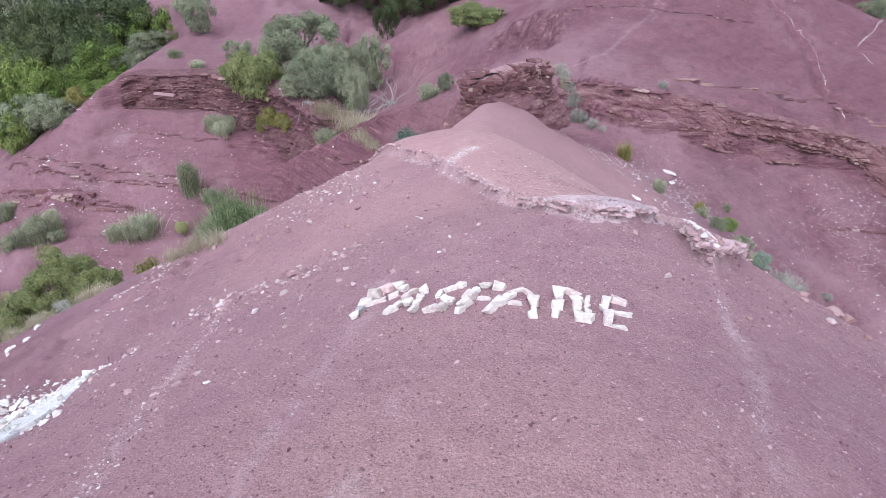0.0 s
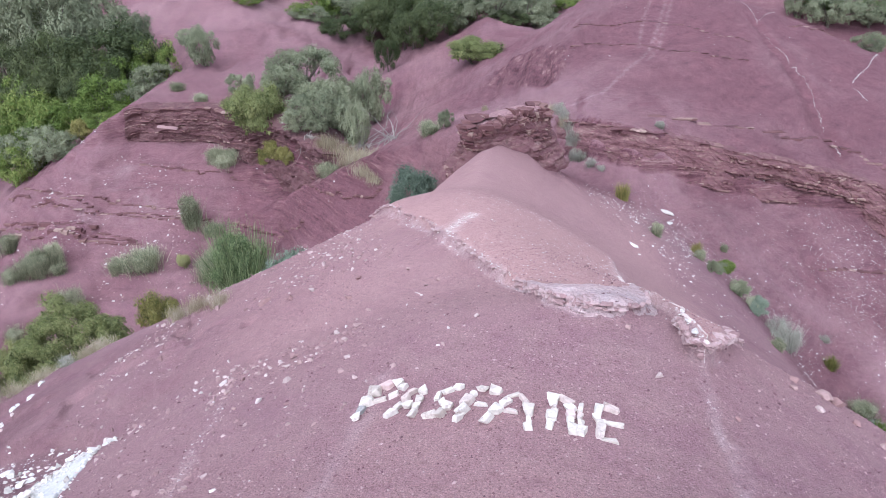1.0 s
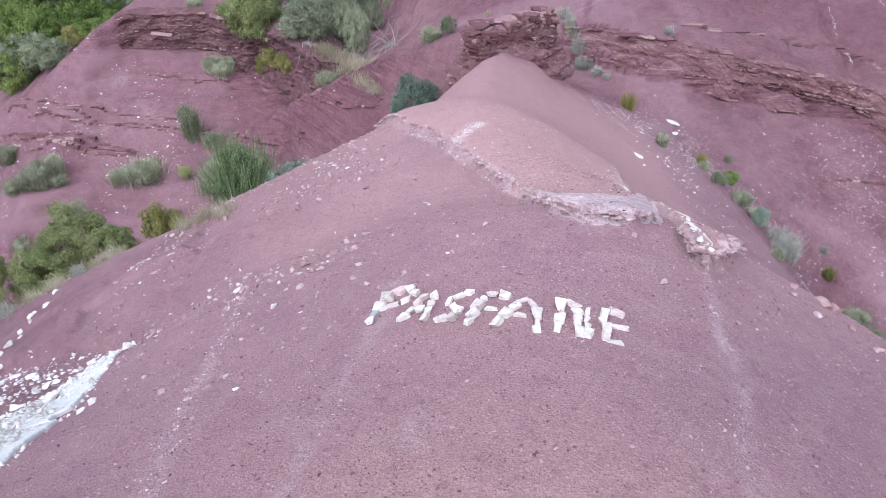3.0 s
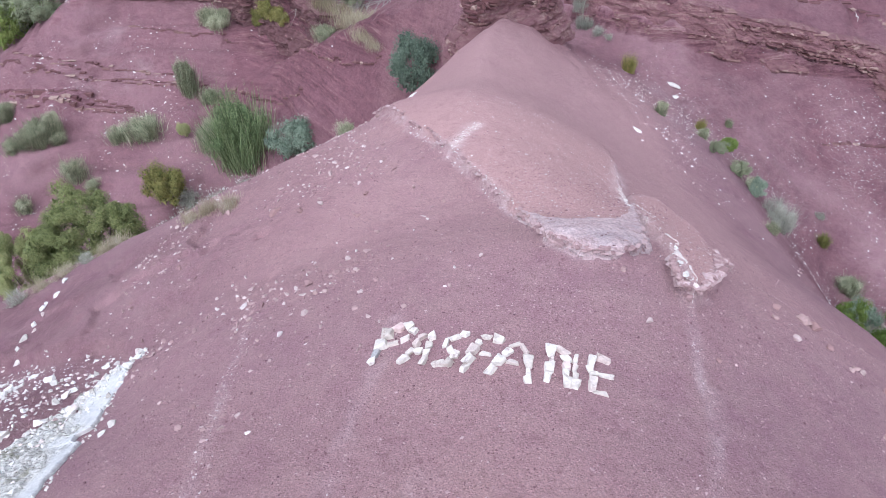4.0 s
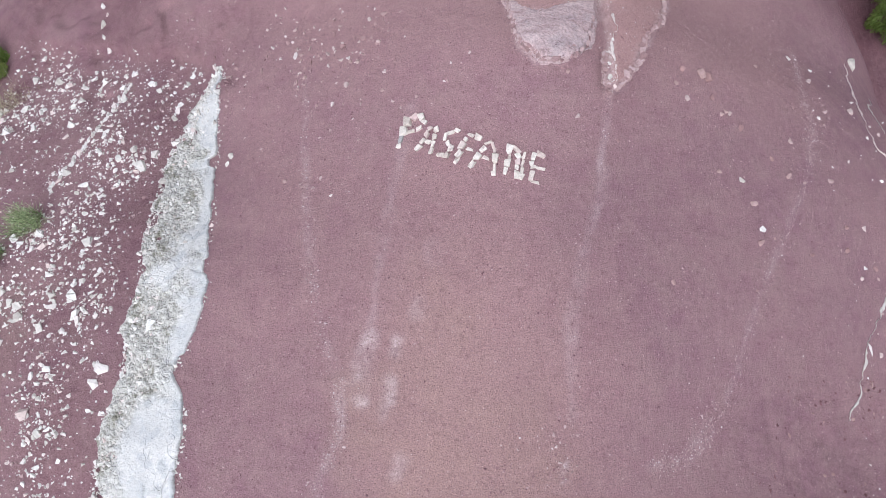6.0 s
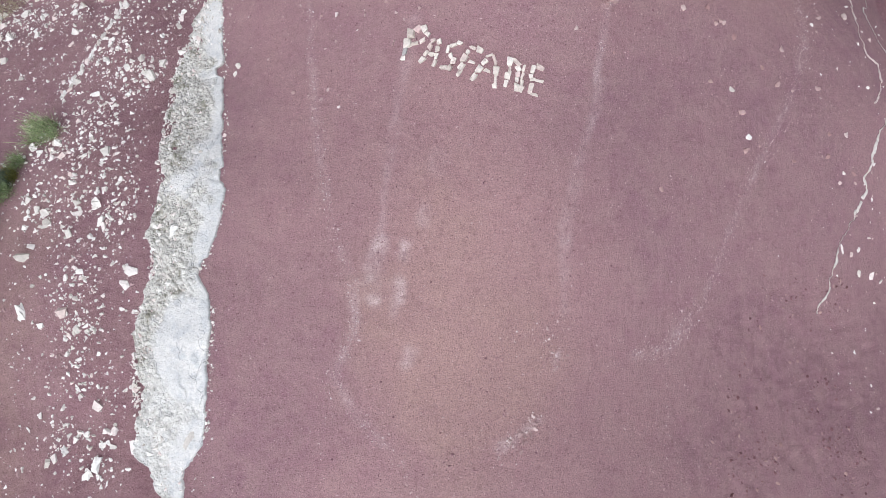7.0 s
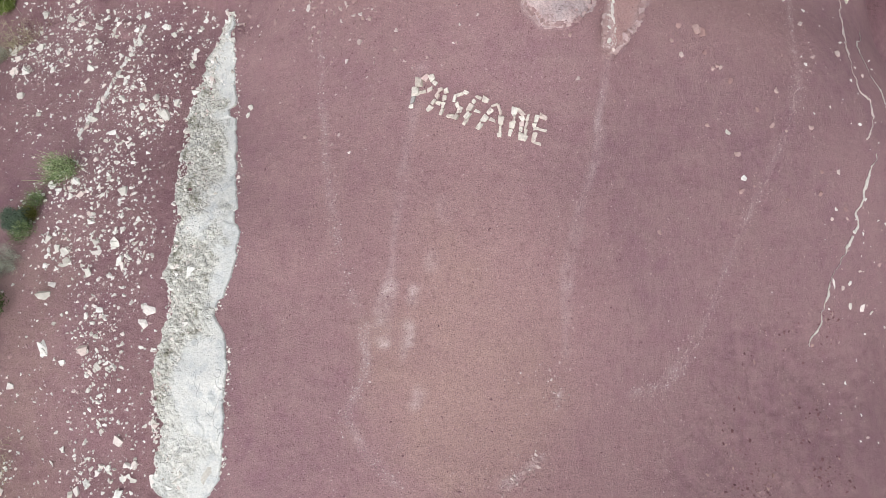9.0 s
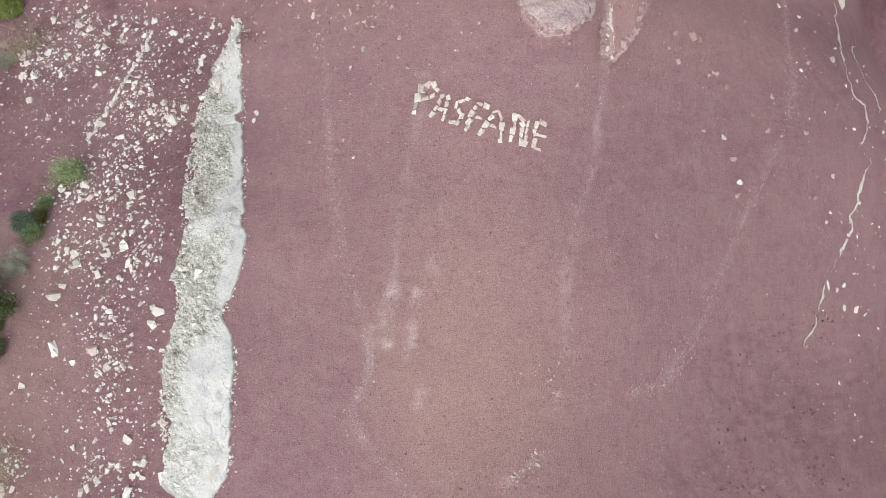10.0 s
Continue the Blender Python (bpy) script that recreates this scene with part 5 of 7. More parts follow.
def cliff(name, label, px, py, out_x, out_y, top, tall, seed, ledges, rough=0.5, lean=0.35, closed=False, dent=None, layer=0.3, stone=None, back=0.7):
    """A crumbling rock face with broken ledges. ledges: (share of the way down, thickness, reach, cover, block length)."""
    thing = empty(name, label, "rock outcrop")
    x0, y0, z0 = float(np.mean(px)), float(np.mean(py)), float(np.mean(top - tall))
    thing.location = (x0, y0, z0)
    t = np.concatenate([[0], np.cumsum(np.hypot(np.diff(px), np.diff(py)))])
    high = float(np.max(tall))
    rows = int(high / 0.1)
    v = np.linspace(0, 1, rows)[:, None]
    tt, lv = t[None, :] + 0 * v, v * tall[None, :]

    def depth(tt, lv, v):
        jag = 0.9 * fractal(tt, lv * 1.5, 1.6, 5, seed + 9, 0.62) + 0.35 * np.abs(fractal(tt, lv * 2.5, 0.7, 3, seed + 17))
        step = layer * (np.modf(np.abs(np.sin(np.floor(lv / 0.3 + 0.9 * fractal(tt, 0 * tt, 4.0, 3, seed)) * 91.7 + seed) * 4375.85))[0] - 0.5)
        d = rough * (jag + step) + lean * lv
        if dent is not None:
            d = d - dent(tt, v)
        return d
    d = depth(tt, lv, v)
    d = np.where(v < 1e-6, d - back, np.where(v > 1 - 1e-6, d - 0.7, d))
    wav = 0.12 * fractal(t, 0 * t, 4.0, 4, seed + 40)
    z = top[None, :] + wav[None, :] - lv
    x, y = px[None, :] + out_x[None, :] * d, py[None, :] + out_y[None, :] * d
    if closed:
        x, y, z = [np.concatenate([q, q[:, :1]], 1) for q in (x, y, z)]
    ob = part("rock_face", mesh_from("rock_face", np.stack([x, y, z], -1).reshape(-1, 3), sheet_faces(rows, x.shape[1]), stone or CLIFF_ROCK), thing)
    ob.matrix_parent_inverse = Matrix.Translation((-x0, -y0, -z0))
    cos, fs, n = [], [], 0
    for i, (w, thick, reach, cover, length) in enumerate(ledges):
        ww = np.clip(w + 0.05 * fractal(t, 0 * t + i, 6.0, 3, seed + 60 + i), 0, 1)
        d = depth(t, ww * tall, ww)
        co, f = block_row(px + out_x * d, py + out_y * d, top + wav - ww * tall, out_x, out_y, 0.62 * thick, 0.36 * reach, cover, seed + 100 + i, 0.42 * length)
        if co is not None:
            cos.append(co)
            fs.append(f + n)
            n += len(co)
    ob = part("ledge_rock", mesh_from("ledge_rock", np.concatenate(cos), np.concatenate(fs), LEDGE_ROCK), thing)
    tagged(ob, "broken tan and red ledge blocks", kind="stuff")
    ob.matrix_parent_inverse = Matrix.Translation((-x0, -y0, -z0))
    return thing


x = np.arange(7.0, 36, 0.1)
y = curve(CLIFF, x, 1) + 0.5 * fractal(x, 0 * x + 8, 2.2, 3, 5) - 0.05
cliff("cliff", "crumbling red rock band with tan ledges along the hill foot", x, y, 0 * x, 0 * x - 1, land(x, y + 0.6) + 0.04, curve(CLIFF, x, 2) * 1.2 + 0.3, 501,
      [(0.03, 0.1, 0.25, 0.7, 0.8), (0.13, 0.09, 0.2, 0.27, 0.35), (0.22, 0.08, 0.2, 0.28, 0.3), (0.31, 0.1, 0.24, 0.3, 0.4), (0.42, 0.11, 0.3, 0.3, 0.35), (0.5, 0.08, 0.2, 0.25, 0.3), (0.6, 0.1, 0.25, 0.3, 0.35),
       (0.68, 0.08, 0.2, 0.25, 0.3), (0.76, 0.09, 0.2, 0.28, 0.3), (0.86, 0.1, 0.2, 0.28, 0.35), (0.97, 0.09, 0.25, 0.66, 0.7)], 0.42, 0.5)
x = np.arange(16.5, 28, 0.1)
y = curve(CLIFF, x, 1) + 0.5 * fractal(x, 0 * x + 8, 2.2, 3, 5) - 0.25
cliff("cliff", "tan blocky rock ledges in the red cliff", x, y, 0 * x, 0 * x - 1, land(x, y + 0.9) - 0.25, curve(CLIFF, x, 2) * 0.6 + 0.1, 511,
      [(0.0, 0.17, 0.3, 0.42, 0.4), (0.17, 0.12, 0.3, 0.46, 0.35), (0.34, 0.17, 0.35, 0.42, 0.4), (0.5, 0.1, 0.3, 0.4, 0.3), (0.66, 0.14, 0.35, 0.42, 0.4), (0.82, 0.1, 0.3, 0.4, 0.3), (1.0, 0.12, 0.3, 0.45, 0.4)], 0.55, 0.5)
x = np.arange(-32.2, -19.0, 0.12)
y = curve(BANK, x, 1) + 1.0 * fractal(x, 0 * x + 13, 3.0, 3, 8) - 1.0
bank_ledge = cliff("cliff", "dark red bedded ledge above the bank slope", x, y, 0 * x, 0 * x - 1, land(x, y + 1.6) + 0.05, 0 * x + 3.6, 503,
      [(0.02, 0.14, 0.3, 0.75, 0.7)] + [(0.09 + 0.075 * k, 0.12, 0.3, 0.5, 0.5) for k in range(12)], 0.5, 0.16, False, None, 0.22, RED_CLAY, 1.9)
ob = part("pale_slab", block_mesh("pale_slab", 15, FLANK_STONE, 0.08, 0.04), bank_ledge, "pale fallen slab")
ob.matrix_parent_inverse = Matrix.Translation(-bank_ledge.location)
ob.matrix_basis = pose(-27.4, 66.9, -17.0, -20, 4, -6) @ Matrix.Diagonal((1.8, 0.4, 0.28, 1))
x = np.arange(-20, -4.6, 0.12)
y = curve(BANK, x, 1) + 1.0 * fractal(x, 0 * x + 13, 3.0, 3, 8) - 1.0


def hollow(t, v):
    return 1.1 * np.exp(-((t - 2.6) / 0.9) ** 2 - ((v - 0.72) / 0.16) ** 2) + 1.2 * np.exp(-((t - 9.0) / 4.5) ** 2 - ((v - 0.4) / 0.25) ** 2)


cliff("cliff", "undercut dark red bank face with hanging roots", x, y, 0 * x - 0.35, 0 * x - 0.94, land(x, y + 1.6) + 0.05, curve(BANK, x, 5) * 1.1 + 0.7, 507,
      [(0.25, 0.1, 0.2, 0.3, 0.4), (0.5, 0.12, 0.25, 0.35, 0.5), (0.63, 0.09, 0.25, 0.5, 0.6), (0.8, 0.12, 0.25, 0.4, 0.5), (0.93, 0.1, 0.25, 0.45, 0.5)], 1.0, 0.14, False, hollow, 0.2, RED_CLAY, 2.2)
a = np.linspace(0, 2 * np.pi, 240, endpoint=False)
ux, uy = np.cos(a), np.sin(a)
c, s = math.cos(radians(45)), math.sin(radians(45))
ex, ey = 2.9 * ux, 0.65 * uy
x, y = 3.15 + c * ex - s * ey, 33.0 + s * ex + c * ey
ox, oy = c * ux * 0.7 - s * uy, s * ux * 0.7 + c * uy
l = np.hypot(ox, oy)


def cave(t, v):
    u = np.modf(t / (t.max() + 1e-9))[0]
    return 1.3 * np.exp(-((u - 0.47) / 0.028) ** 2 - ((v - 0.5) / 0.22) ** 2)


knob = cliff("rock_outcrop", "crumbling rock knob of tan and red layers at the spur's end", x, y, ox / l, oy / l, 0 * x - 4.85 - 0.25 * np.clip(ux, 0, 1) + 0.12 * np.sin(3 * a), 0 * x + 3.1, 505,
             [(0.0, 0.3, 0.35, 0.6, 0.6), (0.04, 0.2, 0.35, 0.5, 0.4), (0.08, 0.24, 0.3, 0.5, 0.5), (0.13, 0.2, 0.3, 0.5, 0.4), (0.19, 0.22, 0.3, 0.45, 0.45), (0.25, 0.16, 0.25, 0.45, 0.35), (0.31, 0.14, 0.25, 0.4, 0.35), (0.36, 0.12, 0.25, 0.4, 0.35), (0.44, 0.12, 0.25, 0.35, 0.3), (0.55, 0.1, 0.22, 0.33, 0.3), (0.66, 0.1, 0.22, 0.3, 0.3), (0.78, 0.09, 0.2, 0.28, 0.28)], 0.6, 0.42, True, cave, 0.25)


def knob_top():
    """Crumbling earth that domes the knob."""
    r = np.linspace(0, 1.0, 22)[:, None]
    d = 0.05 + 0.3 * fractal(a * 1.5, 0 * a, 0.6, 3, 71)
    px, py = 3.15 + (x - 3.15 + ox / l * d)[None, :] * r, 33.0 + (y - 33.0 + oy / l * d)[None, :] * r
    pz = -4.72 - 0.25 * np.clip(ux, 0, 1)[None, :] * r - 0.3 * r ** 2 - 1.1 * sstep(0.75, 1.2, r) * (0.8 + 1.2 * fractal(px, py, 1.3, 4, 75)) + 0.3 * fractal(px, py, 1.0, 4, 73, 0.5) - 0.4 * (r > 0.99)
    px, py, pz = [np.concatenate([q, q[:, :1]], 1) for q in (px, py, pz)]
    me = mesh_from("earth_top", np.stack([px, py, pz], -1).reshape(-1, 3), sheet_faces(22, px.shape[1]), MARL, True)
    at = me.attributes.new("tone", "FLOAT_COLOR", "POINT")
    at.data.foreach_set("color", np.tile(np.array([0.35, 0.1, 0.25, 0.0], np.float32), len(me.vertices)))
    ob = part("earth_top", me, knob, "crumbling pale earth")
    ob.matrix_parent_inverse = Matrix.Translation(-knob.location)


knob_top()


def rim(label, line, ring, seed, tall, reach, piece=0.22, bare=0.25, drop=0.0):
    """The broken edge of a hard bed: thin plates along a line that jut from its top, each a piece of its own."""
    thing = empty("rock_ledge", label, "rock outcrop")
    r = np.random.default_rng(seed)
    d = np.concatenate([[0], np.cumsum([math.hypot(b[0] - a[0], b[1] - a[1]) for a, b in zip(line[:-1], line[1:])])])
    x0, y0 = line[len(line) // 2]
    thing.location = (x0, y0, height(x0, y0))
    at = lambda t: [float(np.interp(t, d, [q[k] for q in line])) for k in (0, 1)]
    t = 0.0
    while t < d[-1] - 0.12:
        l = piece * math.exp(r.normal(0, 0.4))
        (x, y), (x2, y2) = at(t), at(t + 0.1)
        a = math.atan2(y2 - y, x2 - x)
        t += l
        if r.random() < bare:
            continue
        side = 1.0 if float(inside(np.array([x - math.sin(a) * 0.1]), np.array([y + math.cos(a) * 0.1]), ring)[0]) > 0 else -1.0
        wob = 0.16 * float(fractal(np.array([x]), np.array([y]), 0.6, 4, 21)[0])
        ix, iy = -math.sin(a) * side, math.cos(a) * side
        x, y = x - ix * (wob - 0.02) + r.normal(0, 0.015), y - iy * (wob - 0.02) + r.normal(0, 0.015)
        z = height(x + ix * 0.12, y + iy * 0.12) - tall * r.uniform(0.35, 1.2) - drop
        ob = part("plate", RIM_BLOCKS[int(r.integers(len(RIM_BLOCKS)))], thing)
        ob.matrix_parent_inverse = Matrix.Translation((-x0, -y0, -height(x0, y0)))
        ob.matrix_basis = Matrix.Translation((x, y, z)) @ pose(0, 0, 0, r.uniform(-8, 8), r.uniform(-8, 8), math.degrees(a) + r.uniform(-35, 35)) @ Matrix.Diagonal((l * 1.2, reach * r.uniform(0.7, 1.4), tall * r.uniform(0.7, 1.2), 1))
    return thing


RIM_BLOCKS = [block_mesh("plate", 700 + i, CAP_STONE, 0.14, 0.05) for i in range(8)]
rim("broken pink rock edge of the cap's western side", [(-1.98, 17.7), (-0.84, 14.3), (0.12, 12.25), (0.5, 11.23), (1.15, 9.27)], CAP, 31, 0.025, 0.05, 0.05, 0.65)
rim("broken pink rock edge at the front of the cap", [(1.15, 9.27), (1.48, 7.85), (1.84, 7.46), (2.39, 7.5), (2.82, 7.88), (3.12, 8.66)], CAP, 33, 0.022, 0.06, 0.06, 0.55)
rim("lower broken bed at the front of the cap", [(1.15, 9.25), (1.46, 7.84), (1.83, 7.44), (2.4, 7.48), (2.84, 7.87)], CAP, 34, 0.025, 0.06, 0.06, 0.4, 0.05)
rim("broken rock edge of the cap's eastern lobe", [(5.5, 11.2), (4.74, 9.15), (3.82, 7.73), (3.55, 7.17), (3.17, 6.94), (3.1, 7.17), (3.11, 7.92)], LOBE, 35, 0.03, 0.06, 0.06, 0.4)
for k in range(3):
    rim("overhanging thin beds at the tip of the eastern lobe", [(4.2, 8.4), (3.82, 7.73), (3.55, 7.17), (3.17, 6.94), (3.1, 7.17), (3.11, 7.92)], LOBE, 37 + k, 0.028, 0.1 - 0.02 * k, 0.07, 0.3, 0.04 * k)


def shelf(label, line, seed, tall=0.12, reach=0.3, cover=0.62, length=0.5, rock_mat=None):
    """A thin hard bed that sticks out of a slope in broken lengths."""
    d = np.concatenate([[0], np.cumsum([math.hypot(b[0] - a[0], b[1] - a[1]) for a, b in zip(line[:-1], line[1:])])])
    t = np.arange(0, d[-1], 0.2)
    x, y = np.interp(t, d, [q[0] for q in line]), np.interp(t, d, [q[1] for q in line])
    y = y + 0.3 * fractal(t, 0 * t, 3.0, 3, seed)
    co, f = block_row(x, y, surface(x, y) - 0.42 * tall + 0.02, 0 * x, 0 * x - 1, tall, reach * 0.4, cover + 0.3, seed, length * 0.4, 0.12, 0.45)
    return tagged(new("rock_ledge", mesh_from("rock_ledge", co, f, rock_mat or LEDGE_ROCK)), label, "rock outcrop", kind="stuff")


shelf("thin pale rock shelf across the bare hill", [(12.68, 42.41), (17.34, 42.4), (21.49, 43.22), (26.3, 44.93), (28.4, 41.97)], 601, 0.09, 0.3, 1.2, 1.6)
shelf("thin rock shelf low on the east bank", [(17.8, 32.5), (20.9, 32.5), (23.7, 32.6), (28, 33)], 603)
shelf("thin rock shelf across the bank slope", [(-38.6, 59.9), (-32.4, 58.4), (-23.4, 57.5), (-19.6, 56.9), (-11.6, 52.8)], 605, 0.14, 0.35, 0.75, 0.9)
shelf("thin rock shelf below the bedded ledge", [(-29.8, 64.4), (-26.9, 64.1), (-19.9, 62.8)], 609, 0.14, 0.35, 0.75, 0.9)
shelf("broken rock shelf on the western bank slope", [(-30.3, 58.3), (-26, 58.0), (-21, 57.4)], 607, 0.12, 0.3, 0.5, 0.8)
for k in range(3):
    shelf("reddish rock ledge low on the western bank", [(-42, 59.6 - 0.75 * k), (-35.1, 56.1 - 0.6 * k), (-31.4, 56.2 - 0.6 * k), (-27.5, 55.5 - 0.5 * k)], 613 + k, 0.28, 0.5, 0.75, 1.8)
shelf("thin rock shelf in the gully wall", [(-15.1, 59.4), (-9.1, 52.6), (-4.5, 48.6)], 611, 0.12, 0.3, 0.55, 0.6)
shelf("thin dark bed high on the bare hill", [(12.29, 67.91), (14.57, 60.68), (19.93, 59.28), (25.35, 59.3)], 621, 0.07, 0.25, 0.75, 1.2)
shelf("thin dark bed across the bare hill", [(10.79, 60.19), (12.99, 56.17), (16.56, 54.33), (20.2, 53.94), (24.0, 55.53)], 629, 0.07, 0.25, 0.8, 1.2)
shelf("thin dark bed at the top of the bare hill", [(22.5, 71.57), (40.46, 102.21)], 631, 0.07, 0.25, 0.8, 1.2)
shelf("thin dark bed behind the ravine on the bare hill", [(32.98, 69.38), (53.71, 91.33)], 633, 0.07, 0.25, 0.8, 1.2)
shelf("thin pale rock shelf across the bank slope", [(-32.4, 59.4), (-28.9, 59.7), (-24.9, 59.2)], 623, 0.12, 0.35, 0.9, 1.2)
shelf("whitish rock shelf at the western end of the bank", [(-42.0, 64.8), (-36.5, 60.2), (-33.4, 59.3)], 625, 0.1, 0.3, 0.9, 1.2)
shelf("thin rock shelf low on the bank slope", [(-43.5, 64.3), (-34.3, 57.6), (-29.1, 58.1)], 627, 0.12, 0.3, 0.6, 0.9)
seam("mineral_seam", "thin white gypsum line down the bare hill", [(39.63, 106.13), (32.01, 80.04), (28.68, 66.47), (28.53, 61.88), (28.6, 55.52), (27.65, 50.78), (26.38, 46.13), (26.17, 43.43)], 0.012, 641, 0.006)
seam("mineral_seam", "white gypsum line branching over the bare hill", [(28.68, 66.47), (32.59, 73.0), (45.63, 98.27)], 0.01, 645, 0.006)
seam("mineral_seam", "branching white gypsum line on the far ridge", [(33.47, 57.07), (38.8, 64.32), (54.19, 88.14)], 0.02, 643, 0.008)
seam("mineral_seam", "short white gypsum line on the far ridge", [(33.06, 55.96), (32.89, 53.36)], 0.02, 647, 0.008)


def cap_front():
    """The pale laminated facet at the front of the cap, in fine steps."""
    m, N, L, B = material("laminated_pale_rock", 0.9, 0.15)
    pos = N.new("ShaderNodeNewGeometry").outputs["Position"]
    bed = N.new("ShaderNodeMapping")
    bed.inputs["Scale"].default_value = (2.5, 2.5, 16.0)
    L.new(pos, bed.inputs["Vector"])
    beds = noise_node(N, L, bed.outputs[0], 1.0, 6, 0.7)
    base = ramp(N, L, beds, [(0.28, (0.4, 0.265, 0.26)), (0.42, (0.52, 0.38, 0.37)), (0.58, (0.6, 0.46, 0.45)), (0.76, (0.7, 0.58, 0.565))])
    patch = noise_node(N, L, pos, 2.0, 5, 0.65)
    base = blend(N, L, grade(N, L, patch, 0.5, 0.62, 0.0, 0.35), base, (0.36, 0.32, 0.33))
    fine = noise_node(N, L, pos, 22, 7, 0.82)
    base = blend(N, L, 1.0, base, ramp(N, L, fine, [(0.36, (0.55, 0.53, 0.53)), (0.5, (0.95, 0.95, 0.95)), (0.64, (1.2, 1.2, 1.2))]), "MULTIPLY")
    L.new(base, B.inputs["Base Color"])
    relief(N, L, B, calc(N, L, "ADD", calc(N, L, "MULTIPLY", beds, 3.0), fine), 1.0, 0.025)
    u, v = np.meshgrid(np.arange(1.0, 3.5, 0.022), np.arange(7.2, 10.3, 0.022))
    h = surface(u, v)
    d = inside(u, v, BARE) + 0.05 + 0.14 * fractal(u, v, 0.5, 6, 65, 0.62)
    z = np.where(d > 0.02, h + 0.022 + 0.035 * fractal(u, v, 0.25, 5, 68), h - 0.1)
    f = sheet_faces(*u.shape)
    f = f[(d.ravel()[f] > -0.05).all(1)]
    ob = new("rock_facet", mesh_from("rock_facet", np.stack([u, v, z], -1).reshape(-1, 3), f, m, True))
    return tagged(ob, "pale laminated rock facet at the front of the pink cap", "rock outcrop")


cap_front()


# ---------------------------------------------------------------- plants
def leaf_cloud(seed, clumps, leaves, size, inner=0.45, clump=0.3, low=0.08, droop=0.0, narrow=0.55, core=44, aspect=1.6):
    """A crown within radius 1 and height 1: clumps of small leaf blades, gaps between them."""
    r = np.random.default_rng(seed)
    v = r.normal(size=(clumps, 3))
    v /= np.linalg.norm(v, axis=1)[:, None]
    rad = r.uniform(inner, 1.0, clumps) ** 0.6
    lumpy = 0.82 + 0.3 * np.sin(3 * np.arctan2(v[:, 1], v[:, 0]) + r.uniform(0, 6)) * 0.5 + r.normal(0, 0.06, clumps)
    c = v * (rad * lumpy)[:, None] * (1 - clump * 0.55)
    c[:, 2] = low + (c[:, 2] * 0.5 + 0.5) * (1 - low - clump * 0.25)
    cs = clump * r.uniform(0.6, 1.25, clumps)
    k = np.repeat(np.arange(clumps), leaves)
    n = len(k)
    w = r.normal(size=(n, 3))
    w /= np.linalg.norm(w, axis=1)[:, None]
    w[:, 2] = np.abs(w[:, 2]) * np.where(r.random(n) < 0.9, 1, -0.5)
    p = c[k] + w * (cs[k] * r.uniform(0.7, 1.08, n))[:, None] * np.array([1, 1, 1.1 / aspect])
    p[:, 2] -= droop * (p[:, 0] ** 2 + p[:, 1] ** 2) * 0.5
    nrm = w + r.normal(0, 0.32, (n, 3)) + np.array([0, 0, 0.15])
    nrm /= np.linalg.norm(nrm, axis=1)[:, None]
    t = np.cross(nrm, r.normal(size=(n, 3)))
    t /= np.linalg.norm(t, axis=1)[:, None]
    b = np.cross(nrm, t)
    s = (size * r.uniform(0.6, 1.35, n))[:, None] * np.array([1, 1, 1 / aspect])
    q = np.stack([p - t * s * 1.2, p - b * s * narrow + t * s * 0.5, p + b * s * narrow + t * s * 0.5], 1).reshape(-1, 3)
    # large inner leaves that close each clump
    k = np.repeat(np.arange(clumps), core)
    c = c[k] + np.clip(r.normal(0, 0.3, (len(k), 3)), -0.5, 0.5) * cs[k][:, None] * np.array([1, 1, 0.7])
    t = r.normal(size=(len(k), 3))
    b = r.normal(size=(len(k), 3))
    s = (cs[k] * 0.2)[:, None]
    t, b = [v / np.linalg.norm(v, axis=1)[:, None] * s for v in (t, b)]
    q = np.concatenate([q, np.stack([c - t, c + 0.5 * t + b, c + 0.5 * t - b], 1).reshape(-1, 3)])
    return q, np.arange(len(q)).reshape(-1, 3)


def tube(points, radii, sides=6):
    co, f = [], []
    for i, (p, rad) in enumerate(zip(points, radii)):
        for k in range(sides):
            a = 2 * math.pi * k / sides
            co.append((p[0] + rad * math.cos(a), p[1] + rad * math.sin(a), p[2]))
        if i:
            for k in range(sides):
                l = (k + 1) % sides
                f.append(((i - 1) * sides + k, (i - 1) * sides + l, i * sides + l, i * sides + k))
    return np.array(co), np.array(f)


def limbs(seed, count, spread_r, top, base_r, trunk=0.3, bend_r=0.1):
    """A tapered trunk that forks into limbs."""
    r = np.random.default_rng(seed)
    cos, fs, n = [], [], 0
    tx, ty = r.normal(0, bend_r * 0.5, 2)
    runs = [([(0, 0, -0.08), (tx * 0.5, ty * 0.5, trunk * 0.5), (tx, ty, trunk)], [base_r * 1.25, base_r, base_r * 0.85])]
    for i in range(count):
        a = 2 * math.pi * (i + r.uniform(-0.3, 0.3)) / count
        d, h = spread_r * r.uniform(0.5, 1.0), top * r.uniform(0.65, 1.0)
        m = ((tx + d * math.cos(a)) * 0.55 + r.normal(0, bend_r * 0.4), (ty + d * math.sin(a)) * 0.55 + r.normal(0, bend_r * 0.4), trunk + (h - trunk) * 0.5)
        runs.append(([(tx, ty, trunk * r.uniform(0.7, 1.0)), m, (d * math.cos(a), d * math.sin(a), h)], [base_r * 0.6, base_r * 0.38, base_r * 0.12]))
    for pts_, rad in runs:
        co, f = tube(pts_, rad)
        cos.append(co)
        fs.append(f + n)
        n += len(co)
    return np.concatenate(cos), np.concatenate(fs)


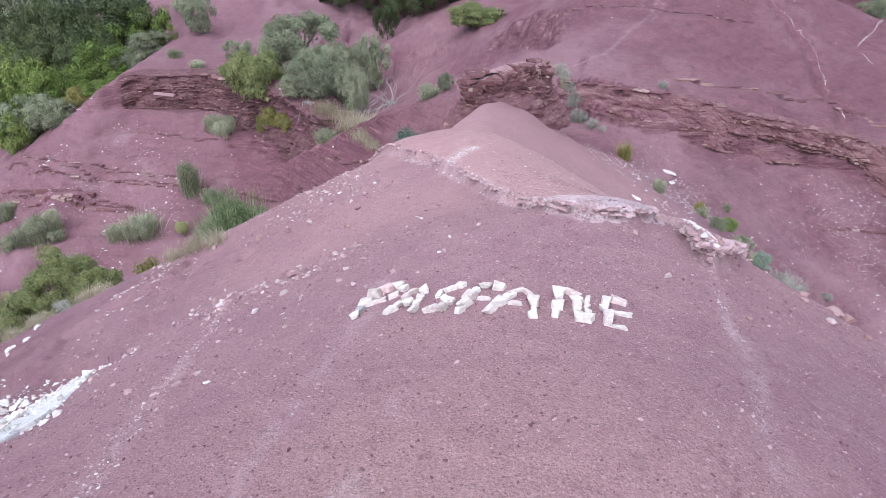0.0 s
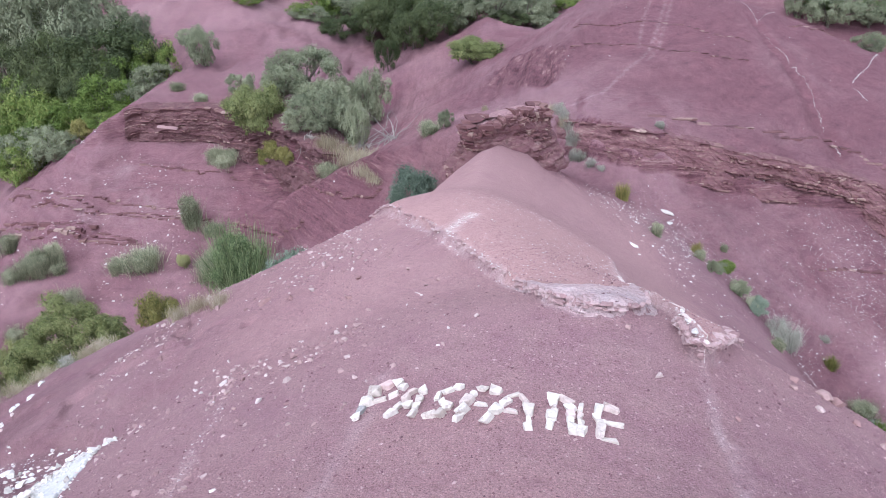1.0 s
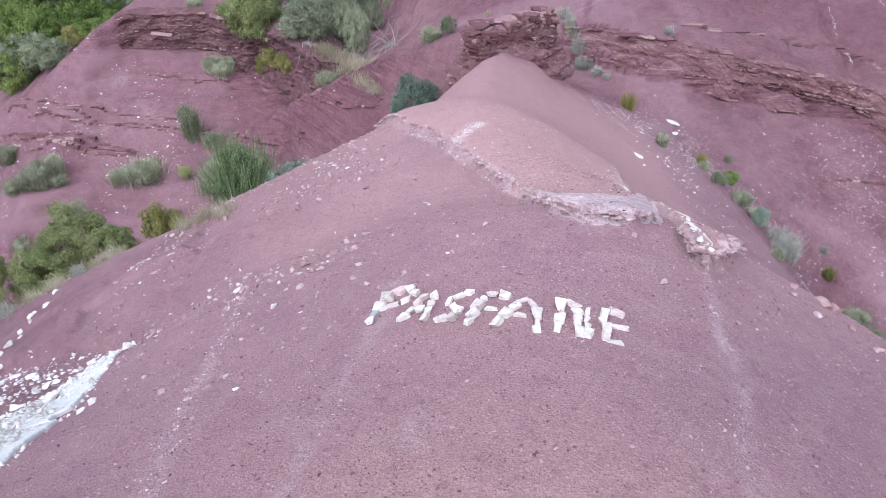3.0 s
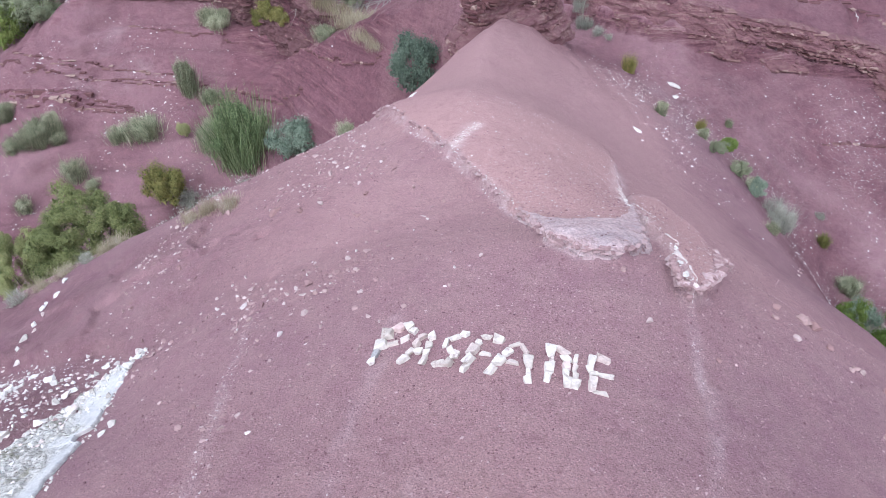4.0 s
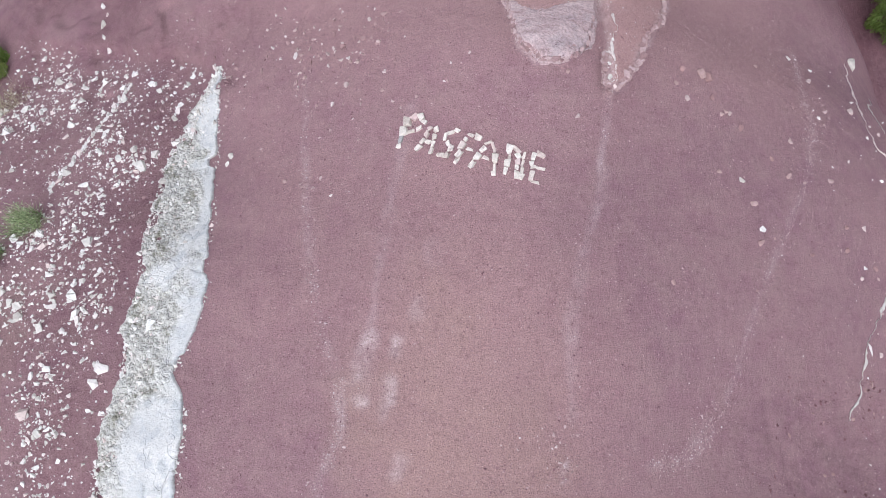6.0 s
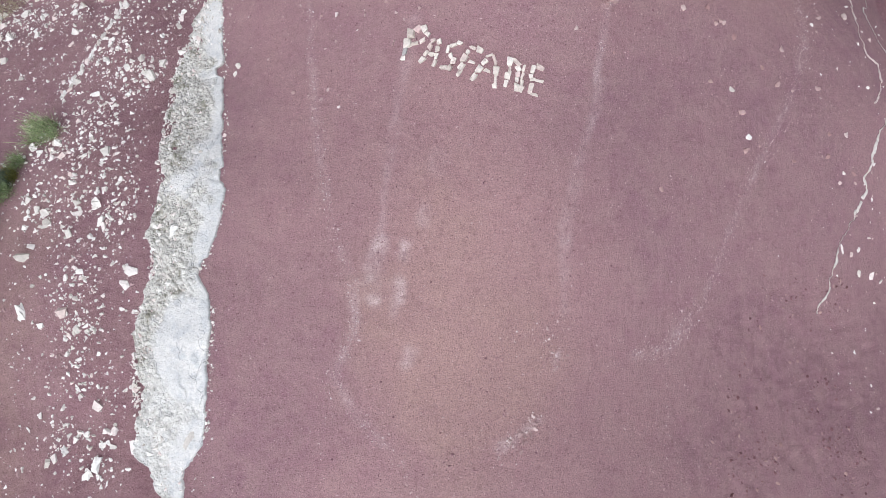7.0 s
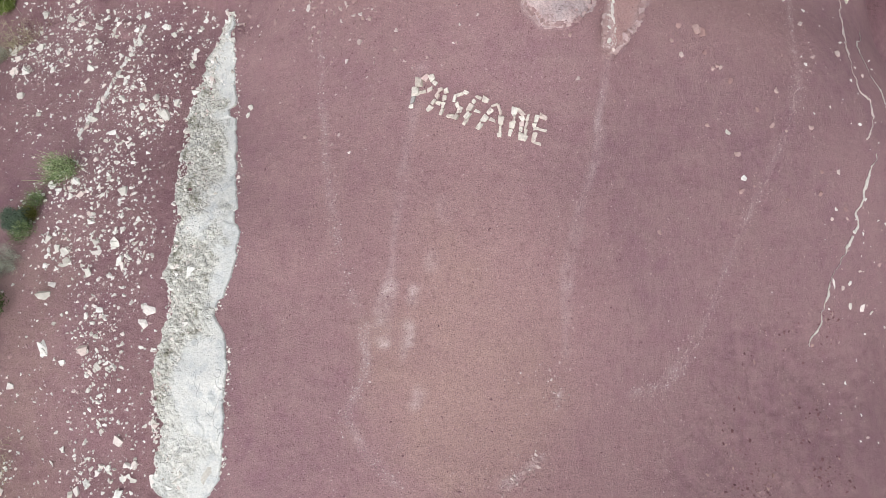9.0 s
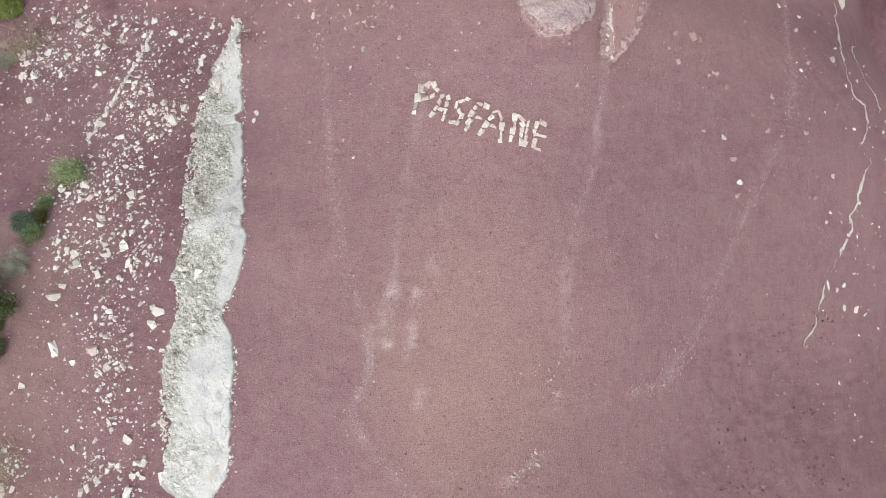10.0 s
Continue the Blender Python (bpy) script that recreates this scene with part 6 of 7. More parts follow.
def tree(seed, leaf, label, category, clumps, leaves, size, crown_part="crown", trunk=0.22, **kw):
    name = "tree" if category == "tree" else "bush"
    thing = empty(name, label, category, "trees" if name == "tree" else "bushes")
    co, f = limbs(seed + 1, 7, 0.62, 0.75, 0.05 if name == "tree" else 0.035, trunk)
    part("trunk", mesh_from("trunk", co, f, BARK, True), thing)
    co, f = leaf_cloud(seed, clumps, leaves, size, **kw)
    part(crown_part, mesh_from(crown_part, co, f, leaf), thing)
    return thing


def blades(seed, count, lean, width, curl=0.35, base=0.12):
    """Stems or grass blades that spring from one base, within radius 1 and height 1."""
    r = np.random.default_rng(seed)
    a = r.uniform(0, 2 * np.pi, count)
    out = lean * np.sqrt(r.random(count))
    h = r.uniform(0.55, 1.0, count) * (1 - 0.35 * (out / max(lean, 1e-6)) ** 2)
    bx, by = base * r.normal(size=count), base * r.normal(size=count)
    dx, dy = np.cos(a), np.sin(a)
    w = width * r.uniform(0.6, 1.3, count)
    rows = []
    for k, (u, ww) in enumerate(((0.0, 1.0), (0.5, 0.9), (1.0, 0.25))):
        x = bx + dx * out * (u ** (1 + curl))
        y = by + dy * out * (u ** (1 + curl))
        z = h * (u ** (1 - 0.4 * curl)) - 0.03 * (k == 0)
        tw = a + 1.57 + r.normal(0, 0.5, count)
        rows.append(np.stack([x - np.cos(tw) * w * ww, y - np.sin(tw) * w * ww, z], 1))
        rows.append(np.stack([x + np.cos(tw) * w * ww, y + np.sin(tw) * w * ww, z], 1))
    co = np.stack(rows, 1).reshape(-1, 3)
    i = np.arange(count)[:, None] * 6
    f = np.concatenate([i + np.array([0, 1, 3, 2]), i + np.array([2, 3, 5, 4])])
    return co, f


def broom(seed, leaf, label, stems=620, leaves=1400, category="shrub", name="shrub", lean=1.0, width=0.014, size=0.035, base=0.16, bloom=None):
    """An upright shrub of many thin stems with small leaves along them."""
    thing = empty(name, label, category, "shrubs")
    r = np.random.default_rng(seed)
    cos, fs, n = [], [], 0
    tufts = 7 if leaves else 4
    for i in range(tufts):
        co, f = blades(seed + 50 * i, stems // tufts, lean * r.uniform(0.4, 0.75), width, 0.3, base)
        a, d, h = 6.283 * (i + r.uniform(-0.3, 0.3)) / tufts, r.uniform(0.1, 0.5), r.uniform(0.62, 1.0)
        lean_x, lean_y = 0.25 * d * math.cos(a), 0.25 * d * math.sin(a)
        co = np.stack([co[:, 0] + d * math.cos(a) + lean_x * co[:, 2], co[:, 1] + d * math.sin(a) + lean_y * co[:, 2], co[:, 2] * h], 1)
        cos.append(co)
        fs.append(f + n)
        n += len(co)
    part("brush", mesh_from("brush", np.concatenate(cos), np.concatenate(fs), leaf), thing)
    if leaves:
        q, g = leaf_cloud(seed + 5, 34, leaves // 34, size, 0.35, 0.24, 0.0, 0.0, 0.3, 5)
        q = q * np.array([0.88, 0.88, 0.82])
        part("foliage", mesh_from("foliage", q, g, leaf), thing)
    if bloom:
        q, g = leaf_cloud(seed + 9, 26, 7, 0.03, 0.5, 0.06, 0.55, 0.0, 0.8, 1)
        part("blossom", mesh_from("blossom", q, g, bloom), thing, "small white flower heads")
    return thing


def plant_all(makers, rows, seed):
    """Plants of one kind: x, y, radius, height. A few shapes, turned and sized; the first of each shape is the one that was made."""
    r = np.random.default_rng(seed)
    used = [False] * len(makers)
    for i, (x, y, rad, tall) in enumerate(rows):
        k = i % len(makers)
        m = placed(x, y, rad, rad * r.uniform(0.88, 1.12), tall, r.uniform(0, 360), 0.06 * tall)
        if used[k]:
            copy_thing(makers[k], m)
        else:
            used[k] = (makers[k], m)
    for u in used:
        if u:
            u[0].matrix_basis = u[1]

plant_all([tree(11, OAK_LEAF, "dark green holm oak with a dense lumpy crown", "tree", 60, 210, 0.022, clump=0.21, inner=0.75, core=26), tree(12, OAK_LEAF, "dark green holm oak with a dense lumpy crown", "tree", 60, 210, 0.022, clump=0.21, inner=0.75, core=26), tree(13, OAK_LEAF, "dark green holm oak with a dense lumpy crown", "tree", 60, 210, 0.022, clump=0.21, inner=0.75, core=26)],
          [
              (-62.7, 119.2, 5.9, 17.1), (-58.4, 123.1, 5.2, 13.6), (-64.2, 148.9, 3.7, 7.5), (-40.7, 86.8, 7, 10.4), (-56.6, 91.7, 5.2, 9.5), (-64, 101.4, 4.1, 10.6),
              (-43.5, 84.2, 3.7, 11.1), (-50.6, 86.5, 3.9, 8.1), (-4.2, 96.9, 4.1, 5.9), (-7.3, 92, 2.2, 5.3), (-10.3, 121.3, 7.1, 12.6), (-2.2, 114.9, 9.4, 14.2),
              (7, 131.8, 6.5, 16.7), (10.5, 116.9, 5, 10.2), (-23.5, 131.8, 4.9, 7.4), (-26.5, 135.7, 2.1, 10.3), (-15.8, 136.5, 4.7, 9.7), (8.8, 99.5, 3.6, 2.4),
              (-15.1, 105.1, 4.2, 4.1), (48.6, 95, 3.7, 5.2), (54.2, 97.2, 5, 3.8), (56.3, 92.4, 4.4, 4.2),
          ], 1)

plant_all([tree(11, OAK_LEAF, "dark green holm oak with a dense lumpy crown", "tree", 60, 210, 0.022, clump=0.21, inner=0.75, core=26), tree(12, OAK_LEAF, "dark green holm oak with a dense lumpy crown", "tree", 60, 210, 0.022, clump=0.21, inner=0.75, core=26), tree(13, OAK_LEAF, "dark green holm oak with a dense lumpy crown", "tree", 60, 210, 0.022, clump=0.21, inner=0.75, core=26)],
          [
              (-38.9, 158.1, 5.48, 3.4), (43.6, 132.1, 1.1, 2.5), (47.2, 132, 1.3, 1.9), (6.9, 110.8, 6.5, 10.4), (2.6, 107.7, 5.9, 9.4), (-7.8, 111.1, 5.7, 10.1),
              (-1.5, 99.7, 4.8, 6.5), (-18.4, 123.8, 5.4, 5.6), (-58, 100, 6, 12.4), (-46.2, 83.2, 5.1, 9.9), (-37.7, 88.3, 3.9, 7.3), (-54.8, 86.3, 4.3, 8.4),
              (-40.5, 81.4, 4.7, 8.1), (-75.6, 122.9, 3.8, 12), (-74.2, 128.9, 3.5, 13.9), (6.8, 149.2, 6.8, 15.5), (-16.2, 123.2, 5.7, 10), (-4.7, 121.8, 6.1, 15),
              (5.2, 109.8, 5.6, 8.2), (-5.7, 104, 4.6, 9), (-11.1, 107.8, 4.3, 6.4), (-14.1, 130.9, 4.5, 13.3),
          ], 23)

plant_all([tree(11, OAK_LEAF, "dark green holm oak with a dense lumpy crown", "tree", 60, 210, 0.022, clump=0.21, inner=0.75, core=26), tree(12, OAK_LEAF, "dark green holm oak with a dense lumpy crown", "tree", 60, 210, 0.022, clump=0.21, inner=0.75, core=26), tree(13, OAK_LEAF, "dark green holm oak with a dense lumpy crown", "tree", 60, 210, 0.022, clump=0.21, inner=0.75, core=26)],
          [
              (15, 111.6, 4.8, 7.6), (-49.9, 88.5, 5, 12.4), (-41.8, 81.3, 4, 8.5),
          ], 45)

plant_all([tree(21, GREY_LEAF, "grey-green wild olive tree with a feathery crown", "tree", 66, 180, 0.022, clump=0.2, inner=0.75, core=26), tree(22, GREY_LEAF, "grey-green wild olive tree with a feathery crown", "tree", 66, 180, 0.022, clump=0.2, inner=0.75, core=26)],
          [
              (-51.5, 95.2, 7.8, 16.6), (-14.1, 70.7, 5, 6.4), (-16.8, 71.8, 2.8, 4.1), (-4.5, 129.8, 6.4, 17.8), (15.8, 123.7, 6.2, 11.2), (23.6, 139.6, 7.5, 7.6),
              (3.3, 144.7, 6.6, 18.3), (15.3, 155.9, 7.6, 17.6), (25.5, 160.8, 8.5, 10.1), (-9.3, 135.2, 4.7, 13.7), (11.4, 102.7, 4.9, 5.6), (19.8, 127.5, 5.9, 7.6),
              (-13.6, 115.2, 5.9, 7.7), (7.2, 100.3, 4, 4.7), (-49.8, 98.6, 5.8, 13.1), (-41.7, 93.4, 4.1, 10), (-53.5, 125.1, 2.9, 5.8), (16.8, 145.9, 6.7, 11.8),
              (49, 92.4, 3.7, 4.9), (54.1, 92.1, 4, 3.9), (-11.5, 67.3, 2.9, 5.6), (-9.9, 115.9, 5.9, 10.4),
          ], 2)

plant_all([tree(21, GREY_LEAF, "grey-green wild olive tree with a feathery crown", "tree", 66, 180, 0.022, clump=0.2, inner=0.75, core=26), tree(22, GREY_LEAF, "grey-green wild olive tree with a feathery crown", "tree", 66, 180, 0.022, clump=0.2, inner=0.75, core=26)],
          [
              (0.9, 117.7, 6.4, 14.7), (9.3, 107.4, 4.6, 7), (0.9, 102.3, 4.5, 6.9), (-21, 122.6, 3.8, 7.3), (-59.1, 98.2, 5.1, 13.8), (-11.3, 62.5, 3.3, 4.6),
          ], 24)

plant_all([tree(31, GREY_LEAF, "grey-green bush growing on red ground", "bush", 40, 170, 0.028, trunk=0.1, clump=0.25, inner=0.75, low=0.0, core=26), tree(32, GREY_LEAF, "grey-green bush growing on red ground", "bush", 40, 170, 0.028, trunk=0.1, clump=0.25, inner=0.75, low=0.0, core=26)],
          [
              (-29.6, 86.6, 2.8, 5.9), (-44.9, 72.5, 4, 5.4), (-34.7, 76.4, 2.2, 3.3), (-35.3, 83.1, 3.1, 4.2), (-7.4, 72, 2.6, 6.9), (-9.6, 66.5, 2.1, 5.4),
              (22.8, 107.6, 3.8, 4.3), (27.6, 110.2, 2.6, 3), (13.9, 101.5, 4.1, 3.1), (-20.1, 109.4, 3.5, 2.6), (32.8, 117.1, 3.06, 1.9), (45.6, 94.8, 2.2, 5.1),
              (50.5, 84.7, 2.4, 3), (-38.2, 122.2, 1.9, 2.4), (-44.4, 160.7, 5.48, 3.4), (-54.9, 160.5, 2.74, 1.7), (-61.5, 158.6, 4.9, 3.3), (41.4, 159.9, 6.77, 4.2),
              (48.1, 165.9, 3.06, 1.9), (62.7, 179.2, 1.61, 1), (60.9, 159.6, 1.61, 1),
          ], 3)

plant_all([tree(31, GREY_LEAF, "grey-green bush growing on red ground", "bush", 40, 170, 0.028, trunk=0.1, clump=0.25, inner=0.75, low=0.0, core=26), tree(32, GREY_LEAF, "grey-green bush growing on red ground", "bush", 40, 170, 0.028, trunk=0.1, clump=0.25, inner=0.75, low=0.0, core=26)],
          [
              (70, 132.8, 1.1, 1.2), (43.1, 103.6, 1.6, 2.6), (24, 123.4, 4.8, 5), (-10, 73.7, 2.3, 6.7), (-11.5, 62.5, 2, 2.5), (-21.4, 73.4, 1.8, 2.9),
              (11.4, 25.7, 0.3, 0.7), (-39.9, 79.2, 2.9, 1.9), (-40, 69.2, 2.58, 1.6), (-34.1, 96, 2.6, 2.8), (0.2, 49.7, 0.8, 1.6), (-40.7, 69.2, 2.7, 3.4),
              (-8.2, 61.2, 2, 5.6), (-13.3, 61.7, 2, 2.7), (55.4, 153.6, 2.4, 2.9), (63.3, 150.3, 2.9, 2.9), (70.9, 134.1, 2.1, 1.8), (73.7, 128.3, 2, 1.8),
              (49.9, 105.8, 1.7, 2.1), (45.1, 106, 2.1, 2.1),
          ], 25)

plant_all([tree(31, GREY_LEAF, "grey-green bush growing on red ground", "bush", 40, 170, 0.028, trunk=0.1, clump=0.25, inner=0.75, low=0.0, core=26), tree(32, GREY_LEAF, "grey-green bush growing on red ground", "bush", 40, 170, 0.028, trunk=0.1, clump=0.25, inner=0.75, low=0.0, core=26)],
          [
              (12.5, 25.2, 0.5, 0.8), (12.2, 26.9, 0.45, 0.7),
          ], 47)

plant_all([tree(41, FRESH_LEAF, "fresh green bush on the overgrown slope", "bush", 46, 160, 0.029, trunk=0.1, clump=0.24, inner=0.75, low=0.0, core=26), tree(42, FRESH_LEAF, "fresh green bush on the overgrown slope", "bush", 46, 160, 0.029, trunk=0.1, clump=0.24, inner=0.75, low=0.0, core=26)],
          [
              (-51, 81.7, 4.4, 8), (-44, 77.6, 3.9, 6.2), (-37.8, 76.5, 4.1, 5.6), (-48.9, 74.9, 3.5, 7.6), (-35.9, 71.1, 2.4, 1.9), (18.3, 104.2, 3.3, 2.6),
              (-29.1, 119.6, 4.2, 3.3), (-24.8, 121.9, 3.8, 4.5), (-18.1, 114.9, 3.2, 5.6), (36.9, 112.4, 0.81, 0.5), (-56.9, 134.7, 1.29, 0.8), (17.7, 18.6, 0.8, 1.6),
              (19.1, 21, 0.6, 1.2), (17.6, 18.1, 1.1, 2.7), (18.5, 15.6, 1.3, 3.1), (-54.7, 87.8, 4.3, 4.4), (-47.6, 80.5, 4, 3.7), (-46.4, 85.9, 3.5, 3.6),
              (-45.9, 73.4, 3.4, 3.4), (-38.7, 83.5, 3.7, 7), (-49.8, 77.5, 3.9, 8.9),
          ], 4)

plant_all([tree(41, FRESH_LEAF, "fresh green bush on the overgrown slope", "bush", 46, 160, 0.029, trunk=0.1, clump=0.24, inner=0.75, low=0.0, core=26), tree(42, FRESH_LEAF, "fresh green bush on the overgrown slope", "bush", 46, 160, 0.029, trunk=0.1, clump=0.24, inner=0.75, low=0.0, core=26)],
          [
              (-46.4, 80, 4, 7.8), (-41.5, 76.6, 3.2, 5.3), (-45.5, 69.9, 3, 4.9), (-34.8, 74.5, 2.1, 1.3), (-35.9, 87, 3.2, 6.1), (-52, 86.9, 3.9, 9.3),
              (15.8, 19.5, 0.7, 1.7), (18.3, 17.3, 1, 2.2), (-33.2, 119.9, 3.3, 3.3), (-28.7, 116.6, 3.3, 3.3), (-25.9, 126.1, 4, 4), (-21.5, 123.1, 3.4, 3.9),
              (-18, 115.5, 2.8, 2.8), (-29.3, 109.4, 2.6, 1.9), (-21.8, 111.1, 2.7, 2.2),
          ], 26)

plant_all([tree(51, YELLOW_LEAF, "yellowing bush among green ones", "bush", 36, 230, 0.028, trunk=0.1, clump=0.3, low=0.0)],
          [
              (-38.9, 71.7, 1.4, 2.9), (-15.9, 63.3, 1.6, 2.2), (-22, 45.8, 2.2, 4.6), (-17.3, 64.2, 1.1, 1.7), (-17, 64.3, 1.4, 2.5), (-14.5, 61.9, 1.2, 2.1),
          ], 5)

plant_all([tree(61, MASTIC_LEAF, "dense rounded mastic bush with glossy light leaves", "bush", 70, 300, 0.022, trunk=0.12, clump=0.26), tree(62, MASTIC_LEAF, "dense rounded mastic bush with glossy light leaves", "bush", 70, 300, 0.022, trunk=0.12, clump=0.26)],
          [
              (-18.4, 65.7, 3.5, 5.9), (3.3, 78.2, 3.8, 3.3), (-22.1, 52, 0.7, 1.6),
          ], 6)

plant_all([tree(65, MASTIC_LEAF, "broad dense mastic bush with light green leaves", "bush", 190, 420, 0.015, trunk=0.12, clump=0.15, inner=0.8, low=0.1, core=24, aspect=2.2), tree(66, MASTIC_LEAF, "broad dense mastic bush with light green leaves", "bush", 190, 420, 0.015, trunk=0.12, clump=0.15, inner=0.8, low=0.1, core=24, aspect=2.2)],
          [
              (-13.1, 20.3, 2.3, 5.0), (-15.3, 19.5, 1.7, 4.6),
          ], 16)

plant_all([tree(71, FRESH_LEAF, "low green bush at the slope edge", "bush", 90, 110, 0.036, trunk=0.1)],
          [
              (13.4, 28.7, 0.5, 0.8), (17.3, 18.9, 0.9, 2), (19.4, 17.9, 1, 2.5), (-13.8, 10.8, 0.5, 0.7), (-14.3, 11.2, 0.8, 0.8),
          ], 7)

plant_all([broom(81, BROOM_LEAF, "upright grey-green broom shrub on red marl", 620, 5600, width=0.007, size=0.034), broom(82, BROOM_LEAF, "upright grey-green broom shrub on red marl", 620, 5600, width=0.007, size=0.034)],
          [
              (-22.6, 56.7, 1.4, 4.6), (-25.5, 52.2, 2.4, 3.3), (-19.7, 51.7, 1.7, 3.4), (-33.8, 51.3, 1.3, 2.4), (-27.6, 51.7, 1.4, 1.9), (-21.4, 64.2, 1.7, 2.2),
              (-30.2, 47.8, 1.5, 2.8), (-33.1, 44.4, 1, 1.8), (-33.7, 50.7, 1.3, 2.8), (-7.3, 46.4, 1.1, 1.7), (-14, 46.2, 1.1, 1.3), (-28.6, 47.1, 1, 1.2),
              (-32.5, 51.1, 1, 1.4), (-35.8, 50, 1.4, 1.9), (9.6, 28, 0.4, 1), (12.5, 25.3, 0.5, 0.9), (12.1, 20.6, 0.4, 0.6), (14.4, 31.6, 0.3, 0.6),
              (16.5, 19.7, 0.6, 1.5), (-10, 56.9, 1.5, 2),
          ], 8)

plant_all([broom(81, BROOM_LEAF, "upright grey-green broom shrub on red marl", 620, 5600, width=0.007, size=0.034), broom(82, BROOM_LEAF, "upright grey-green broom shrub on red marl", 620, 5600, width=0.007, size=0.034)],
          [
              (-25.3, 71.4, 1.2, 1.2), (-29, 75.3, 1.2, 1.5), (-1, 50.5, 1.3, 1.5), (-22.5, 65, 1.3, 2.5), (-21.2, 65.3, 1.1, 1.7), (-20.6, 56, 1.3, 2),
              (-34.2, 50.6, 1.7, 2.8), (-38.5, 54.8, 1.3, 3), (-32.8, 51.8, 1, 2.9), (13, 24.6, 0.55, 0.95), (11.7, 27.9, 0.4, 0.7), (17.5, 22.5, 0.8, 1.3),
          ], 30)

plant_all([broom(91, GREEN_BROOM, "large grey-green broom shrub with upright stems", 1300, 14000, width=0.006, size=0.028)],
          [
              (-17, 50.2, 3.2, 8.4),
          ], 9)

plant_all([tree(95, TEAL_LEAF, "blue-green rounded bush in the gully", "bush", 34, 260, 0.026, trunk=0.1, clump=0.32, inner=0.7, low=0.0), tree(96, TEAL_LEAF, "blue-green rounded bush in the gully", "bush", 34, 260, 0.026, trunk=0.1, clump=0.32, inner=0.7, low=0.0)],
          [
              (-2, 44.2, 2.2, 4.1), (-11.9, 48.1, 2.3, 3.3), (13.0, 24.2, 0.5, 0.9), (17.1, 20.7, 0.9, 1.5), (-10.0, 3.75, 0.45, 0.5),
          ], 10)

plant_all([broom(99, STRAW, "dry straw-coloured grass hanging over the bank", 700, 0, "grass", "grass_clump", 0.9, 0.008, base=0.42)],
          [
              (-6.5, 53.9, 1.77, 1.1), (-9.2, 15.6, 0.4, 0.32), (-23.2, 40.2, 0.9, 0.6), (-9.4, 15.3, 0.35, 0.28), (-10.4, 14.7, 0.35, 0.3), (-11, 14.4, 0.4, 0.3),
              (-22.6, 42.4, 0.7, 0.6), (-31.6, 33.5, 0.8, 0.7), (-9.3, 58.3, 1.3, 1.3), (-7.8, 56.6, 1.3, 1.4), (-6, 51.3, 1.1, 1.2), (-5, 49.7, 0.9, 0.9),
              (-10.4, 58.9, 1, 2), (-6.3, 14.2, 0.3, 0.5), (-5.8, 14.3, 0.3, 0.5), (-5.2, 14.1, 0.3, 0.5),
          ], 11)

plant_all([broom(103, YELLOW_LEAF, "yellow-green grass tuft on red marl", 500, 0, "grass", "grass_clump"), broom(104, YELLOW_LEAF, "yellow-green grass tuft on red marl", 500, 0, "grass", "grass_clump")],
          [
              (9.8, 35, 0.6, 1.4), (12.3, 29.8, 0.4, 1), (17.2, 24.9, 0.5, 0.8), (-9.7, 3.9, 0.3, 0.6),
          ], 12)

plant_all([broom(107, SILVER_LEAF, "silvery grey shrub on the stony slope", 240, 7000, width=0.007, size=0.018)],
          [
              (-20.5, 45.8, 1.4, 2.6), (13.9, 23.0, 0.7, 1.3), (17.6, 26.5, 0.4, 0.5), (12.9, 40.2, 0.4, 0.7), (12.9, 40.2, 0.4, 0.7), (-9.9, 2.85, 0.5, 0.6),
              (-9.8, 14.9, 0.4, 0.4), (-23.1, 41.6, 1, 1.3), (-14.6, 46.7, 1.4, 1.2), (-11.8, 14.3, 0.5, 0.5), (-29.2, 34.2, 1.5, 1.3), (19.2, 19.7, 0.8, 1.5),
              (13.5, 23.4, 0.7, 1.3), (13.5, 22.5, 0.95, 1.8), (17.7, 20, 0.8, 1.4), (-13.2, 8.8, 0.5, 0.9), (-10.3, 2.7, 0.5, 0.7),
              (7.4, 43.6, 0.6, 1.2), (7.45, 41.9, 0.6, 1.2), (7.65, 41.2, 0.6, 1.2), (7.8, 40.4, 0.65, 1.3), (7.9, 39.6, 0.6, 1.2), (8.25, 39.5, 0.55, 1.0), (8.7, 38.7, 0.55, 0.8), (9.2, 38.2, 0.4, 0.5),
          ], 13)

plant_all([broom(111, SILVER_LEAF, "pale flowering grey shrub on the slope edge", 420, 1800, width=0.008, size=0.02, bloom=PETAL)],
          [
              (-20.9, 44.1, 1.4, 1.8), (-19.4, 44.9, 1.3, 1.8), (-18.1, 45.8, 1.2, 1.6), (-21.9, 43.1, 1.1, 1.4), (-17, 46.5, 0.8, 1), (-19.6, 44.6, 1.1, 1.6),
              (-18.5, 45.3, 1.2, 1.6), (-17.4, 46.2, 1, 1.4), (-16.1, 46.8, 1, 1.2), (-20.1, 43.9, 1, 1.4), (-21.3, 43, 0.9, 1.4),
          ], 14)

plant_all([broom(115, STRAW, "dry grass tuft on the rock knob", 260, 0, "grass", "grass_clump", base=0.4)],
          [
              (4.1, 46.7, 0.5, 1.2), (7, 44.4, 0.4, 1), (3.1, 50.8, 0.3, 0.7), (7.4, 41.5, 0.3, 1),
          ], 15)


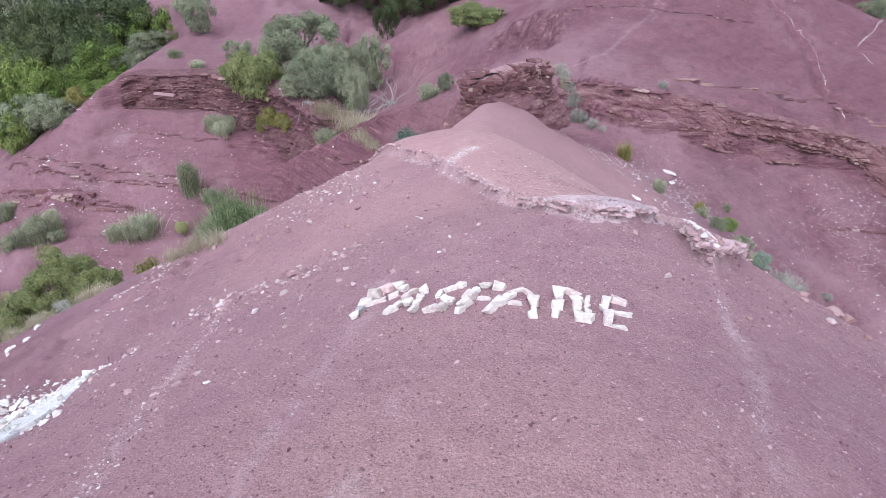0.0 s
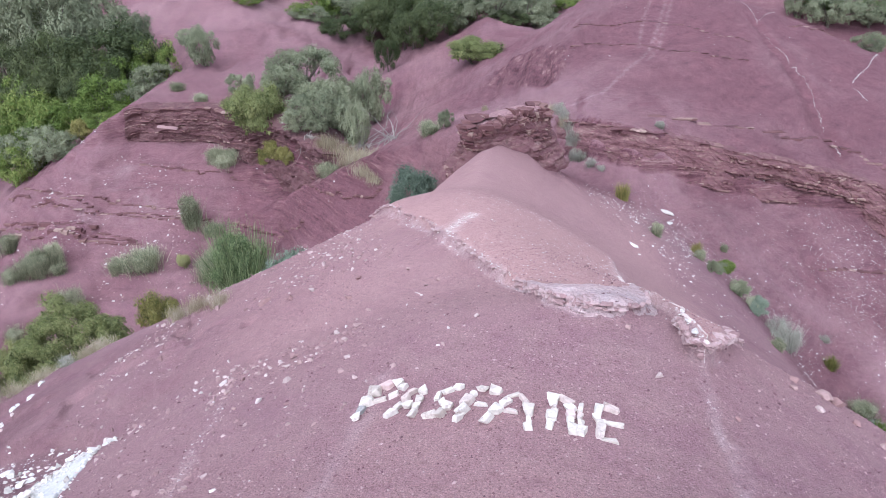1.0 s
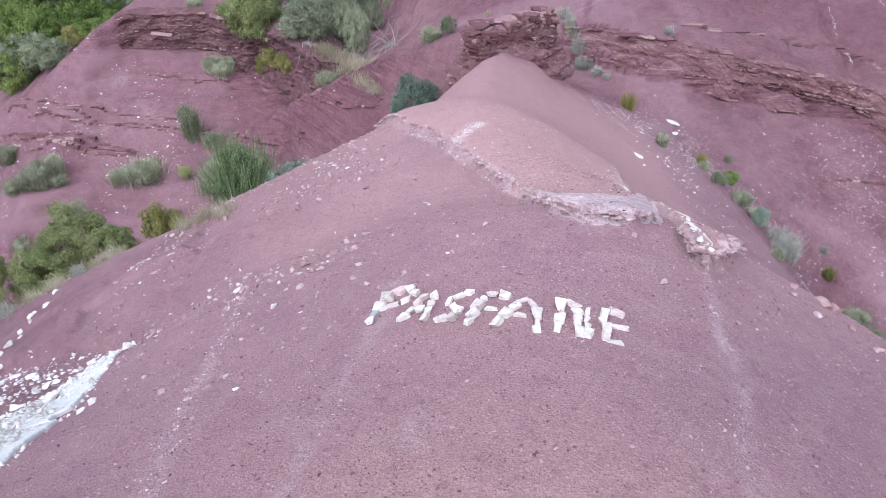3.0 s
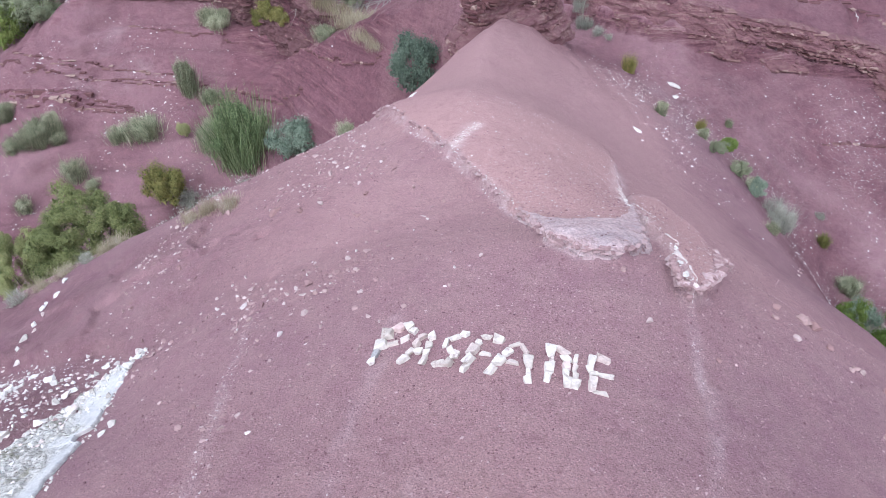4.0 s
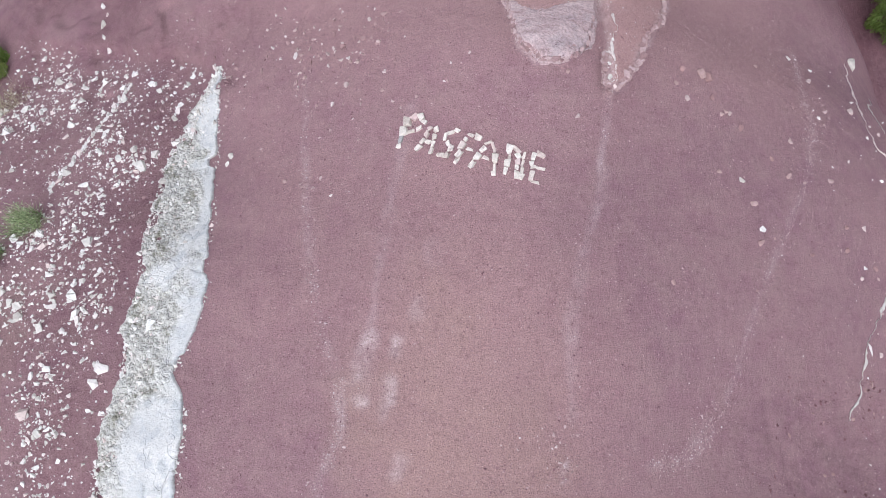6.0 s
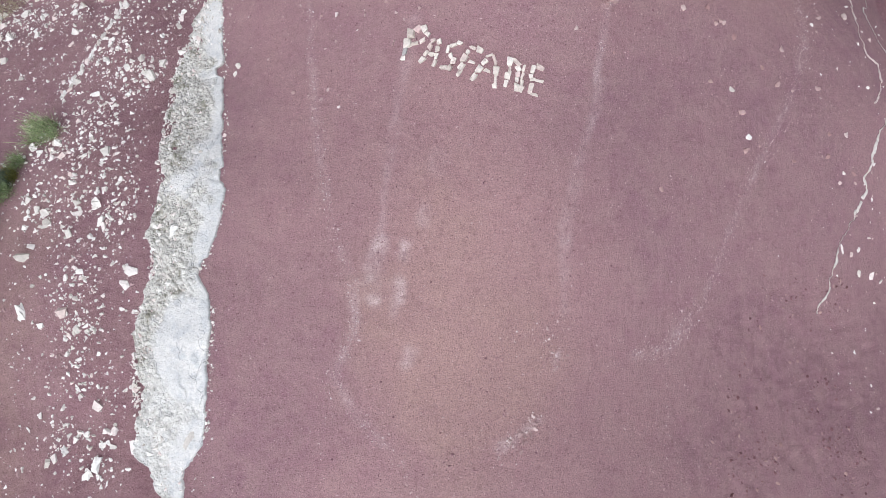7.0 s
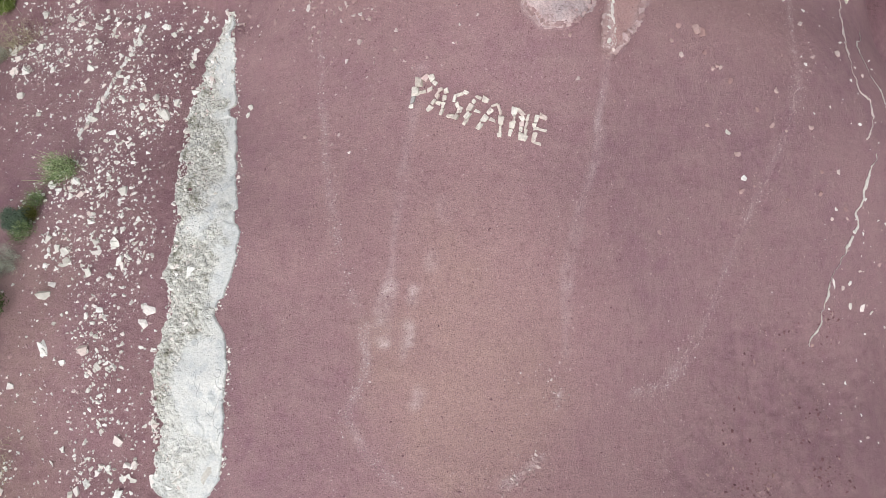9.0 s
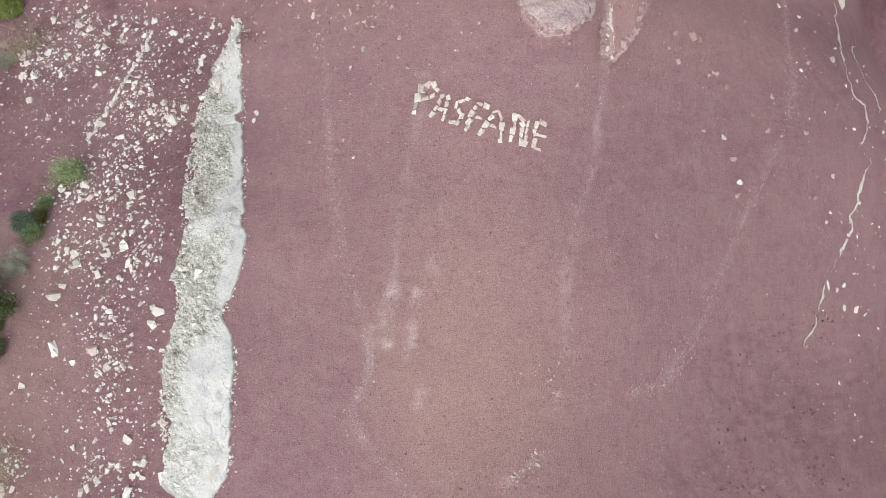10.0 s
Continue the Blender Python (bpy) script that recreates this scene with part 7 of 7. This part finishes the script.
plant_all([broom(121, GREEN_BROOM, "olive-green tuft of thin stems among the rubble", 500, 1800, "shrub", "shrub", 1.0, 0.009, size=0.03)],
          [
              (-9.2, 4.95, 0.55, 0.7), (-9.7, 4.2, 0.35, 0.4), (-9.75, 3.5, 0.4, 0.45),
          ], 17)

plant_all([tree(125, OAK_LEAF, "low dark green bush at the edge of the rubble", "bush", 40, 220, 0.035, trunk=0.1, clump=0.3, low=0.0)],
          [
              (-10.25, 1.75, 0.75, 0.8), (-10.3, 0.95, 0.5, 0.6),
          ], 18)

plant_all([broom(127, STRAW, "dry straw-coloured scrub at the edge of the rubble", 420, 0, "grass", "grass_clump", 1.0, 0.008, base=0.5)],
          [
              (-13.2, 8.9, 0.8, 0.4), (-12.3, 9.1, 0.6, 0.3), (-9.7, -1.7, 0.6, 0.3), (-10.3, -2.1, 0.6, 0.4), (-10.6, 2.2, 0.5, 0.5),
          ], 19)


# ---------------------------------------------------------------- distance
def glow_backdrop():
    """An added glowing sheet in place of bright sky and haze; closes the view."""
    m = bpy.data.materials.new("white_sky_glow")
    m.use_nodes = True
    N, L = m.node_tree.nodes, m.node_tree.links
    N.remove(N["Principled BSDF"])
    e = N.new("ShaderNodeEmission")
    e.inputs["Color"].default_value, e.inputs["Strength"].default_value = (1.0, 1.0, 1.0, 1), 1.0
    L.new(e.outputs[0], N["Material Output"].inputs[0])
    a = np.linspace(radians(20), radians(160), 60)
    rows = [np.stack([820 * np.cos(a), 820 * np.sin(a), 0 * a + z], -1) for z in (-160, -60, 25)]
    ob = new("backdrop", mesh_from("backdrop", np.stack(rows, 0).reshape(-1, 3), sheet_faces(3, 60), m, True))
    return tagged(ob, "glowing white sheet in place of bright sky and haze beyond the hills", "backdrop", kind="structure")


glow_backdrop()


# ---------------------------------------------------------------- cairn, dead branches, roots
def cairn(x, y, wide, tall):
    thing = empty("stone_cairn", "pile of pale stones on the far red ridge", "cairn")
    z = height(x, y)
    thing.location = (x, y, z)
    r = np.random.default_rng(77)
    for i in range(70):
        h = r.random() ** 1.3
        a, d = r.uniform(0, 6.283), (1 - 0.75 * h) * wide * 0.5 * math.sqrt(r.random())
        ob = part("stone", WHITE_MESHES[int(r.integers(7))], thing)
        s = r.uniform(0.7, 1.15)
        ob.matrix_basis = pose(d * math.cos(a), d * math.sin(a), h * tall, r.uniform(-20, 20), r.uniform(-20, 20), r.uniform(0, 360)) @ Matrix.Diagonal((s * 1.4, s, s * 0.7, 1))
    return thing


def branches(name, label, x, y, z, count, length, radius, seed, down=0.0, mat=None, category="branches"):
    """Bare crooked branches that spring from one place; each is a part."""
    thing = empty(name, label, category)
    thing.location = (x, y, z)
    r = np.random.default_rng(seed)
    for i in range(count):
        a, e = r.uniform(0, 6.283), r.uniform(-0.2, 0.9) - down * 1.5
        p = np.array([r.normal(0, 0.25) * length * 0.3, r.normal(0, 0.15) * length * 0.3, 0.0])
        run, rad = [tuple(p)], [radius]
        l = length * r.uniform(0.5, 1.0) / 5
        for k in range(5):
            a, e = a + r.normal(0, 0.35), e + r.normal(0, 0.25) - 0.12
            p = p + l * np.array([math.cos(a) * math.cos(e), math.sin(a) * math.cos(e), math.sin(e)])
            run.append(tuple(p))
            rad.append(radius * (1 - (k + 1) / 5.6))
        co, f = tube(run, rad, 5)
        part("branch", mesh_from("branch", co, f, mat or DEAD_WOOD, True), thing)
    return thing


cairn(31.9, 136.9, 3.4, 2.8)
branches("dead_branches", "grey dead branches fallen below the bush", -7.6, 60.0, height(-7.6, 60.0) + 0.6, 34, 5.0, 0.07, 81)
branches("dead_branches", "tangled grey twigs at the gully head", -4.6, 57.0, height(-4.6, 57.0) + 0.5, 30, 4.0, 0.05, 83)
branches("hanging_roots", "bare pale roots hanging down the bank face", -12.0, 60.2, height(-12.0, 61.5) + 0.2, 24, 3.6, 0.05, 85, 0.7, None, "roots")
branches("hanging_roots", "thin roots over the undercut bank", -9.4, 56.6, height(-9.4, 58.0) + 0.1, 20, 3.2, 0.045, 87, 0.7, None, "roots")
